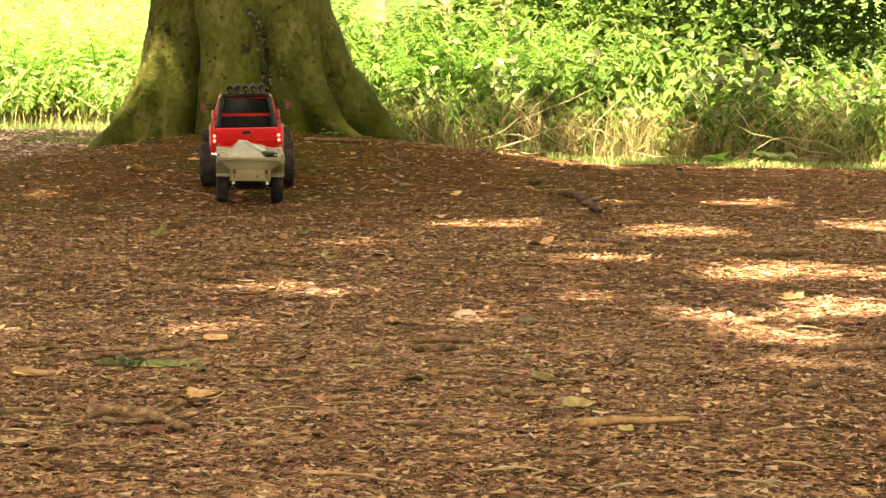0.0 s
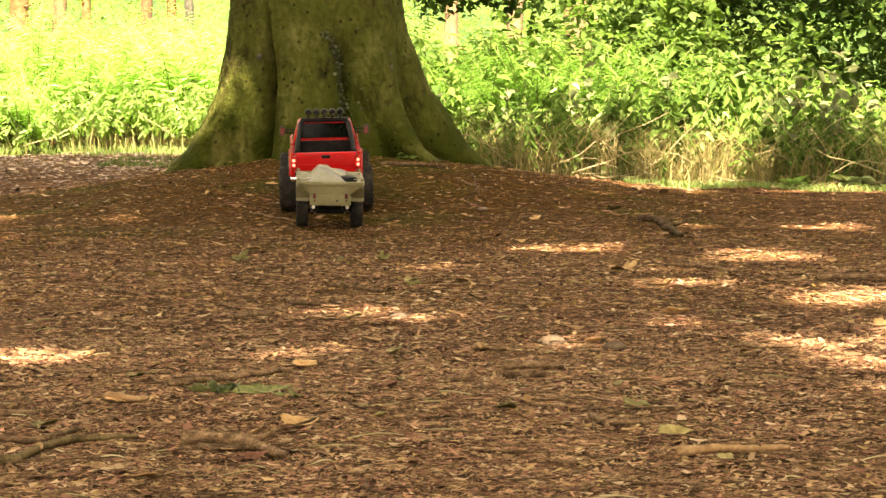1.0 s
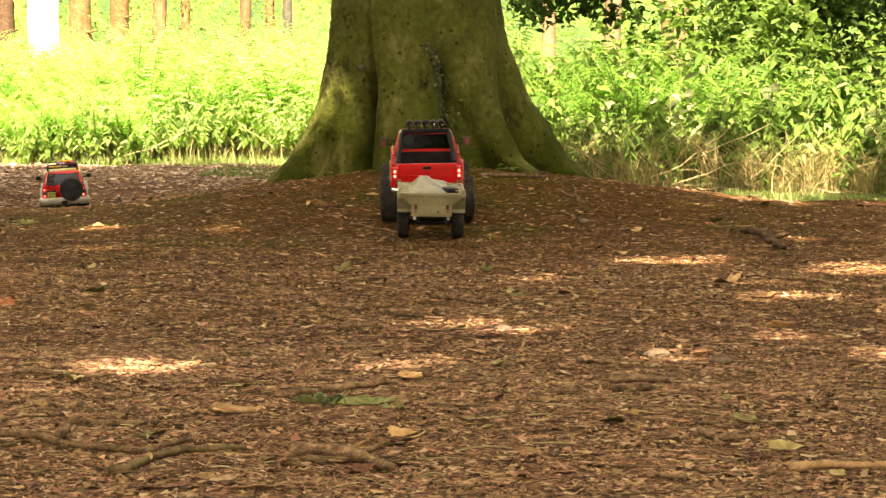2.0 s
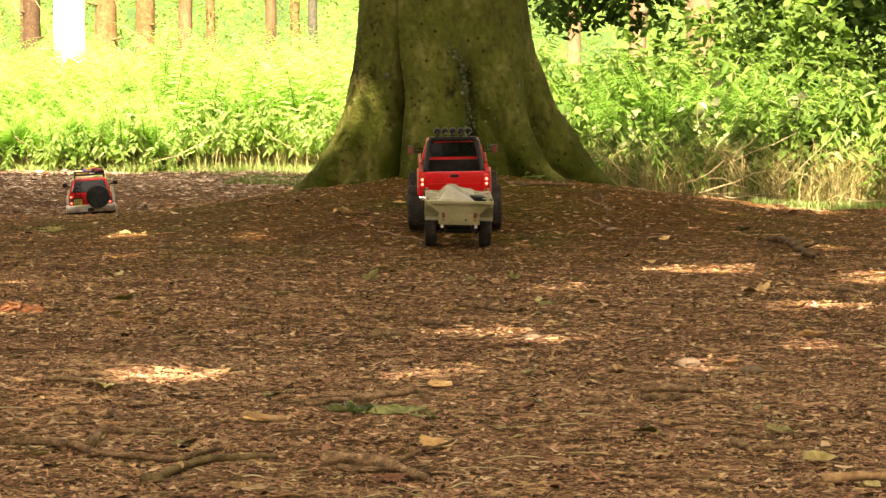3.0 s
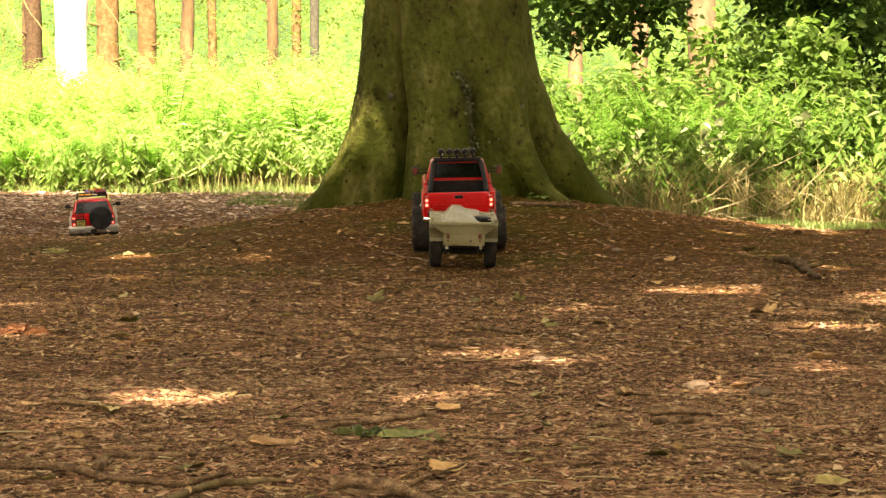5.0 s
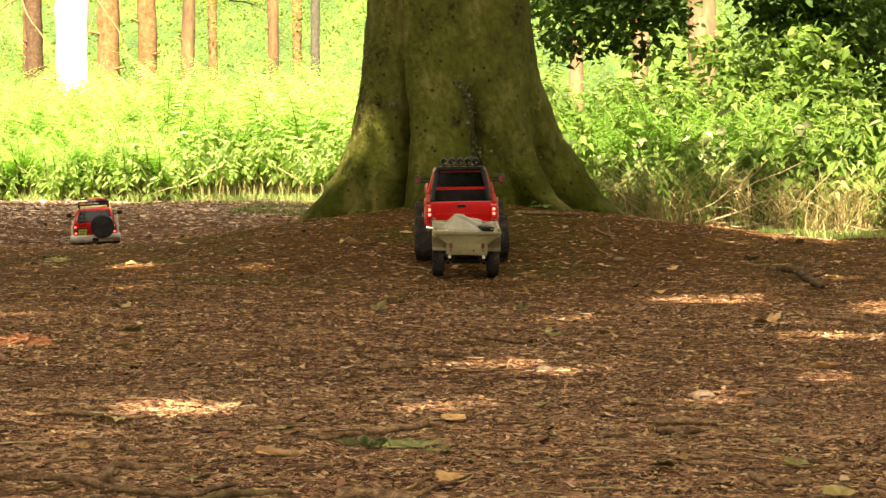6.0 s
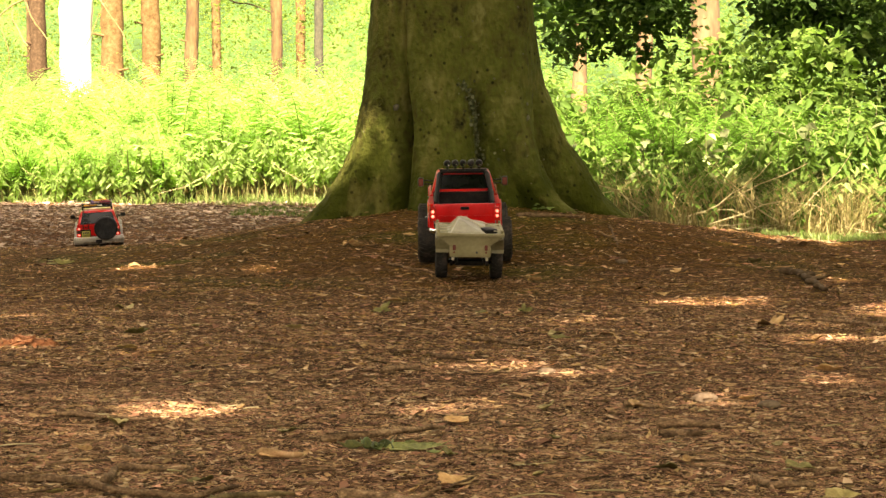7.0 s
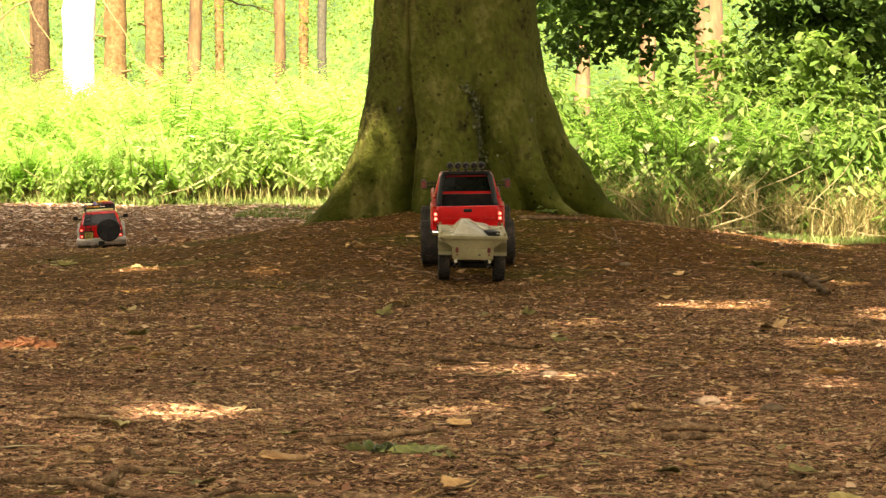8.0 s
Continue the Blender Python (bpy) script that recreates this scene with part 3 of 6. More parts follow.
def ferns(x, y, tall, seed, fronds=6):
    """Bracken: arching fronds with paired leaflets."""
    r = np.random.default_rng(seed)
    st, lb, lw, ll = [], [], [], []
    n = len(x)
    k = 38
    t = np.linspace(0, 1, k)
    z0 = heights(x, y)
    for q in range(fronds):
        a = r.random(n) * 6.28
        reach = tall * (0.45 + 0.5 * r.random(n))
        h = tall * (0.75 + 0.45 * r.random(n))
        hx, hy = np.cos(a), np.sin(a)
        d = reach[:, None] * t**1.7
        p = np.stack([x[:, None] + hx[:, None] * d, y[:, None] + hy[:, None] * d, z0[:, None] + h[:, None] * (t * 1.35 - 0.42 * t**2.6)], -1)
        side = np.stack([-hy, hx, 0 * hx], 1)
        st.append(ribbons(p[:, ::4], np.broadcast_to(0.003 * (1 - 0.7 * t[::4]), (n, len(t[::4]))), side))
        for i in range(9, k):
            for sg in (-1, 1):
                lb.append(p[:, i])
                w = side * sg + np.stack([hx, hy, 0 * hx], 1) * 0.55 + r.normal(0, 0.12, (n, 3))
                lw.append(w)
                ll.append(tall * 0.17 * (1.10 - (i - 6) / (k - 6)) * (0.8 + 0.4 * r.random(n)))
    ln = np.concatenate(ll)
    nor = np.tile([[0, 0, 1.0]], (len(ln), 1)) + r.normal(0, 0.25, (len(ln), 3))
    return joined(st), leaves_np(np.concatenate(lb), np.concatenate(lw), nor, ln, ln * 0.135, 0.3, 0.2)


def scatter(n, x0, x1, d0, d1, seed):
    """Places behind the edge of the bare floor, from d0 to d1 metres past it."""
    r = np.random.default_rng(seed)
    x = x0 + (x1 - x0) * r.random(n)
    return x, floor_edge(x) + d0 + (d1 - d0) * r.random(n) ** 1.3, r


def bed(name, label, pair, leaf_mat, stem_mat):
    (sv, sf), (lv, lf) = pair
    ob = tagged(new(name, mesh_np(name, lv, lf, leaf_mat)), label, "undergrowth", kind="stuff")
    st = new("stems", mesh_np("stems", sv, sf, stem_mat))
    st.parent = ob
    return ob



def lower_right(x):
    """The bed stands lower towards the maple."""
    s = np.clip((x - 1.6) / 0.7, 0, 1)
    return 1 - 0.34 * s * s * (3 - 2 * s)


x, y, r = scatter(600, 0.35, 3.6, 0.24, 1.75, 11)
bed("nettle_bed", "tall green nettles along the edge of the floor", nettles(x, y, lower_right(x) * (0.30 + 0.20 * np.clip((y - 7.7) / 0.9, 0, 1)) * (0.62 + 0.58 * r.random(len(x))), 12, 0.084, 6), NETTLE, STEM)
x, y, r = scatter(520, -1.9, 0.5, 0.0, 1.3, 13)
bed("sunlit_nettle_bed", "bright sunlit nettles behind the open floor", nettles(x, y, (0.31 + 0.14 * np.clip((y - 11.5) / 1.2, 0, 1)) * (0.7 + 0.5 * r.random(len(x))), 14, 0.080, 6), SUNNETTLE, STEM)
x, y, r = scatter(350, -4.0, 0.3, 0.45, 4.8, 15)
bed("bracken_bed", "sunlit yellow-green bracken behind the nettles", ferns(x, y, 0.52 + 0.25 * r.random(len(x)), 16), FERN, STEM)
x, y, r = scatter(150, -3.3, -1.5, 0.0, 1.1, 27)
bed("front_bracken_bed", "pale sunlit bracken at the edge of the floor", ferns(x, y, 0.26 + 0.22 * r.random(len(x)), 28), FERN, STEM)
x, y, r = scatter(150, 0.3, 3.6, -0.04, 0.45, 19)
bed("low_weeds", "low tangled weeds at the foot of the nettles", nettles(x, y, 0.10 + 0.2 * r.random(len(x)), 20, 0.055), NETTLE, STEM)
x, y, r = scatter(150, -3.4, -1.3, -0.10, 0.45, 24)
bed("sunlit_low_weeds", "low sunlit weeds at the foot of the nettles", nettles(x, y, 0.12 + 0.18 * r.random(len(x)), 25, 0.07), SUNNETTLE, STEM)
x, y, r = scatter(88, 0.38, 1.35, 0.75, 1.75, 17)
bed("shaded_bracken_bed", "green bracken among the nettles", ferns(x, y, 0.38 + 0.15 * r.random(len(x)), 18), DIMFERN, STEM)
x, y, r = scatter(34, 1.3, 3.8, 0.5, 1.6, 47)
bed("scattered_bracken", "low green bracken standing among grey-green nettles", ferns(x, y, 0.30 + 0.14 * r.random(len(x)), 48), DIMFERN, STEM)


def blades(n, seed, x0, x1, d0, d1, tall, mat, name, label, flop=0.2):
    x, y, r = scatter(n, x0, x1, d0, d1, seed)
    a = r.random(n) * 6.28
    t = np.linspace(0, 1, 5)
    h = tall * (0.4 + 0.9 * r.random(n))
    bend = h * (flop + 0.9 * r.random(n))
    p = np.stack([x[:, None] + np.cos(a)[:, None] * bend[:, None] * t**2, y[:, None] + np.sin(a)[:, None] * bend[:, None] * t**2, heights(x, y)[:, None] + h[:, None] * (t - 0.25 * t**3)], -1)
    v, f = ribbons(p, np.broadcast_to(0.0022 * (1.05 - t), (n, 5)), np.stack([-np.sin(a), np.cos(a), 0 * a], 1))
    return tagged(new(name, mesh_np(name, v, f, mat)), label, "grass", kind="stuff")


blades(6000, 21, 1.05, 3.6, -0.34, 0.14, 0.026, GRASS, "grass_strip", "short yellow-green grass along the undergrowth")
blades(1200, 22, -1.2, 0.4, -0.5, 0.4, 0.05, GRASS, "grass_patch", "short green grass behind the tree")
blades(1800, 26, -1.0, -0.25, -1.9, -0.9, 0.024, DARKGRASS, "shaded_grass", "grass beside the tree roots, dark green as in shade")
blades(4600, 29, 0.35, 3.6, -0.04, 0.65, 0.26, TANGLE, "dead_bracken_tangle", "brown and olive tangle of dead bracken under the nettles", 0.9)
blades(1500, 30, 0.35, 3.6, -0.08, 0.40, 0.085, TANGLE, "straw_tangle", "low dull straw at the foot of the nettles", 2.6)
blades(2200, 37, -3.3, -0.1, -0.15, 0.5, 0.060, GRASS, "sunlit_grass", "sunlit yellow-green grass at the foot of the nettles", 1.5)
blades(1500, 23, -3.2, 0.3, -0.05, 0.9, 0.22, TANGLE, "dry_grass", "dry brown and olive grass stalks under the nettles")


# ---- far woods ----
def leaf_mass(n, lo, hi, seed, size, clump=0.35, flat=0.7):
    """Leaves in loose clumps inside a box."""
    r = np.random.default_rng(seed)
    lo, hi = np.array(lo, float), np.array(hi, float)
    c = lo + (hi - lo) * r.random((max(1, n // 60), 3))
    b = c[r.integers(0, len(c), n)] + r.normal(0, clump, (n, 3)) * [1, 1, flat]
    way = r.normal(0, 1, (n, 3)) * [1, 1, 0.5 * flat / 0.7] - [0, 0, 0.25]
    ln = size * (0.6 + 0.8 * r.random(n))
    return leaves_np(b, way, np.array([[0, 0, 1.0]]) + r.normal(0, 0.5, (n, 3)), ln, ln * 0.62, 0.2, 0.2)


def leafy(name, label, pairs, mat, category="foliage"):
    return tagged(new(name, mesh_np(name, *joined(pairs), mat)), label, category, kind="stuff")


leafy("far_bushes", "sunlit yellow-green bushes and saplings deep in the wood", [
    leaf_mass(11000, (-7, 21.5, 0.7), (5, 25, 2.2), 31, 0.040, 0.34, 0.25), leaf_mass(52000, (-9, 25, 0.8), (7.5, 36, 3.2), 32, 0.042, 0.50, 0.25)], FARLEAF)
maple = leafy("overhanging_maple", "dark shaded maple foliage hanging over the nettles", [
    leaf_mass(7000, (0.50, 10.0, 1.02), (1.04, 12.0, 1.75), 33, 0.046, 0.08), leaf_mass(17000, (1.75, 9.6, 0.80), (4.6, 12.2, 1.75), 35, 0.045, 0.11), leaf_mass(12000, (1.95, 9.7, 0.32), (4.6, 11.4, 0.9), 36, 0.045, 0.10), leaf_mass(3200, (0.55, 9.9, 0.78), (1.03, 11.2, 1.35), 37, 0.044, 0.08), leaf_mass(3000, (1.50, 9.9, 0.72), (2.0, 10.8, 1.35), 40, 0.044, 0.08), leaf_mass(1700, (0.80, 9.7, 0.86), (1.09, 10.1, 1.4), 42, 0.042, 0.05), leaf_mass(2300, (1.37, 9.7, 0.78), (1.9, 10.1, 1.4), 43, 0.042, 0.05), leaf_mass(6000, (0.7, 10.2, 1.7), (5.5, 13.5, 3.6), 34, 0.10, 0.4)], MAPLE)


for a, b, c, w in (((1.52, 10.6, 1.60), (1.66, 10.5, 1.22), (1.60, 10.4, 0.92), 0.013), ((2.6, 10.8, 1.7), (2.2, 10.6, 1.25), (1.95, 10.4, 1.02), 0.016), ((0.62, 10.9, 1.7), (0.80, 10.8, 1.34), (1.05, 10.6, 1.16), 0.011), ((3.0, 10.4, 1.5), (2.75, 10.3, 0.95), (2.35, 10.2, 0.72), 0.012)):
    bm = bmesh.new()
    a, b, c = Vector(a), Vector(b), Vector(c)
    pts = [a * (1 - u) ** 2 + b * 2 * u * (1 - u) + c * u * u + Vector((0.02 * math.sin(7 * u), 0, 0.015 * math.sin(11 * u))) for u in (0, 0.14, 0.28, 0.42, 0.56, 0.7, 0.85, 1)]
    tube(bm, pts, [w * (1.1 - 0.75 * k / 7) for k in range(8)], 8)
    tagged(part("maple_bough", bm, DARKWOOD, None, smooth=True), "dark thin bough under the maple leaves", "branch", group="maple boughs")


leafy("drooping_leaves", "large grey-olive drooping leaves among the nettles", [leaf_mass(650, (0.55, 7.70, 0.08), (3.2, 8.15, 0.38), 38, 0.056, 0.13)], OLIVELEAF)


leafy("back_weeds", "green weeds behind the nettles", [leaf_mass(2600, (0.8, 9.5, 0.15), (2.4, 10.3, 0.66), 39, 0.05, 0.12), leaf_mass(900, (0.95, 9.2, 0.50), (1.65, 9.6, 0.80), 41, 0.045, 0.06)], NETTLE)


def far_trunk(x, y, r0, tall, mat, label, lean=0.0):
    bm = bmesh.new()
    n = 70
    pts = [(x + lean * k / n * tall + 0.22 * r0 * noise.noise(Vector((k * 0.13, x * 3, 1))), y, -0.05 + tall * k / n) for k in range(n + 1)]
    tube(bm, pts, [r0 * (1.25 - 0.25 * min(1, k / 8)) * (1 - 0.3 * k / n) * (1 + 0.10 * noise.noise(Vector((k * 0.4, x, 2)))) for k in range(n + 1)], 18)
    for v in bm.verts:
        v.co += Vector((v.co.x - x, v.co.y - y, 0)) * 0.16 * noise.noise(v.co * 9)
    if mat is not GLAREBARK:
        for k in range(3):
            z, s = 0.75 + 0.27 * k + 0.1 * math.sin(x * 9 + k), 1 if (k + int(x * 10)) % 2 else -1
            tube(bm, [(x + lean * z, y - r0 * 0.4, z), (x + lean * z + s * r0 * 1.5, y - r0 * 0.8, z + 0.03)], [r0 * 0.16, r0 * 0.10], 7)
    t = tagged(new("far_tree"), label, "tree", group="far trees")
    part("trunk", bm, mat, t, smooth=True)
    return t


for x, y, r0, mat, label, lean in (
        (-3.43, 20, 0.155, GLAREBARK, "pale trunk blazing in sunlight behind the bracken", 0.0),
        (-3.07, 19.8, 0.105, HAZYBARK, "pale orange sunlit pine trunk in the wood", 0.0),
        (-3.86, 20.4, 0.085, DARKWOOD, "dark trunk half hidden by leaves", 0.0),
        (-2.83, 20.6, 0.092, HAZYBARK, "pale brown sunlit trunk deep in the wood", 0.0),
        (-2.43, 20.2, 0.066, FARBARK, "brown leaning trunk deep in the wood", 0.03),
        (-1.60, 20.3, 0.056, FARBARK, "slim brown trunk deep in the wood", 0.0),
        (-1.23, 20.8, 0.046, MOSSWOOD, "dark slim trunk deep in the wood", 0.0),
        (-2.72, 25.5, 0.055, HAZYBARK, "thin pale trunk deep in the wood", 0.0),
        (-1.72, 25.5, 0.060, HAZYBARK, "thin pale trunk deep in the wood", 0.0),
        (-4.6, 24.0, 0.075, FARBARK, "brown trunk behind bare branches", 0.0),
        (1.30, 21, 0.075, PINKBARK, "orange-brown trunk glimpsed through maple leaves", 0.0),
        (1.92, 21, 0.085, PINKBARK, "orange-brown trunk glimpsed between maple boughs", 0.0),
        (2.44, 20, 0.135, PINKBARK, "sunlit pinkish trunk seen past maple leaves", -0.02)):
    far_trunk(x, y, r0, 9, mat, label, lean)

DRYBRANCH = surface("dry_branch", [(0.10, 0.072, 0.028), (0.16, 0.12, 0.05), (0.23, 0.18, 0.085)], 30, 0.85, 0.4, 4, 0.003, spec=0.1)
# bare pale twigs in front of the trunks
r = random.Random(77)
for x0, z0, a, ln in ((-3.35, 0.86, 72, 0.75), (-3.20, 0.95, 118, 0.7), (-3.05, 0.84, 60, 0.62), (-2.75, 0.92, 128, 0.60), (-3.45, 0.98, 30, 0.55), (-2.10, 1.36, -16, 0.62), (-2.35, 1.40, 8, 0.45), (-3.5, 1.2, -12, 0.6)):
    bm = bmesh.new()
    pts = []
    for q in range(9):
        u = q / 8
        b = radians(a + 26 * u * (1 if a < 90 else -1))
        pts.append((x0 + math.cos(b) * ln * u + 0.012 * r.uniform(-1, 1), 14.2 + 0.1 * u, z0 + math.sin(b) * ln * u))
    tube(bm, pts, [0.0075 * (1.05 - 0.75 * q / 8) for q in range(9)], 6)
    twig = tagged(part("bare_branch", bm, DRYBRANCH, None), "thin pale bare branch in front of the trunks", "branch", group="bare branches")

for ends, w, mat, label in ((((-2.30, 1.33), (-2.142, 1.067), (-1.969, 0.74)), 0.0065, DRYBRANCH, "pale bare bough slanting in front of the trunks"), (((-2.80, 1.33), (-2.62, 1.03), (-2.53, 0.80)), 0.0065, DRYBRANCH, "pale bare bough beside the pale trunk"),
                            (((-3.05, 1.02), (-2.84, 1.20), (-2.60, 1.30)), 0.008, DRYBRANCH, "pale arching bough at the edge of the wood"), (((-2.38, 0.80), (-2.34, 1.02), (-2.20, 1.22)), 0.0045, DRYBRANCH, "thin pale sapling before the trunks"),
                            (((-1.52, 1.25), (-1.30, 1.215), (-1.13, 1.15)), 0.007, DARKWOOD, "thin brown side branch of a far trunk"), (((-2.95, 1.25), (-2.83, 0.98), (-2.86, 0.78)), 0.0045, DRYBRANCH, "thin pale bare stem")):
    bm = bmesh.new()
    a, b, c = (Vector((px, 14.0, pz)) for px, pz in ends)
    pts = [a * (1 - u) ** 2 + b * 2 * u * (1 - u) + c * u * u + Vector((0.012 * math.sin(9 * u + px * 4), 0, 0.008 * math.sin(13 * u))) for u, px in ((k / 9, ends[0][0]) for k in range(10))]
    tube(bm, pts, [w * (1.0 - 0.5 * k / 9) for k in range(10)], 7)
    tagged(part("bare_branch", bm, mat, None, smooth=True), label, "branch", group="bare branches")

bm = bmesh.new()
n = 40
for i in range(n + 1):
    a = math.pi * (0.12 + 0.76 * i / n)
    for z in (-2, 16):
        bm.verts.new((60 * math.cos(a), 60 * math.sin(a), z))
bm.verts.ensure_lookup_table()
for i in range(n):
    bm.faces.new([bm.verts[k] for k in (2 * i, 2 * i + 2, 2 * i + 3, 2 * i + 1)])
tagged(part("backdrop", bm, WOODS, None), "distant sunlit green wood", "backdrop", kind="structure")

# ---- unseen canopy added overhead for shade, its gaps placed where sun patches lie ----
GAPS = ((0.61, 4.75, 0.09), (0.05, 3.49, 0.03), (0.15, 3.36, 0.0), (0.31, 3.34, 0.0), (0.56, 3.29, 0.02), (0.73, 3.95, 0.04), (-0.63, 2.90, 0.015), (-0.36, 2.95, -0.01), (-0.13, 3.22, 0.0), (0.37, 3.09, 0.0), (-0.76, 3.86, -0.015), (-0.01, 3.01, 0.0), (0.70, 2.97, 0.02), (-1.08, 6.5, -0.02),
        (-0.57, 3.76, -0.015), (0.99, 3.65, 0.13), (0.95, 3.14, 0.08), (0.82, 2.80, 0.02), (0.71, 2.53, 0.0), (0.98, 4.54, 0.08), (0.31, 4.63, -0.02), (1.45, 4.7, 0.11), (1.35, 5.4, 0.04), (-0.27, 7.12, 0.10),
        (1.80, 7.25, 0.13), (2.35, 7.3, 0.16))
r = np.random.default_rng(41)
n = 52000
cz = 7.2 + 2.5 * r.random(n)
foot = np.stack([-4.5 + 11 * r.random(n), -6 + 18.0 * r.random(n)], 1)
foot[:2600] = np.stack([-0.8 + 2.0 * r.random(2600), 6.45 + 1.4 * r.random(2600)], 1)
foot[2600:3000] = np.stack([-0.6 + 1.5 * r.random(400), 1.7 + 0.9 * r.random(400)], 1)
# extra leaves placed to hold the maple in shade
over = np.arange(n) >= n - 650
foot[over] = np.stack([0.7 + 4.6 * r.random(650), 10.1 + 3.6 * r.random(650)], 1)
keep = over | (foot[:, 1] < floor_edge(foot[:, 0]) - np.where(foot[:, 0] > 0.2, 0.42 - 0.5 * np.clip((foot[:, 0] - 1.2) / 0.5, 0, 1), 0.32) + np.where(foot[:, 0] > 0.2, 0.35, 0.2) * np.sin(foot[:, 0] * 4)) | ((foot[:, 0] > 0.5) & (r.random(n) < 0.052)) | (np.hypot((foot[:, 0] - 0.05) / 0.70, (foot[:, 1] - 7.05) / 0.58) < 1)
keep &= (foot[:, 1] > 1.1 + 0.5 * np.sin(foot[:, 0] * 1.9) + 0.35 * np.sin(foot[:, 0] * 5.3 + 1)) | (np.sin(foot[:, 0] * 2.3 + 1) * np.sin(foot[:, 1] * 2.1) + 0.5 * np.sin(foot[:, 0] * 6 + foot[:, 1] * 4) > 0.45)
keep &= np.abs(foot[:, 0] - 1.2) < 4.6 + 0.6 * np.sin(foot[:, 1] * 2.7) + 0.4 * np.sin(foot[:, 1] * 6.1)
for gx0, gy0, gr in GAPS:
    wob = 1 + 0.45 * np.sin(np.arctan2(foot[:, 1] - gy0, foot[:, 0] - gx0) * 3 + gx0 * 9)
    keep &= np.hypot((foot[:, 0] - gx0) / 1.08, foot[:, 1] - gy0) > gr * wob * 0.9 + 0.084
foot, cz = foot[keep], cz[keep]
n = len(foot)
c = np.stack([foot[:, 0] + SUN.x / SUN.z * cz, foot[:, 1] + SUN.y / SUN.z * cz, cz], 1)
ln = 0.18 + 0.13 * r.random(n)
way = unit(r.normal(0, 1, (n, 3)) * [1, 1, 0.3])
cv, cf = leaves_np(c - way * ln[:, None] / 2, way, np.array([[0, 0, 1.0]]) + r.normal(0, 0.3, (n, 3)), ln, ln * 0.7, 0.2, 0.2)
tagged(new("unseen_canopy", mesh_np("unseen_canopy", cv, cf, CANOPYLEAF)), "unseen beech-leaf canopy added to shade the floor, with gaps for sun patches", "canopy", kind="stuff")

# unseen small leaves added below the gaps to dim and break up their light
r = np.random.default_rng(45)
feet = []
for gx0, gy0, gr in GAPS[:-2]:
    reach = gr + 0.12
    m = int(38 * reach * reach / 0.02)
    feet.append(np.stack([gx0 + 1.3 * reach * r.uniform(-1, 1, m), gy0 + reach * r.uniform(-1, 1, m)], 1))
feet = np.concatenate(feet)
n = len(feet)
cz = 3.0 + 1.4 * r.random(n)
c = np.stack([feet[:, 0] + SUN.x / SUN.z * cz, feet[:, 1] + SUN.y / SUN.z * cz, cz], 1)
ln = 0.022 + 0.03 * r.random(n)
way = unit(r.normal(0, 1, (n, 3)) * [1, 1, 0.3])
tagged(new("dapple_leaves", mesh_np("dapple_leaves", *leaves_np(c, way, np.array([[0, 0, 1.0]]) + r.normal(0, 0.4, (n, 3)), ln, ln * 0.66, 0.2, 0.2), CANOPYLEAF)), "unseen small leaves added to break up light in the canopy gaps", "canopy", kind="stuff")

# unseen leaves added at the sides, behind and overhead to block the sky
r = np.random.default_rng(43)
n = 8000
ang = np.radians(np.where(r.random(n) < 0.5, 150 + 80 * r.random(n), 310 + 85 * r.random(n)))
rad = 9.5 + 7 * r.random(n)
c = np.stack([rad * np.cos(ang), 5 + rad * np.sin(ang), 0.2 + 11 * r.random(n)], 1)
ln = 0.5 + 0.4 * r.random(n)
m = 3200
a2, r2 = np.radians(228 + 84 * r.random(m)), 10 + 6 * r.random(m)
c = np.concatenate([c, np.stack([r2 * np.cos(a2), 5 + r2 * np.sin(a2), 0.1 + 3.6 * r.random(m)], 1)])
n = len(c)
ln = 0.5 + 0.4 * r.random(n)
leafy("sky_screen_leaves", "unseen leaves added round the clearing to block skylight", [leaves_np(c, r.normal(0, 1, (n, 3)), r.normal(0, 1, (n, 3)), ln, ln * 0.65, 0.2, 0.2)], CANOPYLEAF, "woods")
n = 9000
c = np.stack([-14 + 28 * r.random(n), -12 + 26 * r.random(n), 10 + 9 * r.random(n)], 1)
foot = c[:, :2] - np.array([[SUN.x, SUN.y]]) / SUN.z * c[:, 2:]
keep = ((foot[:, 1] < floor_edge(foot[:, 0]) - 1.2) & (c[:, 1] > 0)) | ((foot[:, 1] > 15.5) & (foot[:, 1] < 19.2))
for gx0, gy0, gr in GAPS:
    keep &= np.hypot((foot[:, 0] - gx0) / 1.4, foot[:, 1] - gy0) > gr + 0.55
c = c[keep]
n = len(c)
ln = 0.6 + 0.4 * r.random(n)
leafy("upper_screen_leaves", "unseen high leaves added overhead to block skylight", [leaves_np(c, r.normal(0, 1, (n, 3)) * [1, 1, 0.3], np.array([[0, 0, 1.0]]) + r.normal(0, 0.3, (n, 3)), ln, ln * 0.7, 0.2, 0.2)], CANOPYLEAF, "canopy")


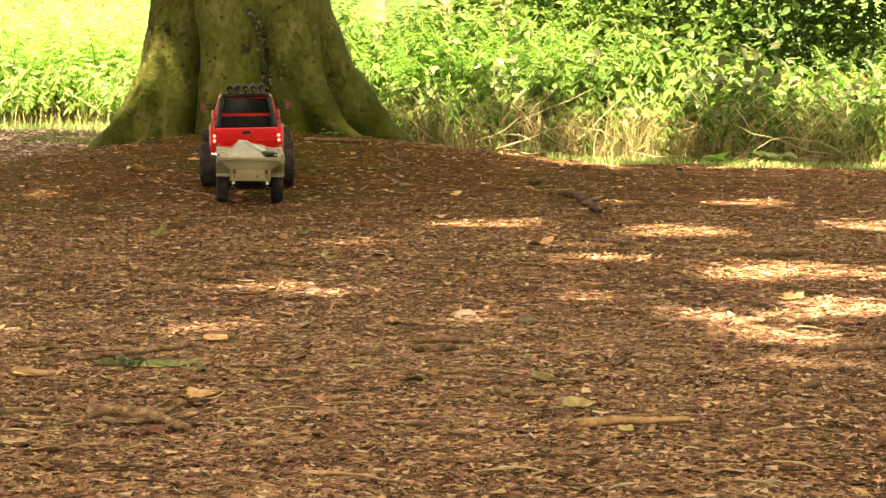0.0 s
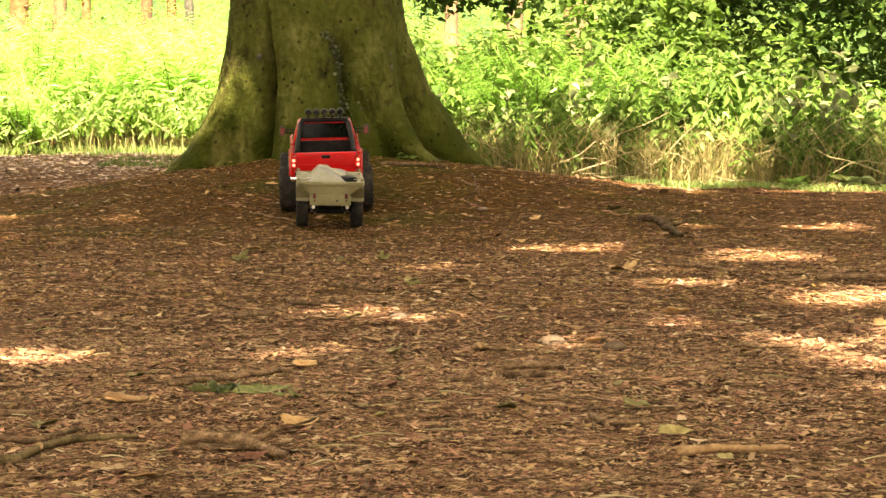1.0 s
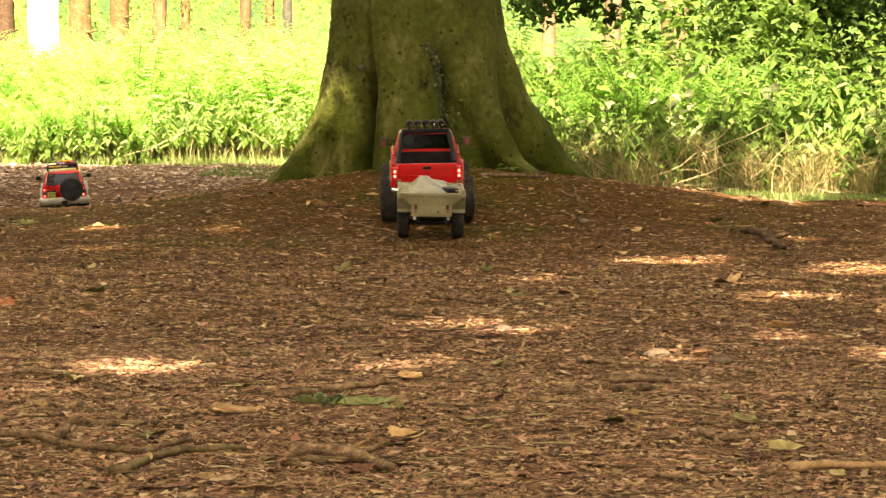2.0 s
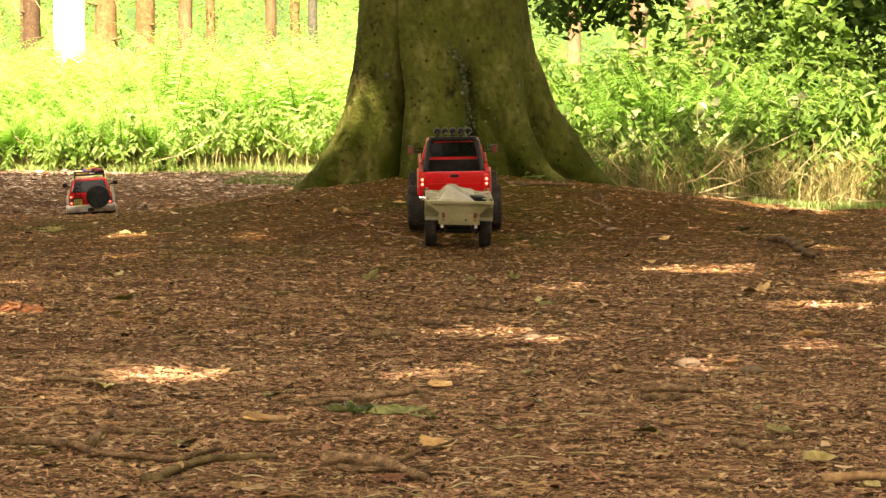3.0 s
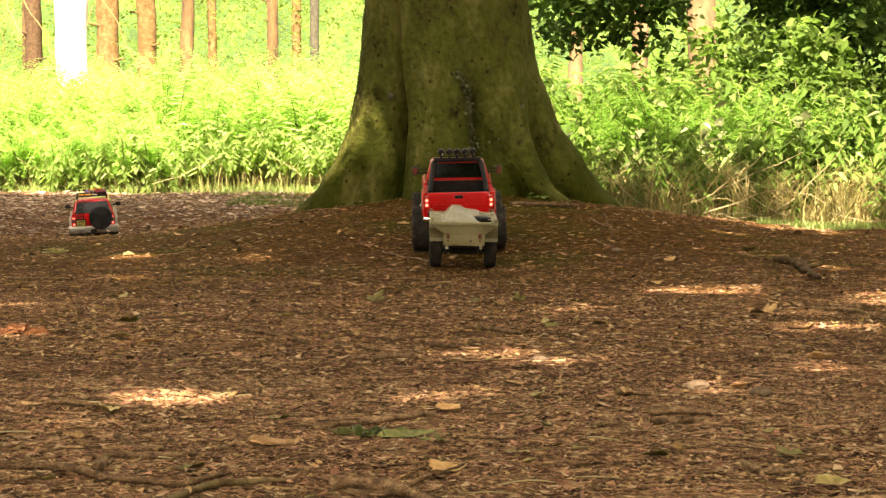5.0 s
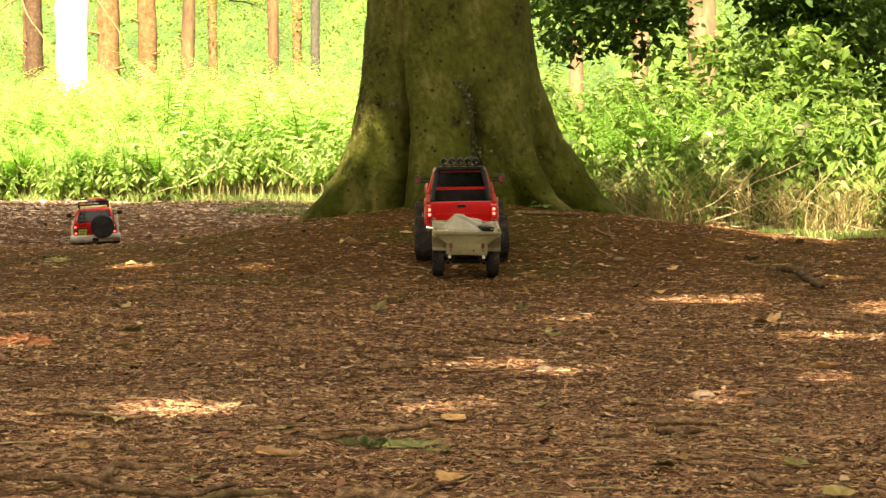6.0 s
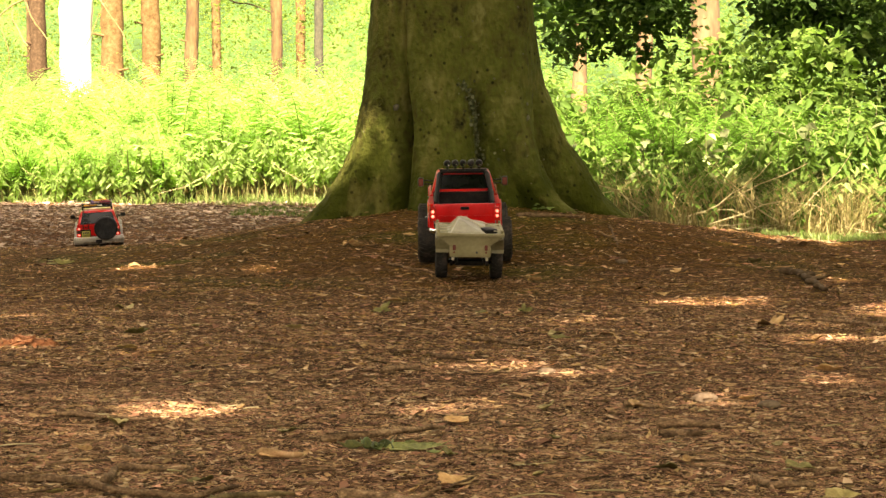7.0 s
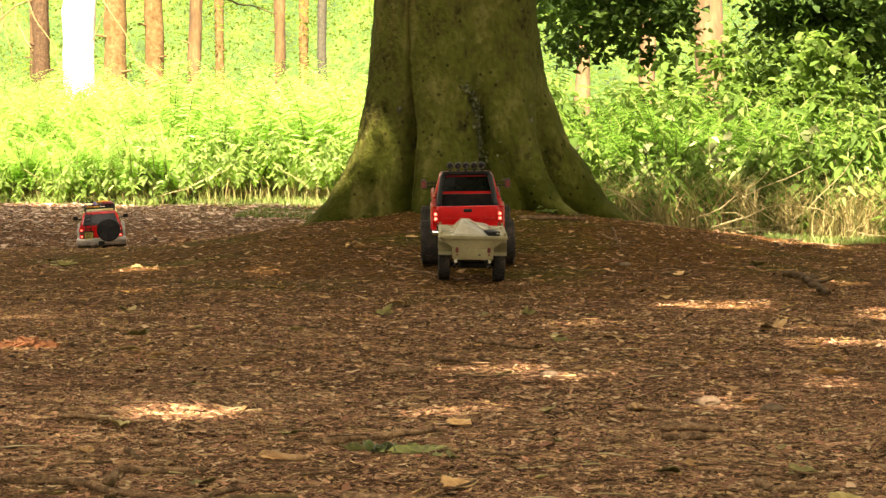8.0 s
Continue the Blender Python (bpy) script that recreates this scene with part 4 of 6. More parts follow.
# ---- paints and vehicle materials ----
REDPAINT = surface("red_paint", [(0.33, 0.003, 0.004), (0.39, 0.004, 0.005), (0.44, 0.007, 0.007)], 18, 0.30, 0.03, 6, 0.001, coat=0.5, spec=0.2)
SILVER = surface("silver_beige_paint", [(0.12, 0.11, 0.085), (0.16, 0.145, 0.115), (0.21, 0.195, 0.155)], 25, 0.5, 0.05, 6, 0.001, metal=0.2)
BUMPER = surface("worn_silver", [(0.15, 0.135, 0.105), (0.23, 0.21, 0.17), (0.31, 0.29, 0.24)], 30, 0.35, 0.1, 6, 0.001, metal=0.6)
BLACKPLASTIC = surface("black_plastic", [(0.004, 0.004, 0.004), (0.007, 0.0065, 0.006), (0.017, 0.015, 0.012)], 40, 0.45, 0.15, 6, 0.001, spec=0.12)
COVERVINYL = surface("black_vinyl", [(0.005, 0.005, 0.005), (0.009, 0.009, 0.009), (0.020, 0.019, 0.018)], 22, 0.6, 0.8, 4, 0.006, spec=0.12)
RUBBER = surface("dusty_rubber", [(0.010, 0.009, 0.008), (0.020, 0.017, 0.014), (0.055, 0.042, 0.032)], 30, 0.85, 0.4, 5, 0.002, spec=0.2)
DARKGLASS = surface("tinted_window", [(0.002, 0.002, 0.002), (0.004, 0.004, 0.0035), (0.008, 0.008, 0.007)], 6, 0.06, 0, 4, spec=0.14)
CHROME = surface("chrome", [(0.62, 0.60, 0.56), (0.72, 0.70, 0.66)], 20, 0.24, 0.03, 4, 0.001, metal=1.0)
CREAM = surface("cream_rim", [(0.62, 0.58, 0.44), (0.72, 0.68, 0.54), (0.78, 0.74, 0.62)], 40, 0.5, 0.1, 4, 0.001)
OLIVE = surface("sand_trailer_paint", [(0.130, 0.112, 0.046), (0.165, 0.142, 0.062), (0.205, 0.178, 0.085)], 16, 0.6, 0.15, 8, 0.001)
LENS = surface("red_lens", [(0.35, 0.01, 0.01), (0.45, 0.02, 0.015)], 60, 0.2, 0.1, 4, 0.001, coat=0.5)
SMOKED = surface("smoked_lens", [(0.10, 0.02, 0.018), (0.15, 0.05, 0.04)], 60, 0.25, 0.1, 4, 0.001)
LED = glow("brake_lamp", (1.0, 0.16, 0.12), 0.5)
PLATE = surface("plate_yellow", [(0.24, 0.20, 0.02), (0.29, 0.24, 0.03)], 30, 0.45, 0.03, 4, 0.001)
INK = surface("plate_black", [(0.012, 0.012, 0.012), (0.02, 0.02, 0.02)], 30, 0.6, 0, 4)
YELLOW = surface("yellow_plastic", [(0.62, 0.30, 0.015), (0.72, 0.38, 0.03)], 30, 0.45, 0.1, 4, 0.001)
PURPLE = surface("purple_mat", [(0.12, 0.08, 0.22), (0.20, 0.14, 0.32), (0.45, 0.40, 0.42)], 25, 0.85, 0.4, 4, 0.002)
MAROON = surface("maroon_cloth", [(0.10, 0.012, 0.018), (0.18, 0.02, 0.03), (0.26, 0.04, 0.05)], 30, 0.85, 0.5, 4, 0.002)
BONE = surface("bone_plastic", [(0.55, 0.48, 0.32), (0.68, 0.60, 0.44)], 30, 0.5, 0.1, 4, 0.001)
SHEET = surface("pale_sheeting", [(0.14, 0.125, 0.075), (0.20, 0.18, 0.115), (0.26, 0.24, 0.17)], 14, 0.4, 0.5, 6, 0.003)
ROPE = surface("rope", [(0.30, 0.27, 0.18), (0.42, 0.38, 0.27)], 90, 0.85, 0.4, 4, 0.001)


# ---- vehicle mesh helpers: x across, y forward, z up ----
def box(bm, x, y, z, sx, sy, sz, bevel=0.0, rx=0, ry=0, rz=0, seg=2):
    m = pose(x, y, z, rx, ry, rz) @ Matrix.Diagonal((sx, sy, sz, 1))
    made = bmesh.ops.create_cube(bm, size=1.0, matrix=m)["verts"]
    if bevel:
        bmesh.ops.bevel(bm, geom=list({e for v in made for e in v.link_edges}), offset=bevel, segments=seg, affect="EDGES", profile=0.5)
    return bm


def hull(bm, low, high, bevel=0.0):
    """A closed block from four low and four high corners, both in the same turning sense."""
    a, b = [bm.verts.new(p) for p in low], [bm.verts.new(p) for p in high]
    fs = [bm.faces.new(a[::-1]), bm.faces.new(b)] + [bm.faces.new((a[i], a[(i + 1) % 4], b[(i + 1) % 4], b[i])) for i in range(4)]
    if bevel:
        bmesh.ops.bevel(bm, geom=list({e for f in fs for e in f.edges}), offset=bevel, segments=3, affect="EDGES", profile=0.5)
    return bm


def prism(bm, outline, x0, x1, bevel=0.0, pinch=None):
    """A side outline of (y, z) points drawn out from x0 to x1; pinch(y, z) scales x."""
    k = pinch or (lambda y, z: 1.0)
    a, b = [bm.verts.new((x0 * k(y, z), y, z)) for y, z in outline], [bm.verts.new((x1 * k(y, z), y, z)) for y, z in outline]
    fs = [bm.faces.new(a), bm.faces.new(b[::-1])] + [bm.faces.new((a[i - 1], a[i], b[i], b[i - 1])) for i in range(len(a))]
    if bevel:
        rim = [e for f in fs[:2] for e in f.edges]
        bmesh.ops.bevel(bm, geom=rim, offset=bevel, segments=2, affect="EDGES", profile=0.5)
    return bm


def lathe(bm, profile, seg=28, at=(0, 0, 0)):
    """Turns (radius, x) pairs about the x axis."""
    rings = []
    for r, x in profile:
        rings.append([bm.verts.new((at[0] + x, at[1] + r * math.cos(a), at[2] + r * math.sin(a))) for a in (2 * math.pi * k / seg for k in range(seg))])
    for a, b in zip(rings, rings[1:]):
        for k in range(seg):
            bm.faces.new((a[k], a[(k + 1) % seg], b[(k + 1) % seg], b[k]))
    bm.faces.new(rings[0])
    bm.faces.new(rings[-1])
    return bm


def panel(bm, quad, u0, u1, v0, v1, thick=0.0016, sink=0.0006):
    """A thin plate on part of a four-cornered face (low left, low right, high right, high left)."""
    a, b, c, d = [Vector(p) for p in quad]
    at = lambda u, v: (a * (1 - u) + b * u) * (1 - v) + (d * (1 - u) + c * u) * v
    nor = (b - a).cross(d - a).normalized()
    ps = [at(u0, v0), at(u1, v0), at(u1, v1), at(u0, v1)]
    return hull(bm, [p - nor * sink for p in ps], [p + nor * thick for p in ps], thick * 0.4)


def arch(cy, cz, r, bottom, n=9):
    """Wheel arch outline, from the rear foot to the front foot."""
    dy = math.sqrt(max(r * r - (bottom - cz) ** 2, 0))
    a0, a1 = math.atan2(bottom - cz, -dy), math.atan2(bottom - cz, dy)
    a0 = a0 if a0 > 0 else a0 + 2 * math.pi
    return [(cy + r * math.cos(a0 + (a1 - a0) * k / n), cz + r * math.sin(a0 + (a1 - a0) * k / n)) for k in range(n + 1)]


def make_wheel(parent, x, y, r, width, rim_r, rim_mat, lugs=0, rim_label="", tread_h=0.0025):
    out = 1 if x > 0 else -1
    w = new("wheel")
    w.parent = parent
    w.location = (x, y, r)
    bm = bmesh.new()
    h = width / 2
    lathe(bm, [(rim_r * 0.9, -h * 0.72), (rim_r, -h * 0.9), (r * 0.86, -h), (r * 0.96, -h * 0.82), (r * 0.985, -h * 0.4), (r * 0.985, h * 0.4), (r * 0.96, h * 0.82), (r * 0.86, h), (rim_r, h * 0.9), (rim_r * 0.9, h * 0.72)], 36)
    for k in range(lugs):
        a = 360 * k / lugs
        for s in (-1, 1):
            m = pose(0, 0, 0, a + (180 / lugs if s > 0 else 0)) @ pose(s * h * 0.48, 0, r * 0.985, 0, 0, s * 24)
            bmesh.ops.create_cube(bm, size=1.0, matrix=m @ Matrix.Diagonal((h * 0.82, 2 * math.pi * r / lugs * 0.5, tread_h * 2, 1)))
    part("tyre", bm, RUBBER, w, smooth=True)
    bm = bmesh.new()
    lathe(bm, [(rim_r * 0.98, -out * h * 0.85), (rim_r * 0.98, out * h * 0.86), (rim_r * 0.86, out * h * 0.86), (rim_r * 0.80, out * h * 0.35), (rim_r * 0.35, out * h * 0.42), (rim_r * 0.30, out * h * 0.7), (rim_r * 0.08, out * h * 0.74)], 28)
    rim = part("rim", bm, rim_mat, w, rim_label, True)
    for k in range(6):
        bm = bmesh.new()
        a = radians(60 * k)
        tube(bm, [(out * h * 0.5, rim_r * 0.55 * math.cos(a), rim_r * 0.55 * math.sin(a)), (out * h * 0.52 + out * 0.001, rim_r * 0.55 * math.cos(a), rim_r * 0.55 * math.sin(a))], rim_r * 0.11, 8)
        part("rim_hole", bm, INK, w)
    return w


def on_floor(x, y, yaw, half_x, back, front, lift=0.003, extra_roll=0.0):
    """The pose of a thing on wheels that stands on the floor."""
    c, s = math.cos(radians(yaw)), math.sin(radians(yaw))
    at = lambda u, v: Vector((x + c * u - s * v, y + s * u + c * v, height(x + c * u - s * v, y + s * u + c * v)))
    l, r, b, f = (at(-half_x, back) + at(-half_x, front)) / 2, (at(half_x, back) + at(half_x, front)) / 2, (at(-half_x, back) + at(half_x, back)) / 2, (at(-half_x, front) + at(half_x, front)) / 2
    ey = (f - b).normalized()
    ez = (r - l).cross(ey).normalized()
    ex = ey.cross(ez)
    m = Matrix((ex, ey, ez)).transposed().to_4x4()
    m.translation = Vector((x, y, ((l + r + b + f) / 4).z + lift)) - (Matrix(m) @ Vector((0, (back + front) / 2, 0))) * 0
    return m @ pose(0, 0, 0, 0, extra_roll, 0)


# ---- red estate off-roader (model) ----
def make_suv(m):
    car = tagged(new("model_suv"), "red and silver scale-model off-roader with covered spare wheel and roof rack", "model car")
    car.matrix_basis = m
    # lower body with open wheel arches
    line = [(-0.178, 0.066)] + arch(-0.112, 0.052, 0.050, 0.060) + arch(0.118, 0.052, 0.050, 0.060) + [(0.188, 0.066), (0.196, 0.085), (0.192, 0.112), (0.18, 0.120), (0.065, 0.128), (-0.180, 0.128)]
    bm = bmesh.new()
    prism(bm, line, -0.081, 0.081, 0.005, lambda y, z: 1 - 0.05 * max(0, (y - 0.1) / 0.1))
    part("body", bm, REDPAINT, car, smooth=True)
    for s in (-1, 1):
        bm = bmesh.new()
        prism(bm, [(-0.058, 0.058), (0.066, 0.058), (0.068, 0.086), (-0.060, 0.088)], s * 0.078, s * 0.0845, 0.002)
        part("side_cladding", bm, SILVER, car, "silver-beige lower cladding")
        for cy in (-0.112, 0.118):
            bm = bmesh.new()
            outer, inner = arch(cy, 0.052, 0.062, 0.058, 14), arch(cy, 0.052, 0.048, 0.058, 14)
            prism(bm, outer + inner[::-1], s * 0.078, s * 0.0915, 0.003)
            part("wheel_flare", bm, SILVER, car, "silver-beige wheel flare", True)
        bm = bmesh.new()
        box(bm, s * 0.0825, 0.052, 0.117, 0.002, 0.016, 0.004, 0.0008)
        part("door_handle", bm, BLACKPLASTIC, car)
        bm = bmesh.new()
        box(bm, s * 0.098, 0.058, 0.140, 0.019, 0.010, 0.015, 0.003)
        tube(bm, [(s * 0.078, 0.060, 0.134), (s * 0.092, 0.059, 0.137)], 0.003, 8)
        part("door_mirror", bm, BLACKPLASTIC, car)
    # cabin
    lo = [(-0.079, -0.180, 0.126), (0.079, -0.180, 0.126), (0.078, 0.072, 0.126), (-0.078, 0.072, 0.126)]
    hi = [(-0.063, -0.163, 0.179), (0.063, -0.163, 0.179), (0.062, 0.018, 0.178), (-0.062, 0.018, 0.178)]
    bm = bmesh.new()
    hull(bm, lo, hi, 0.006)
    part("cabin", bm, REDPAINT, car, smooth=True)
    rear = (lo[0], lo[1], hi[1], hi[0])
    left = (lo[3], lo[0], hi[0], hi[3])
    right = (lo[1], lo[2], hi[2], hi[1])
    front = (lo[2], lo[3], hi[3], hi[2])
    for quad, u0, u1, v0, v1, name in ((rear, 0.07, 0.93, 0.04, 0.84, "rear_window"), (front, 0.07, 0.93, 0.1, 0.88, "windscreen"), (left, 0.26, 0.49, 0.08, 0.86, "side_window"), (left, 0.56, 0.90, 0.08, 0.86, "side_window"),
                                       (right, 0.10, 0.44, 0.08, 0.86, "side_window"), (right, 0.51, 0.74, 0.08, 0.86, "side_window")):
        bm = bmesh.new()
        panel(bm, quad, u0, u1, v0, v1)
        part(name, bm, DARKGLASS, car, "dark reflecting glass")
    # tail door, lamps, bumper
    bm = bmesh.new()
    box(bm, 0, -0.1805, 0.102, 0.128, 0.004, 0.046, 0.002)
    part("tail_door", bm, REDPAINT, car)
    for s in (-1, 1):
        for z, mat, nm, lab in ((0.112, LENS, "tail_lamp", ""), (0.100, SMOKED, "indicator", "smoked lens"), (0.088, LENS, "tail_lamp", "")):
            bm = bmesh.new()
            box(bm, s * 0.0735, -0.1815, z, 0.019, 0.009, 0.0115, 0.0015)
            lens = part(nm, bm, mat, car, lab)
            if mat is LENS:
                bm = bmesh.new()
                bmesh.ops.create_icosphere(bm, subdivisions=2, radius=0.0034, matrix=pose(s * 0.0735, -0.1862, z) @ Matrix.Diagonal((1.3, 0.5, 1, 1)))
                part("bulb", bm, LED, lens, "lit red brake lamp", True)
    bm = bmesh.new()
    box(bm, 0, -0.190, 0.0665, 0.176, 0.024, 0.028, 0.006)
    for s in (-1, 1):
        box(bm, s * 0.087, -0.178, 0.067, 0.016, 0.046, 0.028, 0.006)
    part("rear_bumper", bm, BUMPER, car, "worn silver bumper", True)
    for z in (0.0585, 0.074):
        bm = bmesh.new()
        box(bm, 0, -0.2022, z, 0.118, 0.0016, 0.0022, 0.0004)
        part("bumper_groove", bm, CHROME if z < 0.06 else SILVER, car)
    bm = bmesh.new()
    box(bm, 0, 0.197, 0.068, 0.176, 0.022, 0.032, 0.006)
    part("front_bumper", bm, SILVER, car, "", True)
    # covered spare wheel
    bm = bmesh.new()
    lathe(bm, [(0.020, -0.017), (0.040, -0.016), (0.0445, -0.011), (0.0455, 0.0), (0.044, 0.012), (0.041, 0.016), (0.02, 0.017)], 36)
    bmesh.ops.transform(bm, matrix=pose(0.030, -0.204, 0.112, 0, 0, 90), verts=bm.verts)
    for v in bm.verts:
        v.co += Vector((0, -0.0018, 0)) * noise.noise(v.co * 70) + (v.co - Vector((0.03, -0.204, 0.112))) * 0.03 * noise.noise(v.co * 45)
    part("spare_wheel_cover", bm, COVERVINYL, car, "wrinkled black vinyl cover", True)
    # ladder
    for x in (-0.056, -0.036):
        bm = bmesh.new()
        tube(bm, [(x, -0.190, 0.086), (x, -0.193, 0.126), (x * 0.97, -0.180, 0.168), (x * 0.95, -0.165, 0.183)], 0.0016, 6)
        part("ladder_rail", bm, BLACKPLASTIC, car)
    for z, y in ((0.100, -0.191), (0.118, -0.193), (0.136, -0.191), (0.150, -0.188), (0.166, -0.182)):
        bm = bmesh.new()
        tube(bm, [(-0.056, y, z), (-0.036, y, z)], 0.0014, 6)
        part("ladder_rung", bm, BLACKPLASTIC, car)
    # number plate, with bars for its signs
    bm = bmesh.new()
    box(bm, -0.047, -0.1945, 0.094, 0.037, 0.004, 0.031, 0.001)
    holder = part("plate_holder", bm, BLACKPLASTIC, car)
    bm = bmesh.new()
    box(bm, -0.047, -0.1968, 0.092, 0.031, 0.0012, 0.023, 0.0003)
    part("number_plate", bm, PLATE, holder, "yellow plate with dark bars")
    for z in (0.0970, 0.0870):
        bm = bmesh.new()
        for k in range(4 if z > 0.09 else 3):
            box(bm, -0.0565 + 0.0064 * k, -0.1977, z, 0.0040, 0.0008, 0.0068)
        part("plate_bars", bm, INK, holder)
    # tow hitch, underbody, axles
    bm = bmesh.new()
    box(bm, 0, -0.203, 0.062, 0.024, 0.004, 0.014, 0.001)
    tube(bm, [(0, -0.2, 0.052), (0, -0.214, 0.050), (0, -0.217, 0.058)], 0.0028, 8)
    part("tow_hitch", bm, BLACKPLASTIC, car)
    bm = bmesh.new()
    box(bm, 0, 0, 0.052, 0.09, 0.34, 0.022, 0.004)
    box(bm, 0, -0.165, 0.046, 0.05, 0.03, 0.018, 0.004)
    part("chassis", bm, BLACKPLASTIC, car)
    for cy in (-0.112, 0.118):
        bm = bmesh.new()
        tube(bm, [(-0.07, cy, 0.042), (0.07, cy, 0.042)], 0.006, 10)
        bmesh.ops.create_icosphere(bm, subdivisions=2, radius=0.014, matrix=pose(0.01, cy, 0.042))
        part("axle", bm, BLACKPLASTIC, car)
        for s in (-1, 1):
            make_wheel(car, s * 0.0755, cy, 0.042, 0.034, 0.024, CREAM, 26, "cream steel rim", 0.0012)
    # roof rack
    rack = tagged(new("roof_rack"), "black wire roof rack clamped to the model's roof", "roof rack")
    rack.matrix_basis = m @ pose(0, -0.055, 0.184)
    for z in (0.006, 0.019):
        bm = bmesh.new()
        ring = [(-0.056, -0.085, z), (0.056, -0.085, z), (0.056, 0.07, z), (-0.056, 0.07, z), (-0.056, -0.085, z)]
        for a, b in zip(ring, ring[1:]):
            tube(bm, [a, b], 0.0022, 6)
        part("rail", bm, BLACKPLASTIC, rack)
    for k in range(7):
        bm = bmesh.new()
        y = -0.08 + k * 0.024
        tube(bm, [(-0.056, y, 0.006), (0.056, y, 0.006)], 0.0015, 6)
        part("slat", bm, BLACKPLASTIC, rack)
    for x, y in [(s * 0.056, -0.085 + 0.0388 * k) for s in (-1, 1) for k in range(5)] + [(-0.028, -0.085), (0, -0.085), (0.028, -0.085)]:
        bm = bmesh.new()
        tube(bm, [(x, y, 0.006), (x, y, 0.019)], 0.0014, 6)
        part("upright", bm, BLACKPLASTIC, rack)
    for x, y in ((-0.056, -0.07), (0.056, -0.07), (-0.056, 0.05), (0.056, 0.05)):
        bm = bmesh.new()
        box(bm, x, y, 0.000, 0.007, 0.010, 0.012, 0.001)
        part("clamp", bm, BLACKPLASTIC, rack)
    # what is loaded on the rack
    bm = bmesh.new()
    lathe(bm, [(0.003, -0.020), (0.007, -0.0195), (0.0085, -0.018), (0.0085, 0.018), (0.007, 0.0195), (0.003, 0.020)], 18)
    for v in bm.verts:
        v.co *= 1 + 0.05 * noise.noise(v.co * 120)
    roll = part("sleeping_roll", bm, PURPLE, None, smooth=True)
    roll.matrix_basis = m @ pose(-0.004, -0.045, 0.2010, 0, 0, 20)
    tagged(roll, "rolled purple and cream mat on the roof rack", "mat")
    bm = bmesh.new()
    for x in (-0.007, 0.007):
        lathe(bm, [(0.0086, x - 0.0012), (0.0095, x - 0.0012), (0.0095, x + 0.0012), (0.0086, x + 0.0012)], 18)
    part("strap", bm, BONE, roll)
    bm = bmesh.new()
    box(bm, 0.0, 0.0, 0.007, 0.040, 0.06, 0.014, 0.005, seg=3)
    for v in bm.verts:
        v.co += Vector((0.004, 0.004, 0.006)) * noise.noise(v.co * 55)
    bag = part("bag", bm, MAROON, None, smooth=True)
    bag.matrix_basis = m @ pose(0.030, -0.055, 0.1930, 0, 4, 8)
    tagged(bag, "soft maroon kit bag on the roof rack", "bag")
    bm = bmesh.new()
    box(bm, 0, 0.001, 0.0025, 0.018, 0.002, 0.003, 0.0005)
    tube(bm, [(-0.040, 0, 0.003), (0.010, 0, 0.003)], 0.0028, 8)
    shovel = part("shovel", bm, YELLOW, None)
    shovel.matrix_basis = m @ pose(-0.010, -0.128, 0.1930, 0, 0, -4)
    tagged(shovel, "small yellow-handled shovel on the roof rack", "shovel")
    bm = bmesh.new()
    hull(bm, [(0.010, -0.008, 0.002), (0.030, -0.009, 0.001), (0.030, 0.009, 0.001), (0.010, 0.008, 0.002)], [(0.010, -0.008, 0.004), (0.030, -0.009, 0.003), (0.030, 0.009, 0.003), (0.010, 0.008, 0.004)], 0.0006)
    part("blade", bm, BONE, shovel, "bone-coloured blade")
    bm = bmesh.new()
    tube(bm, [(-0.03, 0, 0), (0.02, 0.006, 0.001)], 0.0035, 8)
    roll2 = part("tent_pole_bag", bm, YELLOW, None, smooth=True)
    roll2.matrix_basis = m @ pose(0.018, -0.065, 0.2095, 0, 0, 12)
    tagged(roll2, "thin yellow bag lying on the maroon bag", "bag")
    return car


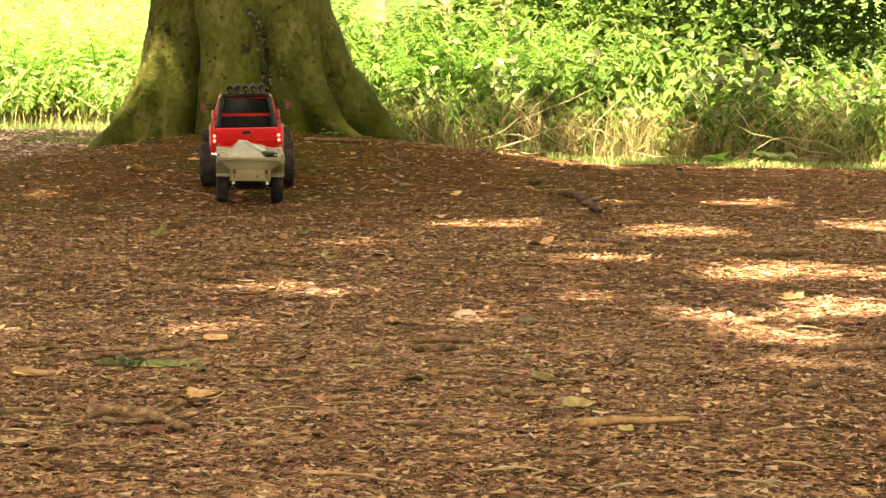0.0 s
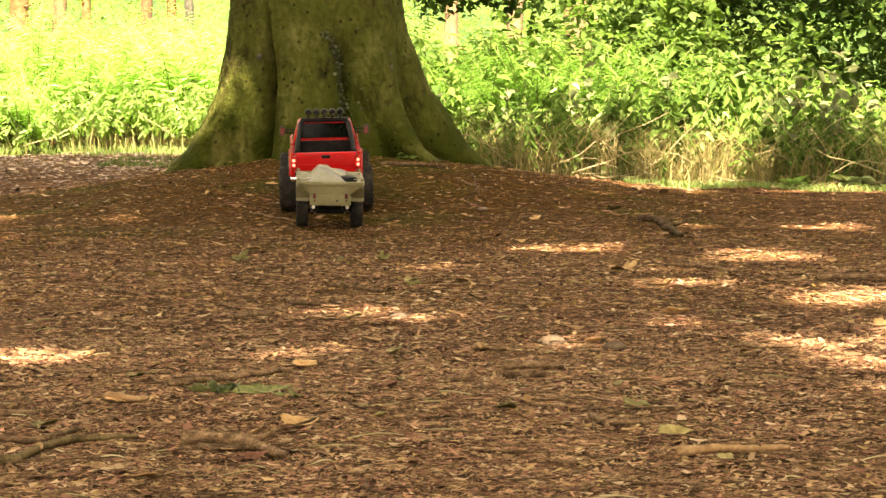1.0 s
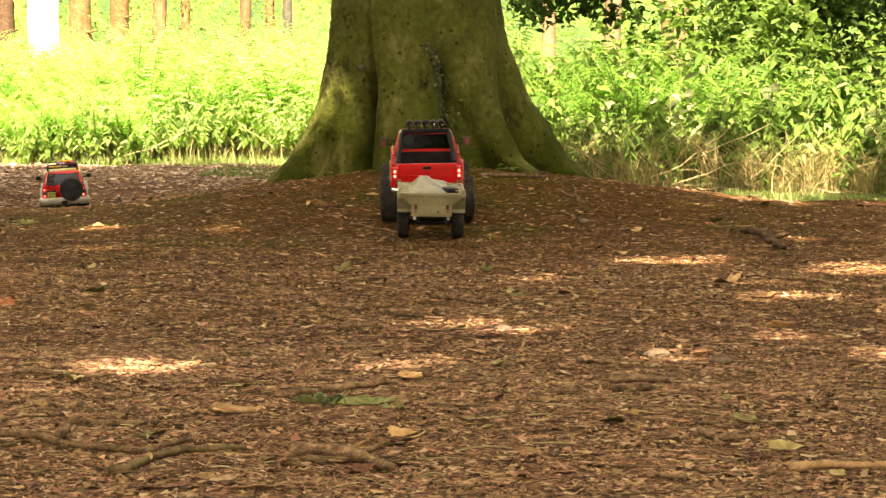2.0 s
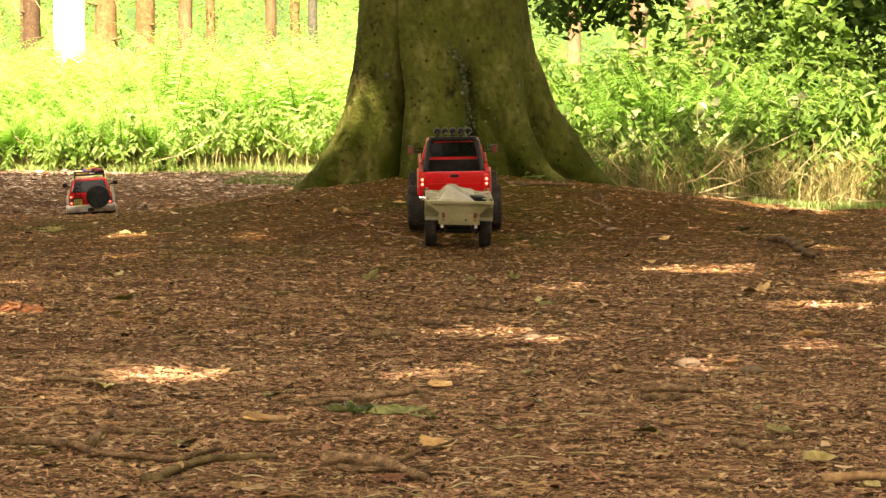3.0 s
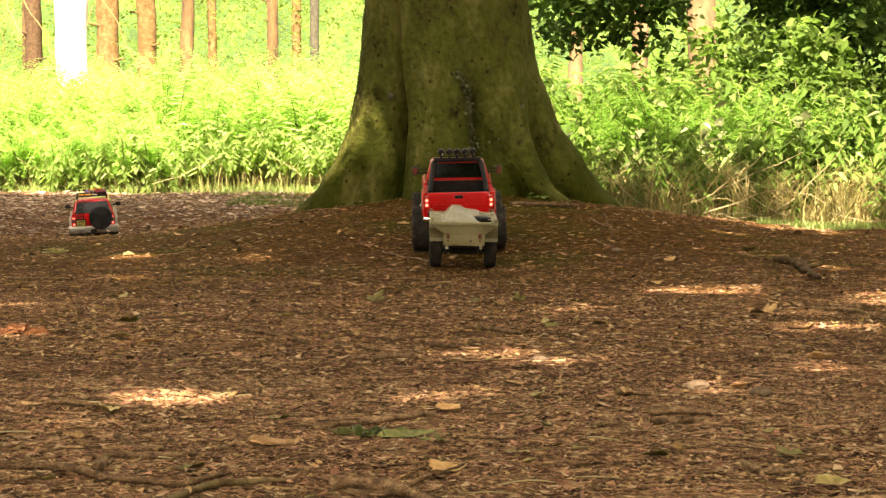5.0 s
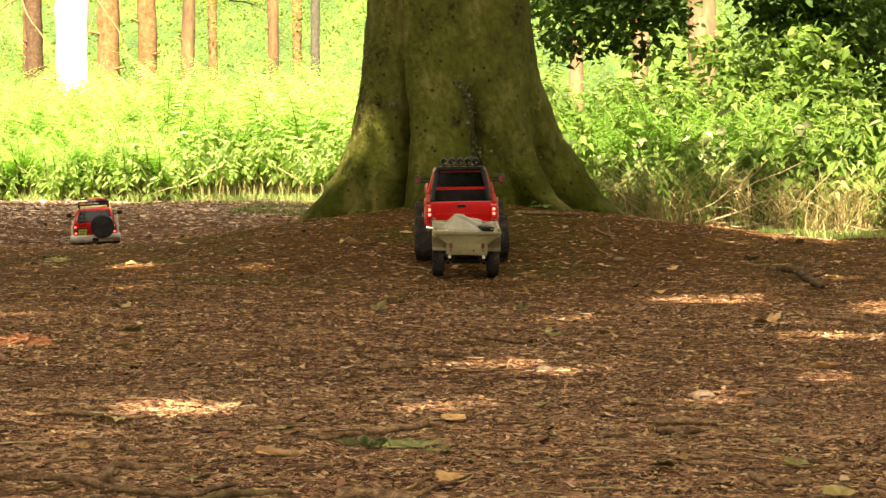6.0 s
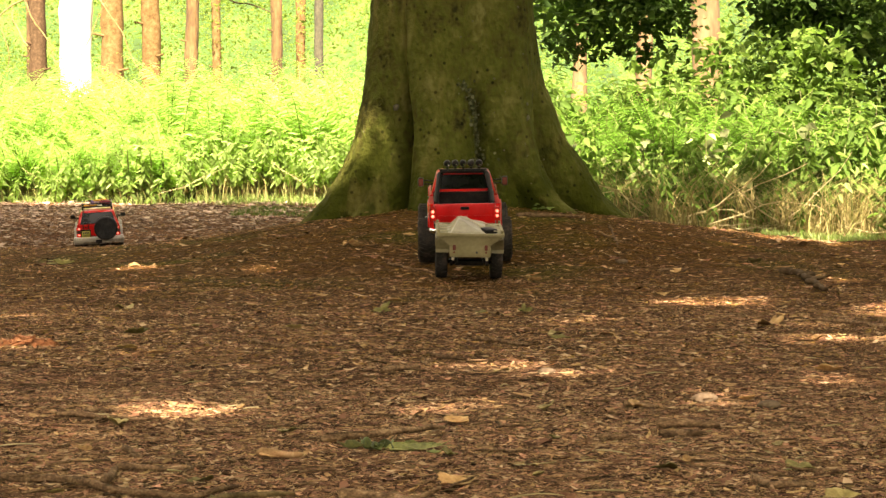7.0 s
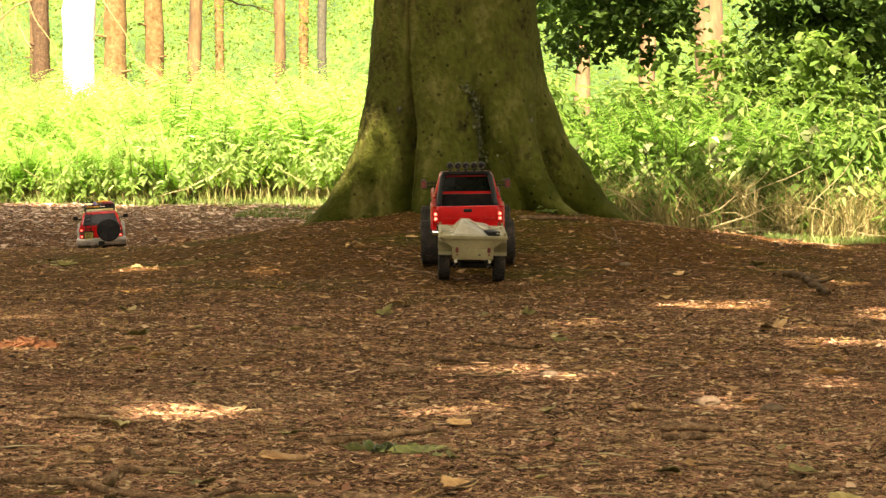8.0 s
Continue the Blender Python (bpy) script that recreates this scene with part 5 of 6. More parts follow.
# ---- red pick-up (model) ----
def make_pickup(m):
    car = tagged(new("model_pickup"), "lifted red scale-model pick-up truck with huge tyres and roof lamps", "model truck")
    car.matrix_basis = m
    RA, FA, R = -0.128, 0.182, 0.056
    # front wings, doors and bonnet
    line = [(-0.030, 0.094)] + arch(FA, 0.100, 0.050, 0.096) + [(0.2212, 0.100), (0.256, 0.118), (0.254, 0.150), (0.244, 0.158), (0.128, 0.168), (-0.030, 0.162)]
    bm = bmesh.new()
    prism(bm, line, -0.089, 0.089, 0.006, lambda y, z: 1 - 0.06 * max(0, (y - 0.12) / 0.13))
    part("cab_body", bm, REDPAINT, car, smooth=True)
    lo = [(-0.086, -0.028, 0.160), (0.086, -0.028, 0.160), (0.085, 0.135, 0.164), (-0.085, 0.135, 0.164)]
    hi = [(-0.069, -0.016, 0.2183), (0.069, -0.016, 0.2183), (0.067, 0.072, 0.2183), (-0.067, 0.072, 0.2183)]
    bm = bmesh.new()
    hull(bm, lo, hi, 0.008)
    part("cab", bm, REDPAINT, car, smooth=True)
    rear, left, right, front = (lo[0], lo[1], hi[1], hi[0]), (lo[3], lo[0], hi[0], hi[3]), (lo[1], lo[2], hi[2], hi[1]), (lo[2], lo[3], hi[3], hi[2])
    for quad, u0, u1, v0, v1, name in ((rear, 0.11, 0.89, 0.24, 0.88, "rear_window"), (front, 0.07, 0.93, 0.1, 0.88, "windscreen"), (left, 0.34, 0.80, 0.10, 0.86, "side_window"), (right, 0.20, 0.66, 0.10, 0.86, "side_window")):
        bm = bmesh.new()
        panel(bm, quad, u0, u1, v0, v1)
        part(name, bm, DARKGLASS, car, "dark reflecting glass")
    for s in (-1, 1):
        for y in (-0.012, 0.092):
            bm = bmesh.new()
            box(bm, s * 0.0893, y, 0.130, 0.0008, 0.0014, 0.060)
            part("door_seam", bm, INK, car)
        bm = bmesh.new()
        box(bm, s * 0.0902, 0.004, 0.150, 0.003, 0.018, 0.005, 0.001)
        part("door_handle", bm, BLACKPLASTIC, car)
        bm = bmesh.new()
        box(bm, s * 0.0895, 0.03, 0.118, 0.002, 0.12, 0.004, 0.0008)
        part("side_trim", bm, SILVER, car, "pale pinstripe trim")
        # load bed side with its wheel arch
        line = [(-0.205, 0.092)] + arch(RA, 0.100, 0.050, 0.096) + [(-0.036, 0.094), (-0.036, 0.158), (-0.205, 0.157)]
        bm = bmesh.new()
        prism(bm, line, s * 0.078, s * 0.090, 0.003)
        part("bed_side", bm, REDPAINT, car, smooth=True)
        bm = bmesh.new()
        outer, inner = arch(RA, 0.100, 0.058, 0.096, 14), arch(RA, 0.100, 0.049, 0.096, 14)
        prism(bm, outer + inner[::-1], s * 0.087, s * 0.094, 0.002)
        part("arch_lip", bm, REDPAINT, car, smooth=True)
        bm = bmesh.new()
        outer, inner = arch(FA, 0.100, 0.058, 0.096, 14), arch(FA, 0.100, 0.049, 0.096, 14)
        prism(bm, outer + inner[::-1], s * 0.083, s * 0.092, 0.002)
        part("arch_lip", bm, REDPAINT, car, smooth=True)
        # tail lamp
        bm = bmesh.new()
        box(bm, s * 0.081, -0.2075, 0.132, 0.015, 0.007, 0.036, 0.002)
        lens = part("tail_lamp", bm, LENS, car)
        for z in (0.126, 0.138):
            bm = bmesh.new()
            bmesh.ops.create_icosphere(bm, subdivisions=2, radius=0.0036, matrix=pose(s * 0.081, -0.2112, z) @ Matrix.Diagonal((1.1, 0.5, 1.1, 1)))
            part("bulb", bm, LED, lens, "lit brake lamp", True)
        # mirror
        bm = bmesh.new()
        tube(bm, [(s * 0.080, 0.092, 0.1750), (s * 0.105, 0.088, 0.1765)], 0.0020, 6)
        tube(bm, [(s * 0.080, 0.092, 0.1840), (s * 0.105, 0.088, 0.1855)], 0.0020, 6)
        part("mirror_arm", bm, BLACKPLASTIC, car)
        bm = bmesh.new()
        box(bm, s * 0.111, 0.086, 0.1816, 0.016, 0.014, 0.025, 0.005)
        mir = part("mirror", bm, BLACKPLASTIC, car, smooth=True)
        bm = bmesh.new()
        box(bm, s * 0.111, 0.0785, 0.1816, 0.012, 0.001, 0.019, 0.0003)
        # the red reflection is painted: glass takes the smoked lens colour
        part("mirror_glass", bm, SMOKED, mir, "mirror glass coloured dark red as a reflection")
        # step and shock absorbers
        bm = bmesh.new()
        box(bm, s * 0.090, 0.026, 0.088, 0.020, 0.130, 0.008, 0.002)
        part("side_step", bm, CHROME, car, "dull metal side step")
        for cy, d in ((RA, -1), (FA, 1)):
            bm = bmesh.new()
            tube(bm, [(s * 0.046, cy + d * 0.030, 0.052), (s * 0.044, cy + d * 0.022, 0.100)], [0.006, 0.0075], 10)
            part("shock_absorber", bm, SILVER, car, "grey shock absorber", True)
    bm = bmesh.new()
    box(bm, 0, -0.120, 0.104, 0.158, 0.168, 0.006, 0.001)
    box(bm, 0, -0.040, 0.135, 0.158, 0.006, 0.068, 0.001)
    for s in (-1, 1):
        box(bm, s * 0.066, RA, 0.118, 0.024, 0.09, 0.03, 0.006)
    part("bed_liner", bm, BLACKPLASTIC, car, "black bed liner")
    bm = bmesh.new()
    hull(bm, [(-0.075, -0.209, 0.098), (0.075, -0.209, 0.098), (0.075, -0.201, 0.098), (-0.075, -0.201, 0.098)], [(-0.077, -0.206, 0.157), (0.077, -0.206, 0.157), (0.077, -0.198, 0.157), (-0.077, -0.198, 0.157)], 0.002)
    gate = part("tailgate", bm, REDPAINT, car, smooth=True)
    bm = bmesh.new()
    box(bm, 0, -0.2082, 0.146, 0.022, 0.003, 0.008, 0.002)
    part("tailgate_handle", bm, BLACKPLASTIC, gate)
    bm = bmesh.new()
    box(bm, 0, -0.2082, 0.1265, 0.134, 0.002, 0.0016, 0.0004)
    part("crease", bm, REDPAINT, gate)
    bm = bmesh.new()
    box(bm, -0.052, -0.2095, 0.108, 0.026, 0.001, 0.004, 0.0003)
    part("badge", bm, BLACKPLASTIC, gate)
    bm = bmesh.new()
    box(bm, 0, -0.214, 0.090, 0.172, 0.016, 0.013, 0.004)
    for s in (-1, 1):
        box(bm, s * 0.085, -0.204, 0.091, 0.012, 0.034, 0.013, 0.004)
    part("rear_bumper", bm, CHROME, car, "chrome rear bumper", True)
    bm = bmesh.new()
    box(bm, 0, 0.260, 0.103, 0.172, 0.014, 0.018, 0.004)
    part("front_bumper", bm, CHROME, car, "chrome front bumper", True)
    bm = bmesh.new()
    box(bm, 0, -0.216, 0.076, 0.018, 0.018, 0.012, 0.002)
    tube(bm, [(0, -0.216, 0.074), (0, -0.2118, 0.072), (0, -0.2118, 0.082)], 0.003, 8)
    part("tow_hitch", bm, BLACKPLASTIC, car)
    # roll bar in the bed, lamp bar on it
    for s in (-1, 1):
        bm = bmesh.new()
        tube(bm, [(s * 0.071, -0.050, 0.108), (s * 0.071, -0.046, 0.1672), (s * 0.063, -0.037, 0.2118), (s * 0.054, -0.033, 0.2212)], 0.0068, 12)
        part("roll_hoop", bm, BLACKPLASTIC, car, smooth=True)
        bm = bmesh.new()
        tube(bm, [(s * 0.062, -0.040, 0.2133), (s * 0.068, -0.085, 0.1816), (s * 0.072, -0.125, 0.150), (s * 0.072, -0.132, 0.110)], 0.0064, 12)
        part("roll_brace", bm, BLACKPLASTIC, car, smooth=True)
    bm = bmesh.new()
    tube(bm, [(-0.055, -0.033, 0.2212), (0.055, -0.033, 0.2212)], 0.0055, 10)
    box(bm, 0, -0.033, 0.2259, 0.124, 0.012, 0.003, 0.0008)
    part("lamp_bar", bm, BLACKPLASTIC, car, smooth=True)
    for k in range(5):
        x = -0.041 + 0.0205 * k
        bm = bmesh.new()
        lathe(bm, [(0.002, -0.008), (0.006, -0.0075), (0.0086, -0.004), (0.0094, 0.002), (0.0090, 0.007), (0.004, 0.0085)], 20)
        bmesh.ops.transform(bm, matrix=pose(x, -0.033, 0.2419, 0, 0, 90), verts=bm.verts)
        spot = part("roof_lamp", bm, BLACKPLASTIC, car, "round black spot lamp", True)
        bm = bmesh.new()
        box(bm, x, -0.033, 0.2299, 0.006, 0.008, 0.006, 0.001)
        part("bracket", bm, BLACKPLASTIC, spot)
        bm = bmesh.new()
        bmesh.ops.create_icosphere(bm, subdivisions=2, radius=0.0022, matrix=pose(x + 0.002, -0.0420, 0.2384))
        part("screw", bm, CHROME, spot)
    # chassis, axles, wheels
    bm = bmesh.new()
    for s in (-1, 1):
        box(bm, s * 0.030, 0.02, 0.082, 0.010, 0.44, 0.014, 0.002)
    box(bm, 0, 0.03, 0.078, 0.07, 0.12, 0.026, 0.006)
    for y in (-0.18, -0.08, 0.16):
        box(bm, 0, y, 0.082, 0.06, 0.008, 0.008, 0.001)
    part("chassis", bm, BLACKPLASTIC, car)
    for cy in (RA, FA):
        bm = bmesh.new()
        tube(bm, [(-0.08, cy, R), (0.08, cy, R)], 0.008, 10)
        bmesh.ops.create_icosphere(bm, subdivisions=2, radius=0.020, matrix=pose(0.012, cy, R))
        part("axle", bm, BLACKPLASTIC, car, smooth=True)
        for s in (-1, 1):
            make_wheel(car, s * 0.094, cy, R, 0.052, 0.030, CHROME, 30, "chrome spoked rim", 0.0011)
    return car


# ---- sand-coloured cargo trailer (model) ----
def make_trailer(m):
    tr = tagged(new("model_trailer"), "sand-coloured scale-model cargo trailer hitched behind the pick-up", "model trailer")
    tr.matrix_basis = m
    bm = bmesh.new()
    lo, hi = [(-0.050, -0.098, 0.064), (0.050, -0.098, 0.064), (0.050, 0.098, 0.064), (-0.050, 0.098, 0.064)], [(-0.050, -0.1, 0.1), (0.050, -0.1, 0.1), (0.050, 0.1, 0.1), (-0.050, 0.1, 0.1)]
    hull(bm, lo, hi, 0.002)
    part("tub", bm, OLIVE, tr, smooth=True)
    bm = bmesh.new()
    lo = [(-0.050, -0.1, 0.092), (0.050, -0.1, 0.092), (0.050, 0.1, 0.092), (-0.050, 0.1, 0.092)]
    hi = [(-0.079, -0.104, 0.117), (0.079, -0.104, 0.117), (0.079, 0.106, 0.117), (-0.079, 0.106, 0.117)]
    hull(bm, lo, hi, 0.001)
    part("flared_side", bm, OLIVE, tr)
    for x, y, sx, sy in ((0, -0.104, 0.164, 0.007), (0, 0.106, 0.164, 0.007), (-0.080, 0.001, 0.007, 0.203), (0.080, 0.001, 0.007, 0.203)):
        bm = bmesh.new()
        box(bm, x, y, 0.1195, sx, sy, 0.009, 0.0015)
        part("rim_rail", bm, OLIVE, tr)
    for s in (-1, 1):
        for k in range(6):
            bm = bmesh.new()
            y = -0.085 + 0.034 * k
            hull(bm, [(s * 0.052, y - 0.002, 0.091), (s * 0.052, y + 0.002, 0.091), (s * 0.050, y + 0.002, 0.095), (s * 0.050, y - 0.002, 0.095)], [(s * 0.0835, y - 0.002, 0.116), (s * 0.0835, y + 0.002, 0.116), (s * 0.079, y + 0.002, 0.118), (s * 0.079, y - 0.002, 0.118)])
            part("side_rib", bm, OLIVE, tr)
        for y in (-0.1, 0.102):
            bm = bmesh.new()
            box(bm, s * 0.078, y, 0.1265, 0.007, 0.003, 0.010, 0.001)
            part("lashing_hook", bm, OLIVE, tr)
        # angular mudguard
        bm = bmesh.new()
        outer = [(-0.060, 0.070), (-0.052, 0.105), (0.052, 0.105), (0.062, 0.070)]
        inner = [(0.057, 0.070), (0.049, 0.1015), (-0.049, 0.1015), (-0.055, 0.070)]
        prism(bm, outer + inner, s * 0.049, s * 0.084, 0.0008)
        part("mudguard", bm, OLIVE, tr)
        bm = bmesh.new()
        box(bm, s * 0.067, -0.0585, 0.087, 0.034, 0.003, 0.034, 0.0008, rx=12)
        part("mudguard_skirt", bm, OLIVE, tr)
        bm = bmesh.new()
        box(bm, s * 0.039, -0.1005, 0.088, 0.0075, 0.003, 0.013, 0.0012)
        part("rear_lamp", bm, SMOKED, tr, "dull red lamp")
        bm = bmesh.new()
        tube(bm, [(s * 0.039, -0.1, 0.0765), (s * 0.039, -0.1022, 0.0765)], 0.0024, 10)
        part("reflector", bm, SMOKED, tr)
        bm = bmesh.new()
        box(bm, s * 0.040, -0.085, 0.059, 0.010, 0.012, 0.008, 0.001)
        part("bump_stop", bm, CREAM, tr)
        make_wheel(tr, s * 0.068, 0.0, 0.0395, 0.030, 0.023, CREAM, 24, "cream rim", 0.0012)
    bm = bmesh.new()
    tube(bm, [(0.016, -0.1, 0.0765), (0.016, -0.1024, 0.0765)], 0.0028, 10)
    part("socket", bm, INK, tr)
    bm = bmesh.new()
    for s in (-1, 1):
        box(bm, s * 0.034, 0, 0.057, 0.008, 0.19, 0.012, 0.001)
        for k in range(3):
            box(bm, s * 0.044, 0, 0.040 - 0.003 * k, 0.007, 0.10 - 0.022 * k, 0.0024)
    box(bm, 0, -0.05, 0.046, 0.07, 0.03, 0.014, 0.002)
    tube(bm, [(-0.06, 0, 0.0395), (0.06, 0, 0.0395)], 0.005, 8)
    part("underframe", bm, BLACKPLASTIC, tr)
    bm = bmesh.new()
    for s in (-1, 1):
        tube(bm, [(s * 0.034, 0.09, 0.048), (0, 0.185, 0.060)], 0.004, 8)
    tube(bm, [(0, 0.18, 0.060), (0, 0.208, 0.066)], 0.0045, 8)
    part("drawbar", bm, BLACKPLASTIC, tr)
    # the load: folded sheeting that stands up in a sharp ridge, over dark kit, roped down
    bm = bmesh.new()
    box(bm, 0, 0.001, 0.1185, 0.148, 0.196, 0.003, 0.0005)
    part("load_floor", bm, OLIVE, tr)
    crest = lambda x, y: max(0.0, min(0.032 - 1.7 * max(0, -0.028 - x), 0.032 - 0.46 * max(0, x + 0.028 - 0.2 * (y + 0.05)), 0.9 * (y + 0.092), 0.032 - 0.22 * max(0, y + 0.03)))
    n1, n2 = 30, 26
    v, f = [], []
    for j in range(n2):
        for i in range(n1):
            x, y = -0.054 + 0.094 * i / (n1 - 1), -0.092 + 0.150 * j / (n2 - 1)
            v.append((x + 0.003 * noise.noise(Vector((x * 30, y * 30, 8))), y, 0.1215 + crest(x, y) + 0.0022 * abs(noise.noise(Vector((x * 70, y * 50, 1)))) + 0.001 * noise.noise(Vector((x * 160, y * 160, 4)))))
    f = [(j * n1 + i, j * n1 + i + 1, (j + 1) * n1 + i + 1, (j + 1) * n1 + i) for j in range(n2 - 1) for i in range(n1 - 1)]
    sheet = new("load_sheet", mesh_from("load_sheet", v, f, SHEET, True))
    mod = sheet.modifiers.new("thickness", "SOLIDIFY")
    mod.thickness = 0.0015
    sheet.matrix_basis = m
    tagged(sheet, "folded pale sheeting standing up in the trailer", "tarpaulin")
    for a, b in (((-0.078, -0.1, 0.129), (0.078, 0.06, 0.129)), ((0.078, -0.1, 0.129), (-0.078, 0.06, 0.129)), ((-0.078, -0.03, 0.128), (0.078, -0.03, 0.128)), ((-0.078, 0.03, 0.128), (0.078, -0.07, 0.128))):
        bm = bmesh.new()
        pts = []
        for q in range(17):
            u = q / 16
            x, y = a[0] + (b[0] - a[0]) * u, a[1] + (b[1] - a[1]) * u
            pts.append((x, y, max(0.1265 + crest(x, y), 0.1285 - 0.002 * math.sin(math.pi * u))))
        tube(bm, pts, 0.0013, 6)
        part("lashing_rope", bm, ROPE, sheet, "thin pale rope")
    bm = bmesh.new()
    box(bm, 0, 0, 0.006, 0.030, 0.045, 0.012, 0.003)
    kit = part("kit_box", bm, BLACKPLASTIC, None, smooth=True)
    kit.matrix_basis = m @ pose(0.046, -0.060, 0.1205, 0, 0, 18)
    tagged(kit, "small dark kit box in the trailer", "box")
    return tr


make_suv(on_floor(-1.372, 8.45, 9.0, 0.0755, -0.112, 0.118, lift=0.006, extra_roll=-2.5))
make_pickup(on_floor(0.035, 5.635, 0.5, 0.094, -0.128, 0.182))
make_trailer(on_floor(0.041, 5.200, 1.0, 0.068, -0.02, 0.02) @ Matrix.Scale(0.97, 4))


# ---- sticks, leaves and stones lying on the floor ----
def make_stick(pts, r, mat=None, label="brown dead stick on the forest floor", kink=0.006, name="stick", rough=0.22, sink=0.05, stub=False):
    """A knotty tapering stick with rough bark and broken ends, bedded in the litter."""
    near = 0.972 if pts[0][1] < 3.2 else 1.0
    pts = [Vector((x * near, y * near)) for x, y in pts]
    total = sum((b - a).length for a, b in zip(pts, pts[1:]))
    r *= 0.62
    fine = []
    for a, b in zip(pts, pts[1:]):
        m = max(6, int((b - a).length / max(0.005, r * 0.6)))
        fine += [a.lerp(b, k / m) for k in range(m)]
    fine.append(pts[-1])
    path, rs = [], []
    last = len(fine) - 1
    for i, p in enumerate(fine):
        w = noise.noise(Vector((p.x * 18, p.y * 18, r * 99)))
        path.append(Vector((p.x + kink * w, p.y + kink * noise.noise(Vector((p.x * 18, p.y * 18, 7))), height(p.x, p.y) + r * (1 - sink) + 0.002 + 0.002 * w)))
        knot = max(0.0, noise.noise(Vector((p.x * 40, p.y * 40, 4)))) ** 2
        rs.append(r * (1.12 - 0.5 * i / last) * (1 + rough * noise.noise(Vector((p.x * 55, p.y * 55, 2))) + 0.9 * rough * knot * 3) * (0.72 if i in (0, last) else 1))
    bm = bmesh.new()
    tube(bm, path, rs, 14)
    if stub:
        q = path[len(path) // 2]
        d = (path[-1] - path[0]).normalized()
        side = Vector((-d.y, d.x, 0.35)) * (-1 if stub < 0 else 1) + d * 0.7
        tube(bm, [q, q + side * r * 1.6, q + side * r * 4.2 + Vector((0, 0, r * 0.3))], [r * 0.6, r * 0.42, r * 0.3], 10)
    for v in bm.verts:
        v.co += Vector((noise.noise(v.co * 190), noise.noise(v.co * 190 + Vector((9, 0, 0))), noise.noise(v.co * 190 + Vector((0, 9, 0))))) * r * rough * 0.8
    ob = part(name, bm, mat or STICK, None)
    ob.data.polygons.foreach_set("use_smooth", [True] * len(ob.data.polygons))
    return tagged(ob, label, "stick", group="sticks on the floor")


for pts, r, label in (
        (((-0.55, 2.935), (-0.48, 2.915), (-0.403, 2.907)), 0.0055, "straight brown stick lying in sun-dappled litter"),
        (((-0.173, 2.706), (-0.082, 2.76), (-0.017, 2.842)), 0.0075, "curved brown stick behind green sycamore leaves"),
        (((0.2651, 2.8608), (0.3509, 2.8439)), 0.0098, "short thick bare stick on the litter"),
        (((0.2587, 2.7676), (0.3211, 2.7623)), 0.0085, "short thick stick half sunk in litter"),
        (((-0.52, 2.425), (-0.4337, 2.391), (-0.3707, 2.3366), (-0.2916, 2.2992), (-0.2457, 2.3635)), 0.0072, "long grey-brown branch lying across the litter"),
        (((-0.3099, 2.1906), (-0.2902, 2.1906), (-0.2751, 2.2489), (-0.2434, 2.2992), (-0.1753, 2.3103)), 0.0078, "pale forked branch with a cut end"),
        (((-0.13, 2.285), (-0.069, 2.268), (-0.016, 2.178)), 0.0118, "thick rough dead branch pressed into litter"),
        (((-0.11, 2.25), (-0.055, 2.235)), 0.006, "thin dead stick beside a thick branch"),
        (((0.389, 2.158), (0.511, 2.176)), 0.0075, "straight pale peeled stick on the litter"),
        (((0.328, 2.392), (0.34, 2.34), (0.391, 2.363)), 0.0075, "crooked brown stick on the litter"),
        (((0.101, 1.971), (0.135, 1.949), (0.173, 1.886)), 0.003, "thin pale twig on the litter"),
        (((0.045, 3.939), (0.133, 3.816)), 0.007, "dark stick lying across the open floor"),
        (((-0.114, 3.364), (-0.053, 3.426)), 0.008, "short stick on the open floor"),
        (((-0.046, 3.627), (0.02, 3.557)), 0.006, "short dark stick on the open floor"),
        (((0.201, 6.479), (0.412, 6.579)), 0.010, "reddish stick lying against the tree roots"),
        (((-0.164, 5.526), (0.015, 5.176)), 0.004, "thin dark twig on the mound"),
        (((-0.36, 3.86), (-0.33, 3.78)), 0.008, "stubby grey stick on the open floor"),
        (((-0.34, 3.80), (-0.26, 3.76)), 0.006, "short brown stick on the open floor"),
        (((0.62, 3.10), (0.72, 3.06)), 0.006, "short brown stick in sun-dappled litter"),
        (((0.72, 4.3), (0.86, 4.15)), 0.006, "dark stick beyond the sun patches"),
        (((0.95, 3.95), (1.12, 3.90)), 0.009, "dark stick in sun-dappled litter"),
        (((0.80, 2.70), (0.95, 2.74)), 0.008, "brown stick in bright sun-dappled litter"),
        (((0.03, 4.55), (0.10, 4.42)), 0.005, "thin stick on the open floor"),
        (((0.419, 6.23), (0.487, 5.99)), 0.0042, "thin dark twig crossed by another on the mound"),
        (((0.473, 6.42), (0.457, 5.86)), 0.0042, "thin dark twig lying over another on the mound"),
        (((-0.3944, 2.3831), (-0.3961, 2.4903)), 0.008, "short thick brown stick behind a long branch"),
        (((-0.4143, 2.6457), (-0.3787, 2.5657)), 0.0065, "short crooked grey-brown stick on the litter"),
        (((0.2439, 3.0936), (0.2847, 3.048)), 0.0065, "short dark red-brown stick at a sun patch"),
        (((0.1789, 2.7465), (0.2234, 2.757)), 0.0065, "short worn stick sunk in the litter"),
        (((-0.40, 2.505), (-0.2941, 2.4989)), 0.006, "low brown strip of bark on the litter"),
        (((-0.244, 2.601), (-0.188, 2.569)), 0.0085, "flat pale peeled strip of wood on the litter"),
        (((0.52, 5.38), (0.60, 5.47)), 0.006, "short reddish stick on the mound's flank")):
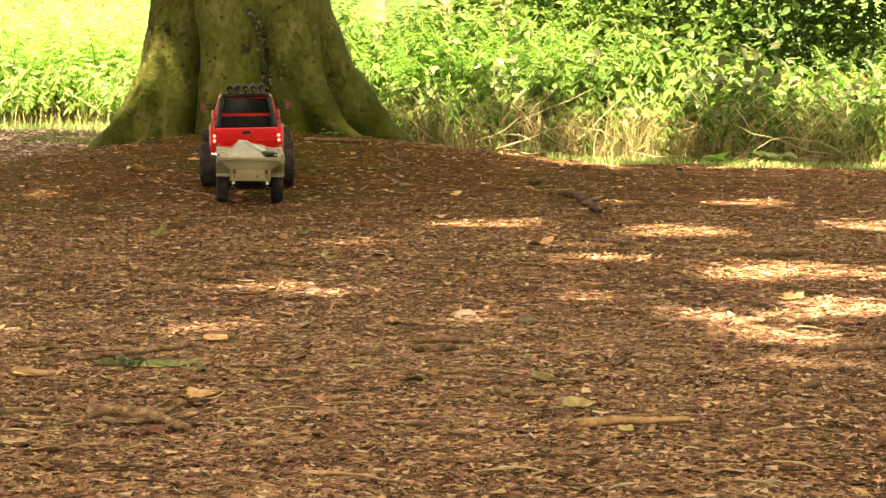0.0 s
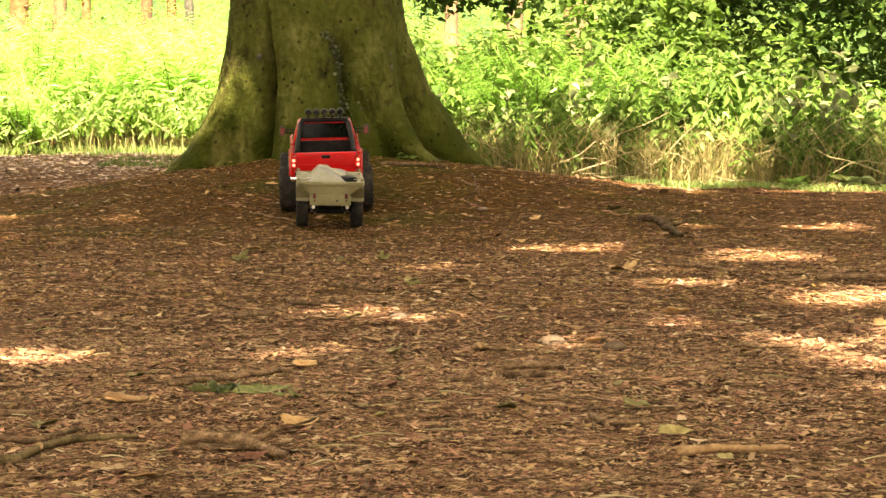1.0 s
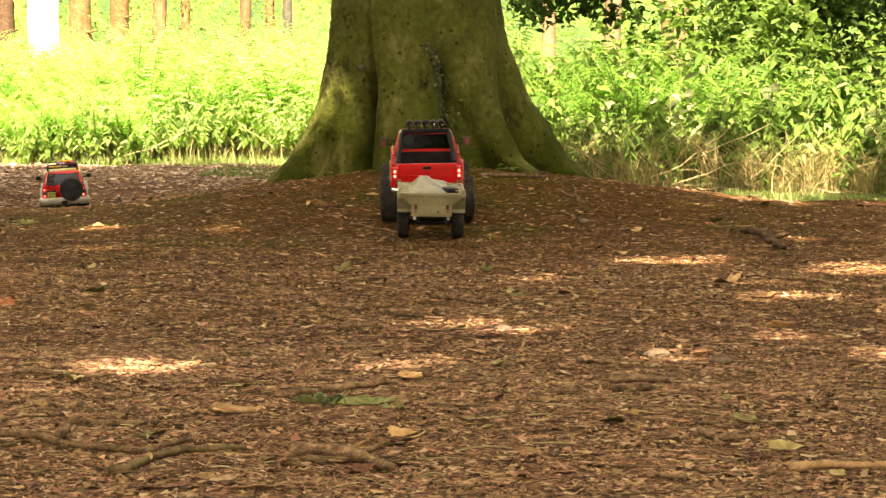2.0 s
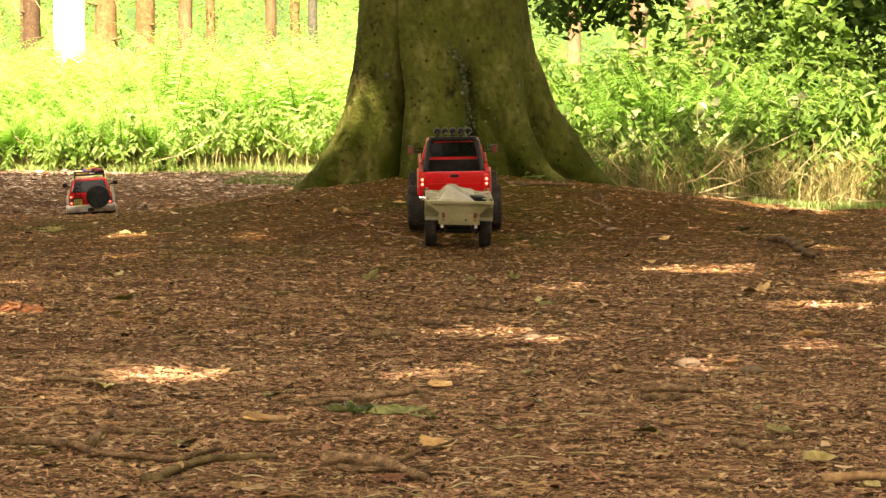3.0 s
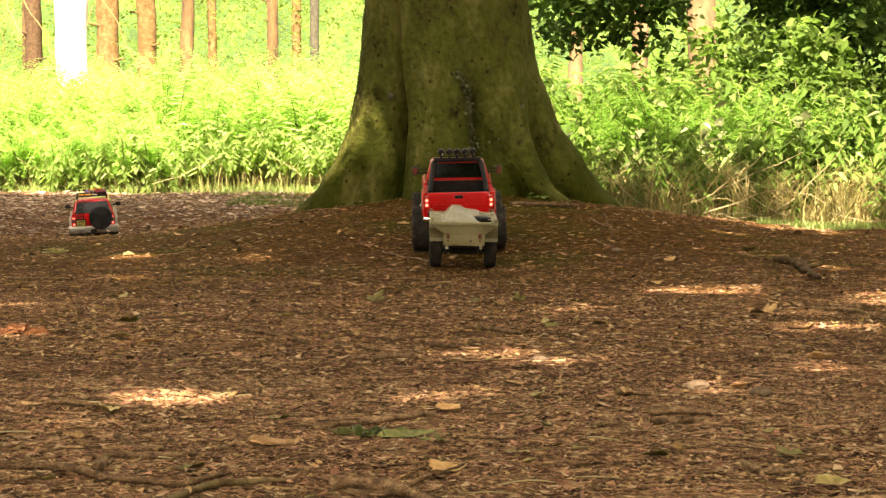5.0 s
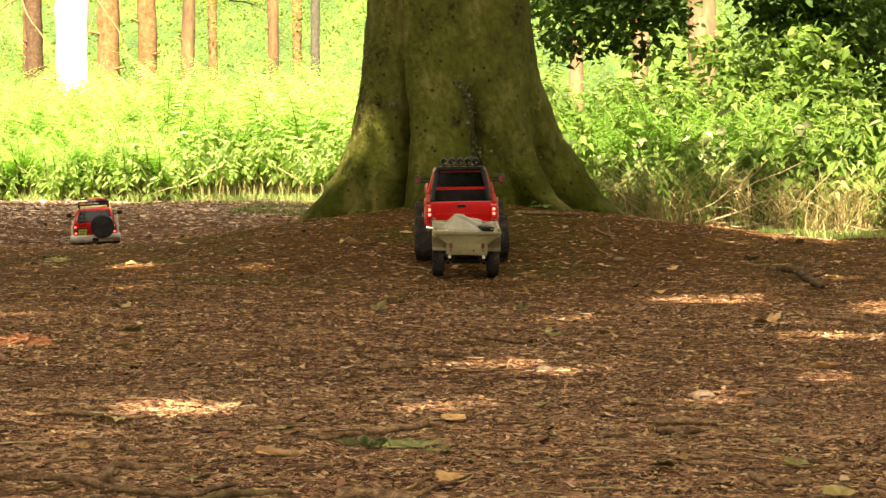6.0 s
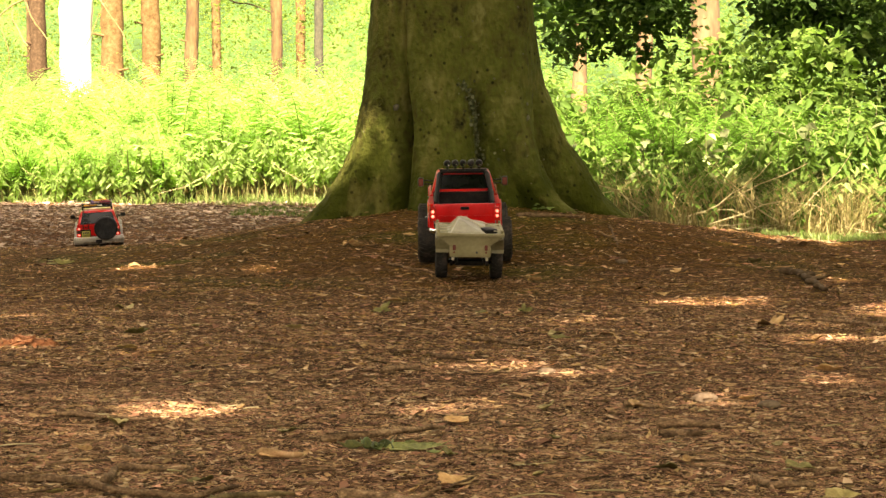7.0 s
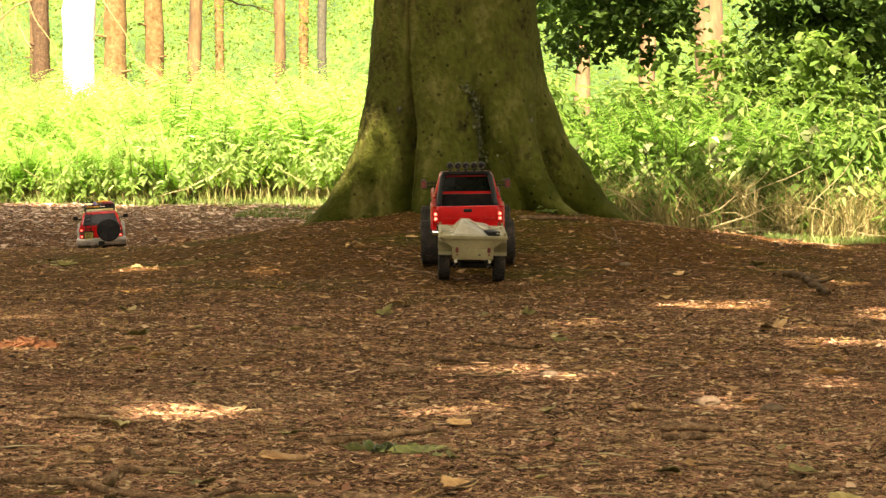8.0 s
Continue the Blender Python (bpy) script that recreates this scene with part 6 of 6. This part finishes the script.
    stick = make_stick(pts, r, GREENWOOD if "forked" in label else PEELED if "peeled" in label or "thin pale" in label else None, label, rough=0.4 if "rough" in label else 0.22, stub=1 if "rough" in label else (-1 if "crooked" in label else 0))
    if "forked" in label:
        bm = bmesh.new()
        z = height(-0.2654, 2.18) + 0.0100
        tube(bm, [(-0.2654, 2.185, z - 0.002), (-0.2658, 2.1705, z + 0.001)], [0.0050, 0.0046], 14)
        part("side_stub", bm, GREENWOOD, stick)
        for name, x, y, w in (("cut_end", -0.26582, 2.1708, 0.0043), ("broken_end", -0.3016, 2.1275, 0.0036)):
            bm = bmesh.new()
            tube(bm, [(x, y, z + 0.001), (x - 0.0004, y - 0.0022, z + 0.0014)], [w, w * 0.94], 14)
            part(name, bm, PEELED, stick, "pale bare wood where a branch was cut")
make_stick(((0.862, 5.517), (0.885, 5.351), (0.866, 5.13), (0.852, 4.96)), 0.0135, DARKWOOD, "dark brown bent branch on the mound's flank", 0.03, "fallen_branch", 0.12, -0.1, 1)
r = random.Random(31)
bm = bmesh.new()
for k in range(46):
    x, y = -0.765 + r.gauss(0, 0.030), 3.86 + r.gauss(0, 0.018)
    m = pose(x, y, height(x, y) + 0.003 + 0.012 * r.random() * max(0, 1 - abs(x + 0.765) / 0.05), r.uniform(-25, 25), r.uniform(-25, 25), r.uniform(-60, 60))
    made = bmesh.ops.create_cube(bm, size=1.0, matrix=m @ Matrix.Diagonal((r.uniform(0.012, 0.036), r.uniform(0.004, 0.010), r.uniform(0.002, 0.007), 1)))["verts"]
    for v in made:
        v.co += Vector((r.uniform(-1, 1), r.uniform(-1, 1), r.uniform(-0.6, 0.6))) * 0.003
tagged(part("broken_wood", bm, FRESHWOOD, None), "crumbled orange-brown rotten wood on the floor", "wood")


def make_leaf(x, y, size, mat, label, yaw=0.0, lobes=0, curl=0.25, name="fallen_leaf", slim=0.55, tilt=None):
    """A curled, torn fallen leaf with a midrib; lobes cut its outline."""
    if y < 3.2 and label:
        x, y = x * 0.972, y * 0.972
    n, rings = 30, (1.0, 0.8, 0.55, 0.28)
    key = Vector((x * 13.7, y * 17.3, 0))
    rim = []
    for k in range(n):
        a = 2 * math.pi * k / n
        rr = 0.5 if not lobes else 0.34 + 0.22 * abs(math.cos(a * lobes / 2)) ** 0.6
        rr *= 1 + 0.42 * noise.noise(key + Vector((math.cos(a) * 1.4, math.sin(a) * 1.4, 3))) + 0.24 * noise.noise(key + Vector((math.cos(a) * 6, math.sin(a) * 6, 5)))
        px, py = math.cos(a) * rr, math.sin(a) * rr * (slim if not lobes else 0.8)
        if not lobes:
            py *= 1 - 0.55 * max(0, px * 2) ** 2 if slim > 0.45 else max(0.06, 1 - 0.95 * abs(px * 2) ** 1.3)
        rim.append((px * size, py * size))
    twist = 1.2 * noise.noise(key)
    v, f = [], []
    for s in rings:
        for px, py in rim:
            qx, qy = px * s, py * s
            fold = abs(qy) + 0.35 * qy * (1 + twist)
            z = curl * 1.1 * fold + curl * 0.8 * qx * qx / size * (1 if twist > -0.2 else -1) + twist * qx * qy / size * 1.2 + size * 0.06 * noise.noise(Vector((qx * 55, qy * 55, y * 9)))
            v.append((qx, qy, z))
    v.append((0, 0, 0))
    for ring in range(len(rings) - 1):
        for k in range(n):
            f.append((ring * n + k, ring * n + (k + 1) % n, (ring + 1) * n + (k + 1) % n, (ring + 1) * n + k))
    for k in range(n):
        f.append(((len(rings) - 1) * n + k, (len(rings) - 1) * n + (k + 1) % n, len(rings) * n))
    ob = new(name, mesh_from(name, v, f, mat, True))
    mod = ob.modifiers.new("thickness", "SOLIDIFY")
    mod.thickness = 0.0008
    lean = 9 * noise.noise(Vector((x * 31, y * 31, 1))) if tilt is None else tilt
    ob.matrix_basis = pose(x, y, height(x, y) + 0.004 + size * 0.02, lean + (5 if tilt is None else 0), -lean * 0.5 if tilt is None else 0, yaw)
    return tagged(ob, label, "leaf", group="fallen leaves")


r = random.Random(5)
for x, y, size, mat, label, lobes in (
        (-0.004, 2.372, 0.062, TANLEAF, "smooth tan curled dead leaf on the litter", 0),
        (-0.456, 2.879, 0.042, YLEAF, "pale yellow fallen leaf beside a stick", 5),
        (0.124, 2.747, 0.030, GLEAF, "small dark green fallen leaf standing on edge", 0),
        (-0.571, 3.757, 0.05, YLEAF, "yellow fallen leaf on the open floor", 0),
        (-0.508, 3.695, 0.045, TANLEAF, "orange-tan dead leaf on the open floor", 0),
        (0.24, 2.465, 0.045, GLEAF, "flat green fallen leaf in the litter", 5),
        (0.402, 2.510, 0.05, GLEAF, "green and brown fallen leaf, curled", 5),
        (0.406, 2.279, 0.048, YLEAF, "olive-yellow fallen leaf near a pale stick", 0),
        (-0.153, 2.09, 0.040, TANLEAF, "bright tan curled leaf on the litter", 0),
        (-0.305, 3.04, 0.025, TANLEAF, "small orange dead leaf on the litter", 0),
        (-0.434, 4.654, 0.06, TANLEAF, "pale tan leaf on the open floor", 0),
        (-0.709, 4.651, 0.07, YLEAF, "olive fallen leaf on the open floor", 5),
        (-0.293, 4.866, 0.04, TANLEAF, "pale upright leaf scrap on the open floor", 0),
        (-0.594, 4.018, 0.045, GLEAF, "green-brown fallen leaf, crumpled", 5),
        (0.189, 4.025, 0.05, YLEAF, "olive fallen leaf on the open floor", 0),
        (0.586, 3.373, 0.05, TANLEAF, "pale tan leaf in a sun patch", 0),
        (0.623, 4.202, 0.07, TANLEAF, "curled tan leaf at a sun patch", 5),
        (-1.077, 6.004, 0.06, GLEAF, "dull green leaf on the far floor", 5),
        (0.127, 3.05, 0.05, YLEAF, "olive-yellow flat leaf on the litter", 0),
        (0.258, 3.072, 0.045, TANLEAF, "dark red-brown leaf on the litter", 0),
        (0.29, 4.03, 0.05, TANLEAF, "tan leaf on the open floor", 0),
        (-0.115, 6.05, 0.06, TANLEAF, "pale leaf on the mound", 0),
        (0.072, 3.395, 0.04, YLEAF, "yellow leaf in a sun patch", 0),
        (0.56, 5.375, 0.06, TANLEAF, "tan leaf on the mound's flank", 0),
        (-0.251, 5.875, 0.06, TANLEAF, "pale dead leaf on the mound", 0),
        (0.882, 3.221, 0.055, TANLEAF, "bright tan leaf in a sun patch", 5),
        (0.836, 2.942, 0.05, TANLEAF, "orange-tan leaf in a sun patch", 0),
        (0.434, 2.131, 0.03, YLEAF, "small yellow leaf beside a pale stick", 0),
        (-0.225, 2.592, 0.05, TANLEAF, "flat tan leaf on the litter", 0)):
    make_leaf(x, y, size * 0.8, mat, label, r.uniform(-180, 180), lobes, r.uniform(0.15, 0.55))
PALE_LEAVES = ((-0.13, 4.71, 0.043), (0.67, 4.38, 0.045), (0.40, 3.51, 0.023), (0.0, 2.90, 0.044), (-0.16, 3.63, 0.029), (0.66, 3.90, 0.031), (-0.05, 2.35, 0.020), (0.20, 5.13, 0.034), (0.20, 3.50, 0.023), (-0.86, 5.84, 0.034), (-0.28, 5.94, 0.055), (0.09, 5.98, 0.050), (0.43, 3.17, 0.023), (-0.58, 5.30, 0.029), (-0.46, 2.65, 0.021), (0.27, 2.52, 0.023))
OLIVE_LEAVES = ((0.20, 3.97, 0.031), (0.06, 4.47, 0.027), (-0.29, 2.41, 0.025), (-0.01, 2.58, 0.020), (-0.22, 2.80, 0.029), (0.81, 5.75, 0.042), (-1.13, 6.10, 0.048), (0.15, 4.47, 0.027), (-0.15, 4.47, 0.041))
YELLOW_LEAVES = ((-0.31, 4.18, 0.030), (-0.44, 2.33, 0.021), (0.49, 3.97, 0.026), (0.72, 3.98, 0.027), (-0.50, 4.18, 0.020), (0.28, 4.48, 0.022), (0.09, 2.43, 0.020), (0.40, 2.68, 0.021))
for rows, mat, label, lobes in ((PALE_LEAVES, TANLEAF, "pale tan dead leaf curled on the litter", 0), (OLIVE_LEAVES, GLEAF, "olive-brown crumpled leaf on the litter", 5), (YELLOW_LEAVES, YLEAF, "small dull yellow leaf on the litter", 0)):
    for x, y, size in rows:
        make_leaf(x, y, size, mat, label, r.uniform(-180, 180), lobes, r.uniform(0.2, 0.6))
sprig = tagged(new("sycamore_sprig"), "broken sprig of large green leaves on the litter", "leaf sprig")
SX, SY = -0.084, 2.565
sprig.location = (SX, SY, height(SX, SY))
for dx, dy, yaw, s, slim, curl, tilt in ((-0.050, 0.010, 160, 0.052, 0.44, 0.7, 30), (-0.030, 0.000, 118, 0.070, 0.40, 0.9, 38), (-0.016, -0.012, 60, 0.046, 0.42, 1.0, 25), (-0.004, 0.008, 142, 0.066, 0.38, 0.8, 44), (0.006, 0.014, 100, 0.050, 0.36, 1.0, 50),
                                         (0.018, -0.004, -10, 0.080, 0.34, 0.7, 22), (0.044, -0.012, 6, 0.066, 0.30, 0.8, 14), (0.034, 0.016, 22, 0.056, 0.32, 0.9, 34), (0.058, 0.006, -6, 0.060, 0.26, 0.7, 20), (0.066, -0.040, 30, 0.026, 0.5, 0.5, 6)):
    lf = make_leaf(SX + dx * 0.85, SY + dy, s * 0.70, SPRIG if dx > 0.015 or yaw > 150 else DARKSPRIG, "", yaw, 0, curl, "leaf_blade", slim * 0.8, tilt)
    for key in ("label", "category", "group"):
        lf.pop(key, None)
    w = lf.matrix_basis.copy()
    lf.parent = sprig
    lf.matrix_basis = Matrix.Translation(-sprig.location) @ w
for x, y, s, label in ((0.355, 3.072, 0.014, "rounded tan stone on the litter"), (0.438, 3.009, 0.012, "small grey-brown stone on the litter"), (0.443, 5.579, 0.012, "pale pebble on the mound"), (0.145, 3.38, 0.012, "small brown stone in a sun patch")):
    bm = bmesh.new()
    bmesh.ops.create_icosphere(bm, subdivisions=3, radius=s)
    for v in bm.verts:
        v.co = Vector((v.co.x * 1.3, v.co.y, v.co.z * 0.62)) * (1 + 0.25 * noise.noise(v.co * 45 + Vector((x, y, 0)) * 9))
    st = part("stone", bm, STONE, None, smooth=True)
    st.location = (x, y, height(x, y) + s * 0.3)
    tagged(st, label, "stone", group="stones")

# ---- ivy creeping up a crease of the beech, plants at its foot ----
r = np.random.default_rng(51)
b, w = [], []
IVY_Z, IVY_TURN = (0.12, 0.20, 0.27, 0.36, 0.45, 0.50, 0.55), (-72, -73, -72, -71, -74, -78.5, -85)
for k in range(340):
    z = 0.12 + 0.43 * r.random() ** 0.9
    deg = float(np.interp(z, IVY_Z, IVY_TURN)) + r.normal(0, 1.9 + 3.0 * (r.random() < 0.3))
    p = trunk_point(z, deg, 0.004 + 0.006 * r.random())
    b.append(p)
    w.append((r.normal(0, 0.6), -0.6 + r.normal(0, 0.3), -0.5 + r.normal(0, 0.4)))
ln = 0.005 + 0.010 * r.random(len(b)) ** 1.5
ivy = new("ivy", mesh_np("ivy", *leaves_np(np.array(b), np.array(w), np.array([[0, -1.0, 0.3]]) + r.normal(0, 0.4, (len(b), 3)), ln, ln * 0.9, 0.1, 0.15), IVY))
tagged(ivy, "dark dusty ivy creeping up the beech bark", "ivy", kind="stuff")
pits = random.Random(88)
SPOTS = [(pits.uniform(-62, -18), pits.uniform(0.2, 0.95), pits.uniform(0.003, 0.006)) for k in range(26)] + [(pits.uniform(-150, -75), pits.uniform(0.3, 0.95), pits.uniform(0.003, 0.005)) for k in range(12)]
for deg, z, s in [(-40, 0.42, 0.022), (-38, 0.47, 0.008), (-35, 0.45, 0.007), (-33, 0.40, 0.008), (-44, 0.47, 0.006), (-30, 0.36, 0.009), (-50, 0.52, 0.006), (-110, 0.45, 0.006), (-98, 0.33, 0.010), (-134, 0.46, 0.012), (-22, 0.34, 0.012), (-27, 0.5, 0.006), (-60, 0.55, 0.006), (-140, 0.62, 0.006), (-85, 0.68, 0.008), (-150, 0.38, 0.006)] + SPOTS:
    bm = bmesh.new()
    bmesh.ops.create_icosphere(bm, subdivisions=2, radius=s)
    for v in bm.verts:
        v.co *= 1 + 0.3 * noise.noise(v.co * 160)
    kn = part("bark_knot", bm, MOSSWOOD, beech, "dark knot in the bark", True)
    p = Vector(trunk_point(z, deg, -s * 0.86))
    kn.location = p

# an old scar with a raised rim on the bark
sc = Vector(trunk_point(0.475, -141.5, 0.0))
face = (sc - Vector((TX, TY, 0.475))).normalized()
side = Vector((0, 0, 1)).cross(face)
bm = bmesh.new()
ring = [sc + side * 0.016 * math.cos(a) + Vector((0, 0, 0.012 * math.sin(a))) + face * (0.001 + 0.002 * noise.noise(Vector((a, 3, 1)))) for a in (2 * math.pi * k / 18 for k in range(19))]
tube(bm, ring, [0.0036 + 0.0016 * noise.noise(Vector((k * 0.9, 1, 4))) for k in range(19)], 7)
part("bark_scar", bm, BARK, beech, "old round scar in the bark", True)

# ---- dead stalks tangled at the foot of the nettles ----
r = random.Random(9)
for k in range(58):
    x = r.uniform(0.55, 2.6) if k < 52 else r.uniform(-2.3, -0.4)
    y = float(floor_edge(np.array(x))) + r.uniform(-0.06, 0.25)
    a, ln, up = r.uniform(-0.5, 0.5) + (math.pi if r.random() < 0.5 else 0), r.uniform(0.22, 0.6), r.uniform(0.0, 0.32)
    bm = bmesh.new()
    pts = []
    for q in range(8):
        u = q / 7
        px, py = x + math.cos(a) * ln * u, y + 0.5 * math.sin(a) * ln * u
        pts.append((px, py, height(px, py) + 0.008 + up * (u if k % 3 else math.sin(u * 2.6)) * (0.6 + 0.4 * u) + 0.006 * math.sin(q * 2.1 + k)))
    tube(bm, pts, [0.0027 * (1.1 - 0.6 * q / 7) for q in range(8)], 6)
    tagged(part("dead_stalk", bm, STRAW, None), "dry straw-coloured stalk leaning in the undergrowth", "stalk", group="dead stalks")

# ---- fine twigs strewn over the floor ----
r = random.Random(12)
bm = bmesh.new()
for k in range(800):
    y = 1.9 + 5.6 * r.random() ** 1.4
    x = y * r.uniform(-0.24, 0.31)
    if y > float(floor_edge(np.array(x))) - 0.1:
        continue
    a, ln = r.uniform(0, 6.28), r.uniform(0.015, 0.065)
    pts = [(x + math.cos(a) * ln * u + 0.08 * ln * math.sin(5 * u + k), y + math.sin(a) * ln * u, height(x + math.cos(a) * ln * u, y + math.sin(a) * ln * u) + 0.005 + 0.004 * (k % 3)) for u in (0, 0.33, 0.66, 1)]
    w = r.uniform(0.0007, 0.0020)
    tube(bm, pts, [w, w * 0.95, w * 0.8, w * 0.5], 5)
tagged(part("fine_twigs", bm, STICK, None), "thin brown twigs strewn over the forest floor", "twigs", kind="stuff")

# ---- pale straws and grass wisps on the near litter ----
r = random.Random(21)
bm = bmesh.new()
for k in range(70):
    y = 1.75 + 2.2 * r.random() ** 1.6
    x = y * r.uniform(-0.24, 0.3)
    a, ln, bow = r.uniform(-0.9, 0.9), r.uniform(0.012, 0.06), r.uniform(-0.12, 0.12)
    pts = []
    for u in (0, 0.25, 0.5, 0.75, 1):
        px, py = x + math.cos(a) * ln * u - math.sin(a) * bow * ln * u * u, y + math.sin(a) * ln * u + math.cos(a) * bow * ln * u * u
        pts.append((px, py, height(px, py) + 0.004 + 0.0015 * math.sin(u * 3) * (k % 3)))
    tube(bm, pts, [0.0006, 0.0008, 0.0008, 0.0007, 0.0004], 5)
tagged(part("straw_bits", bm, STRAW, None), "pale straws and grass wisps strewn on the litter", "straw", kind="stuff")

# ---- low broad-leaved plants at the edge of the floor ----
for x, y, s, mat, label, seed in ((1.70, 7.48, 0.055, FERN, "bright green low plant at the edge of the floor", 61), (1.89, 7.46, 0.075, PALEPLANT, "pale dusty-green broad-leaved plant at the edge of the floor", 62), (1.06, 7.62, 0.05, FERN, "small green seedling at the edge of the floor", 63), (0.125, 6.74, 0.024, IVY, "small dark leaves at the foot of the beech", 64), (0.285, 6.64, 0.018, DARKGRASS, "tiny green seedling beside a beech root", 65)):
    r = np.random.default_rng(seed)
    n = 16
    a = r.random(n) * 6.28
    b = np.tile([[0.0, 0.0, 0.012]], (n, 1)) + r.normal(0, 0.012, (n, 3)) * [1, 1, 0.3]
    ln = s * (0.7 + 0.6 * r.random(n))
    w = np.stack([np.cos(a), np.sin(a), 0.35 + 0.7 * r.random(n)], 1)
    plant = tagged(new("low_plant"), label, "plant", group="low plants")
    plant.location = (x, y, height(x, y))
    leaf = new("leaves", mesh_np("leaves", *leaves_np(b, w, np.tile([[0, 0, 1.0]], (n, 1)) + r.normal(0, 0.3, (n, 3)), ln, ln * 0.62, 0.45, 0.25), mat))
    leaf.parent = plant

# ---- broad pale leaves that stand out of the nettles ----
for x, y, z, s, mat, label, seed in ((1.05, 7.78, 0.25, 0.105, PALEPLANT, "pale dusty burdock leaves on a stalk in the nettles", 71), (0.93, 7.82, 0.35, 0.070, PALEPLANT, "pale grey-green leaf rosette high in the nettles", 72), (1.44, 7.74, 0.26, 0.080, GRASS, "bright narrow leaves on a stalk in the nettles", 73),
                                     (1.66, 7.70, 0.32, 0.085, PALEPLANT, "large pale leaf spreading from the nettles", 74), (0.70, 7.80, 0.30, 0.065, OLIVELEAF, "drooping olive leaves near the tree root", 75), (1.30, 7.80, 0.40, 0.060, OLIVELEAF, "grey-green leaf spray above the nettles", 76)):
    r = np.random.default_rng(seed)
    n = 9
    a = r.random(n) * 6.28
    b = np.stack([r.normal(0, 0.02, n), r.normal(0, 0.02, n), z * (0.55 + 0.45 * r.random(n))], 1)
    ln = 0.72 * s * (0.6 + 0.5 * r.random(n))
    w = np.stack([np.cos(a), -np.abs(np.sin(a)), -0.1 - 0.5 * r.random(n)], 1)
    plant = tagged(new("broad_leaved_plant"), label, "plant", group="broad-leaved plants")
    plant.location = (x, y, height(x, y))
    bm = bmesh.new()
    tube(bm, [(0.02, 0.03, -0.01), (0.008, 0.01, z * 0.5), (0, 0, z)], [0.004, 0.0032, 0.002], 7)
    part("stalk", bm, STEM, plant)
    leaf = new("leaves", mesh_np("leaves", *leaves_np(b, w, np.tile([[0, -0.5, 1.0]], (n, 1)) + r.normal(0, 0.3, (n, 3)), ln, ln * (0.3 if mat is GRASS else 0.55), 0.35, 0.25), mat))
    leaf.parent = plant
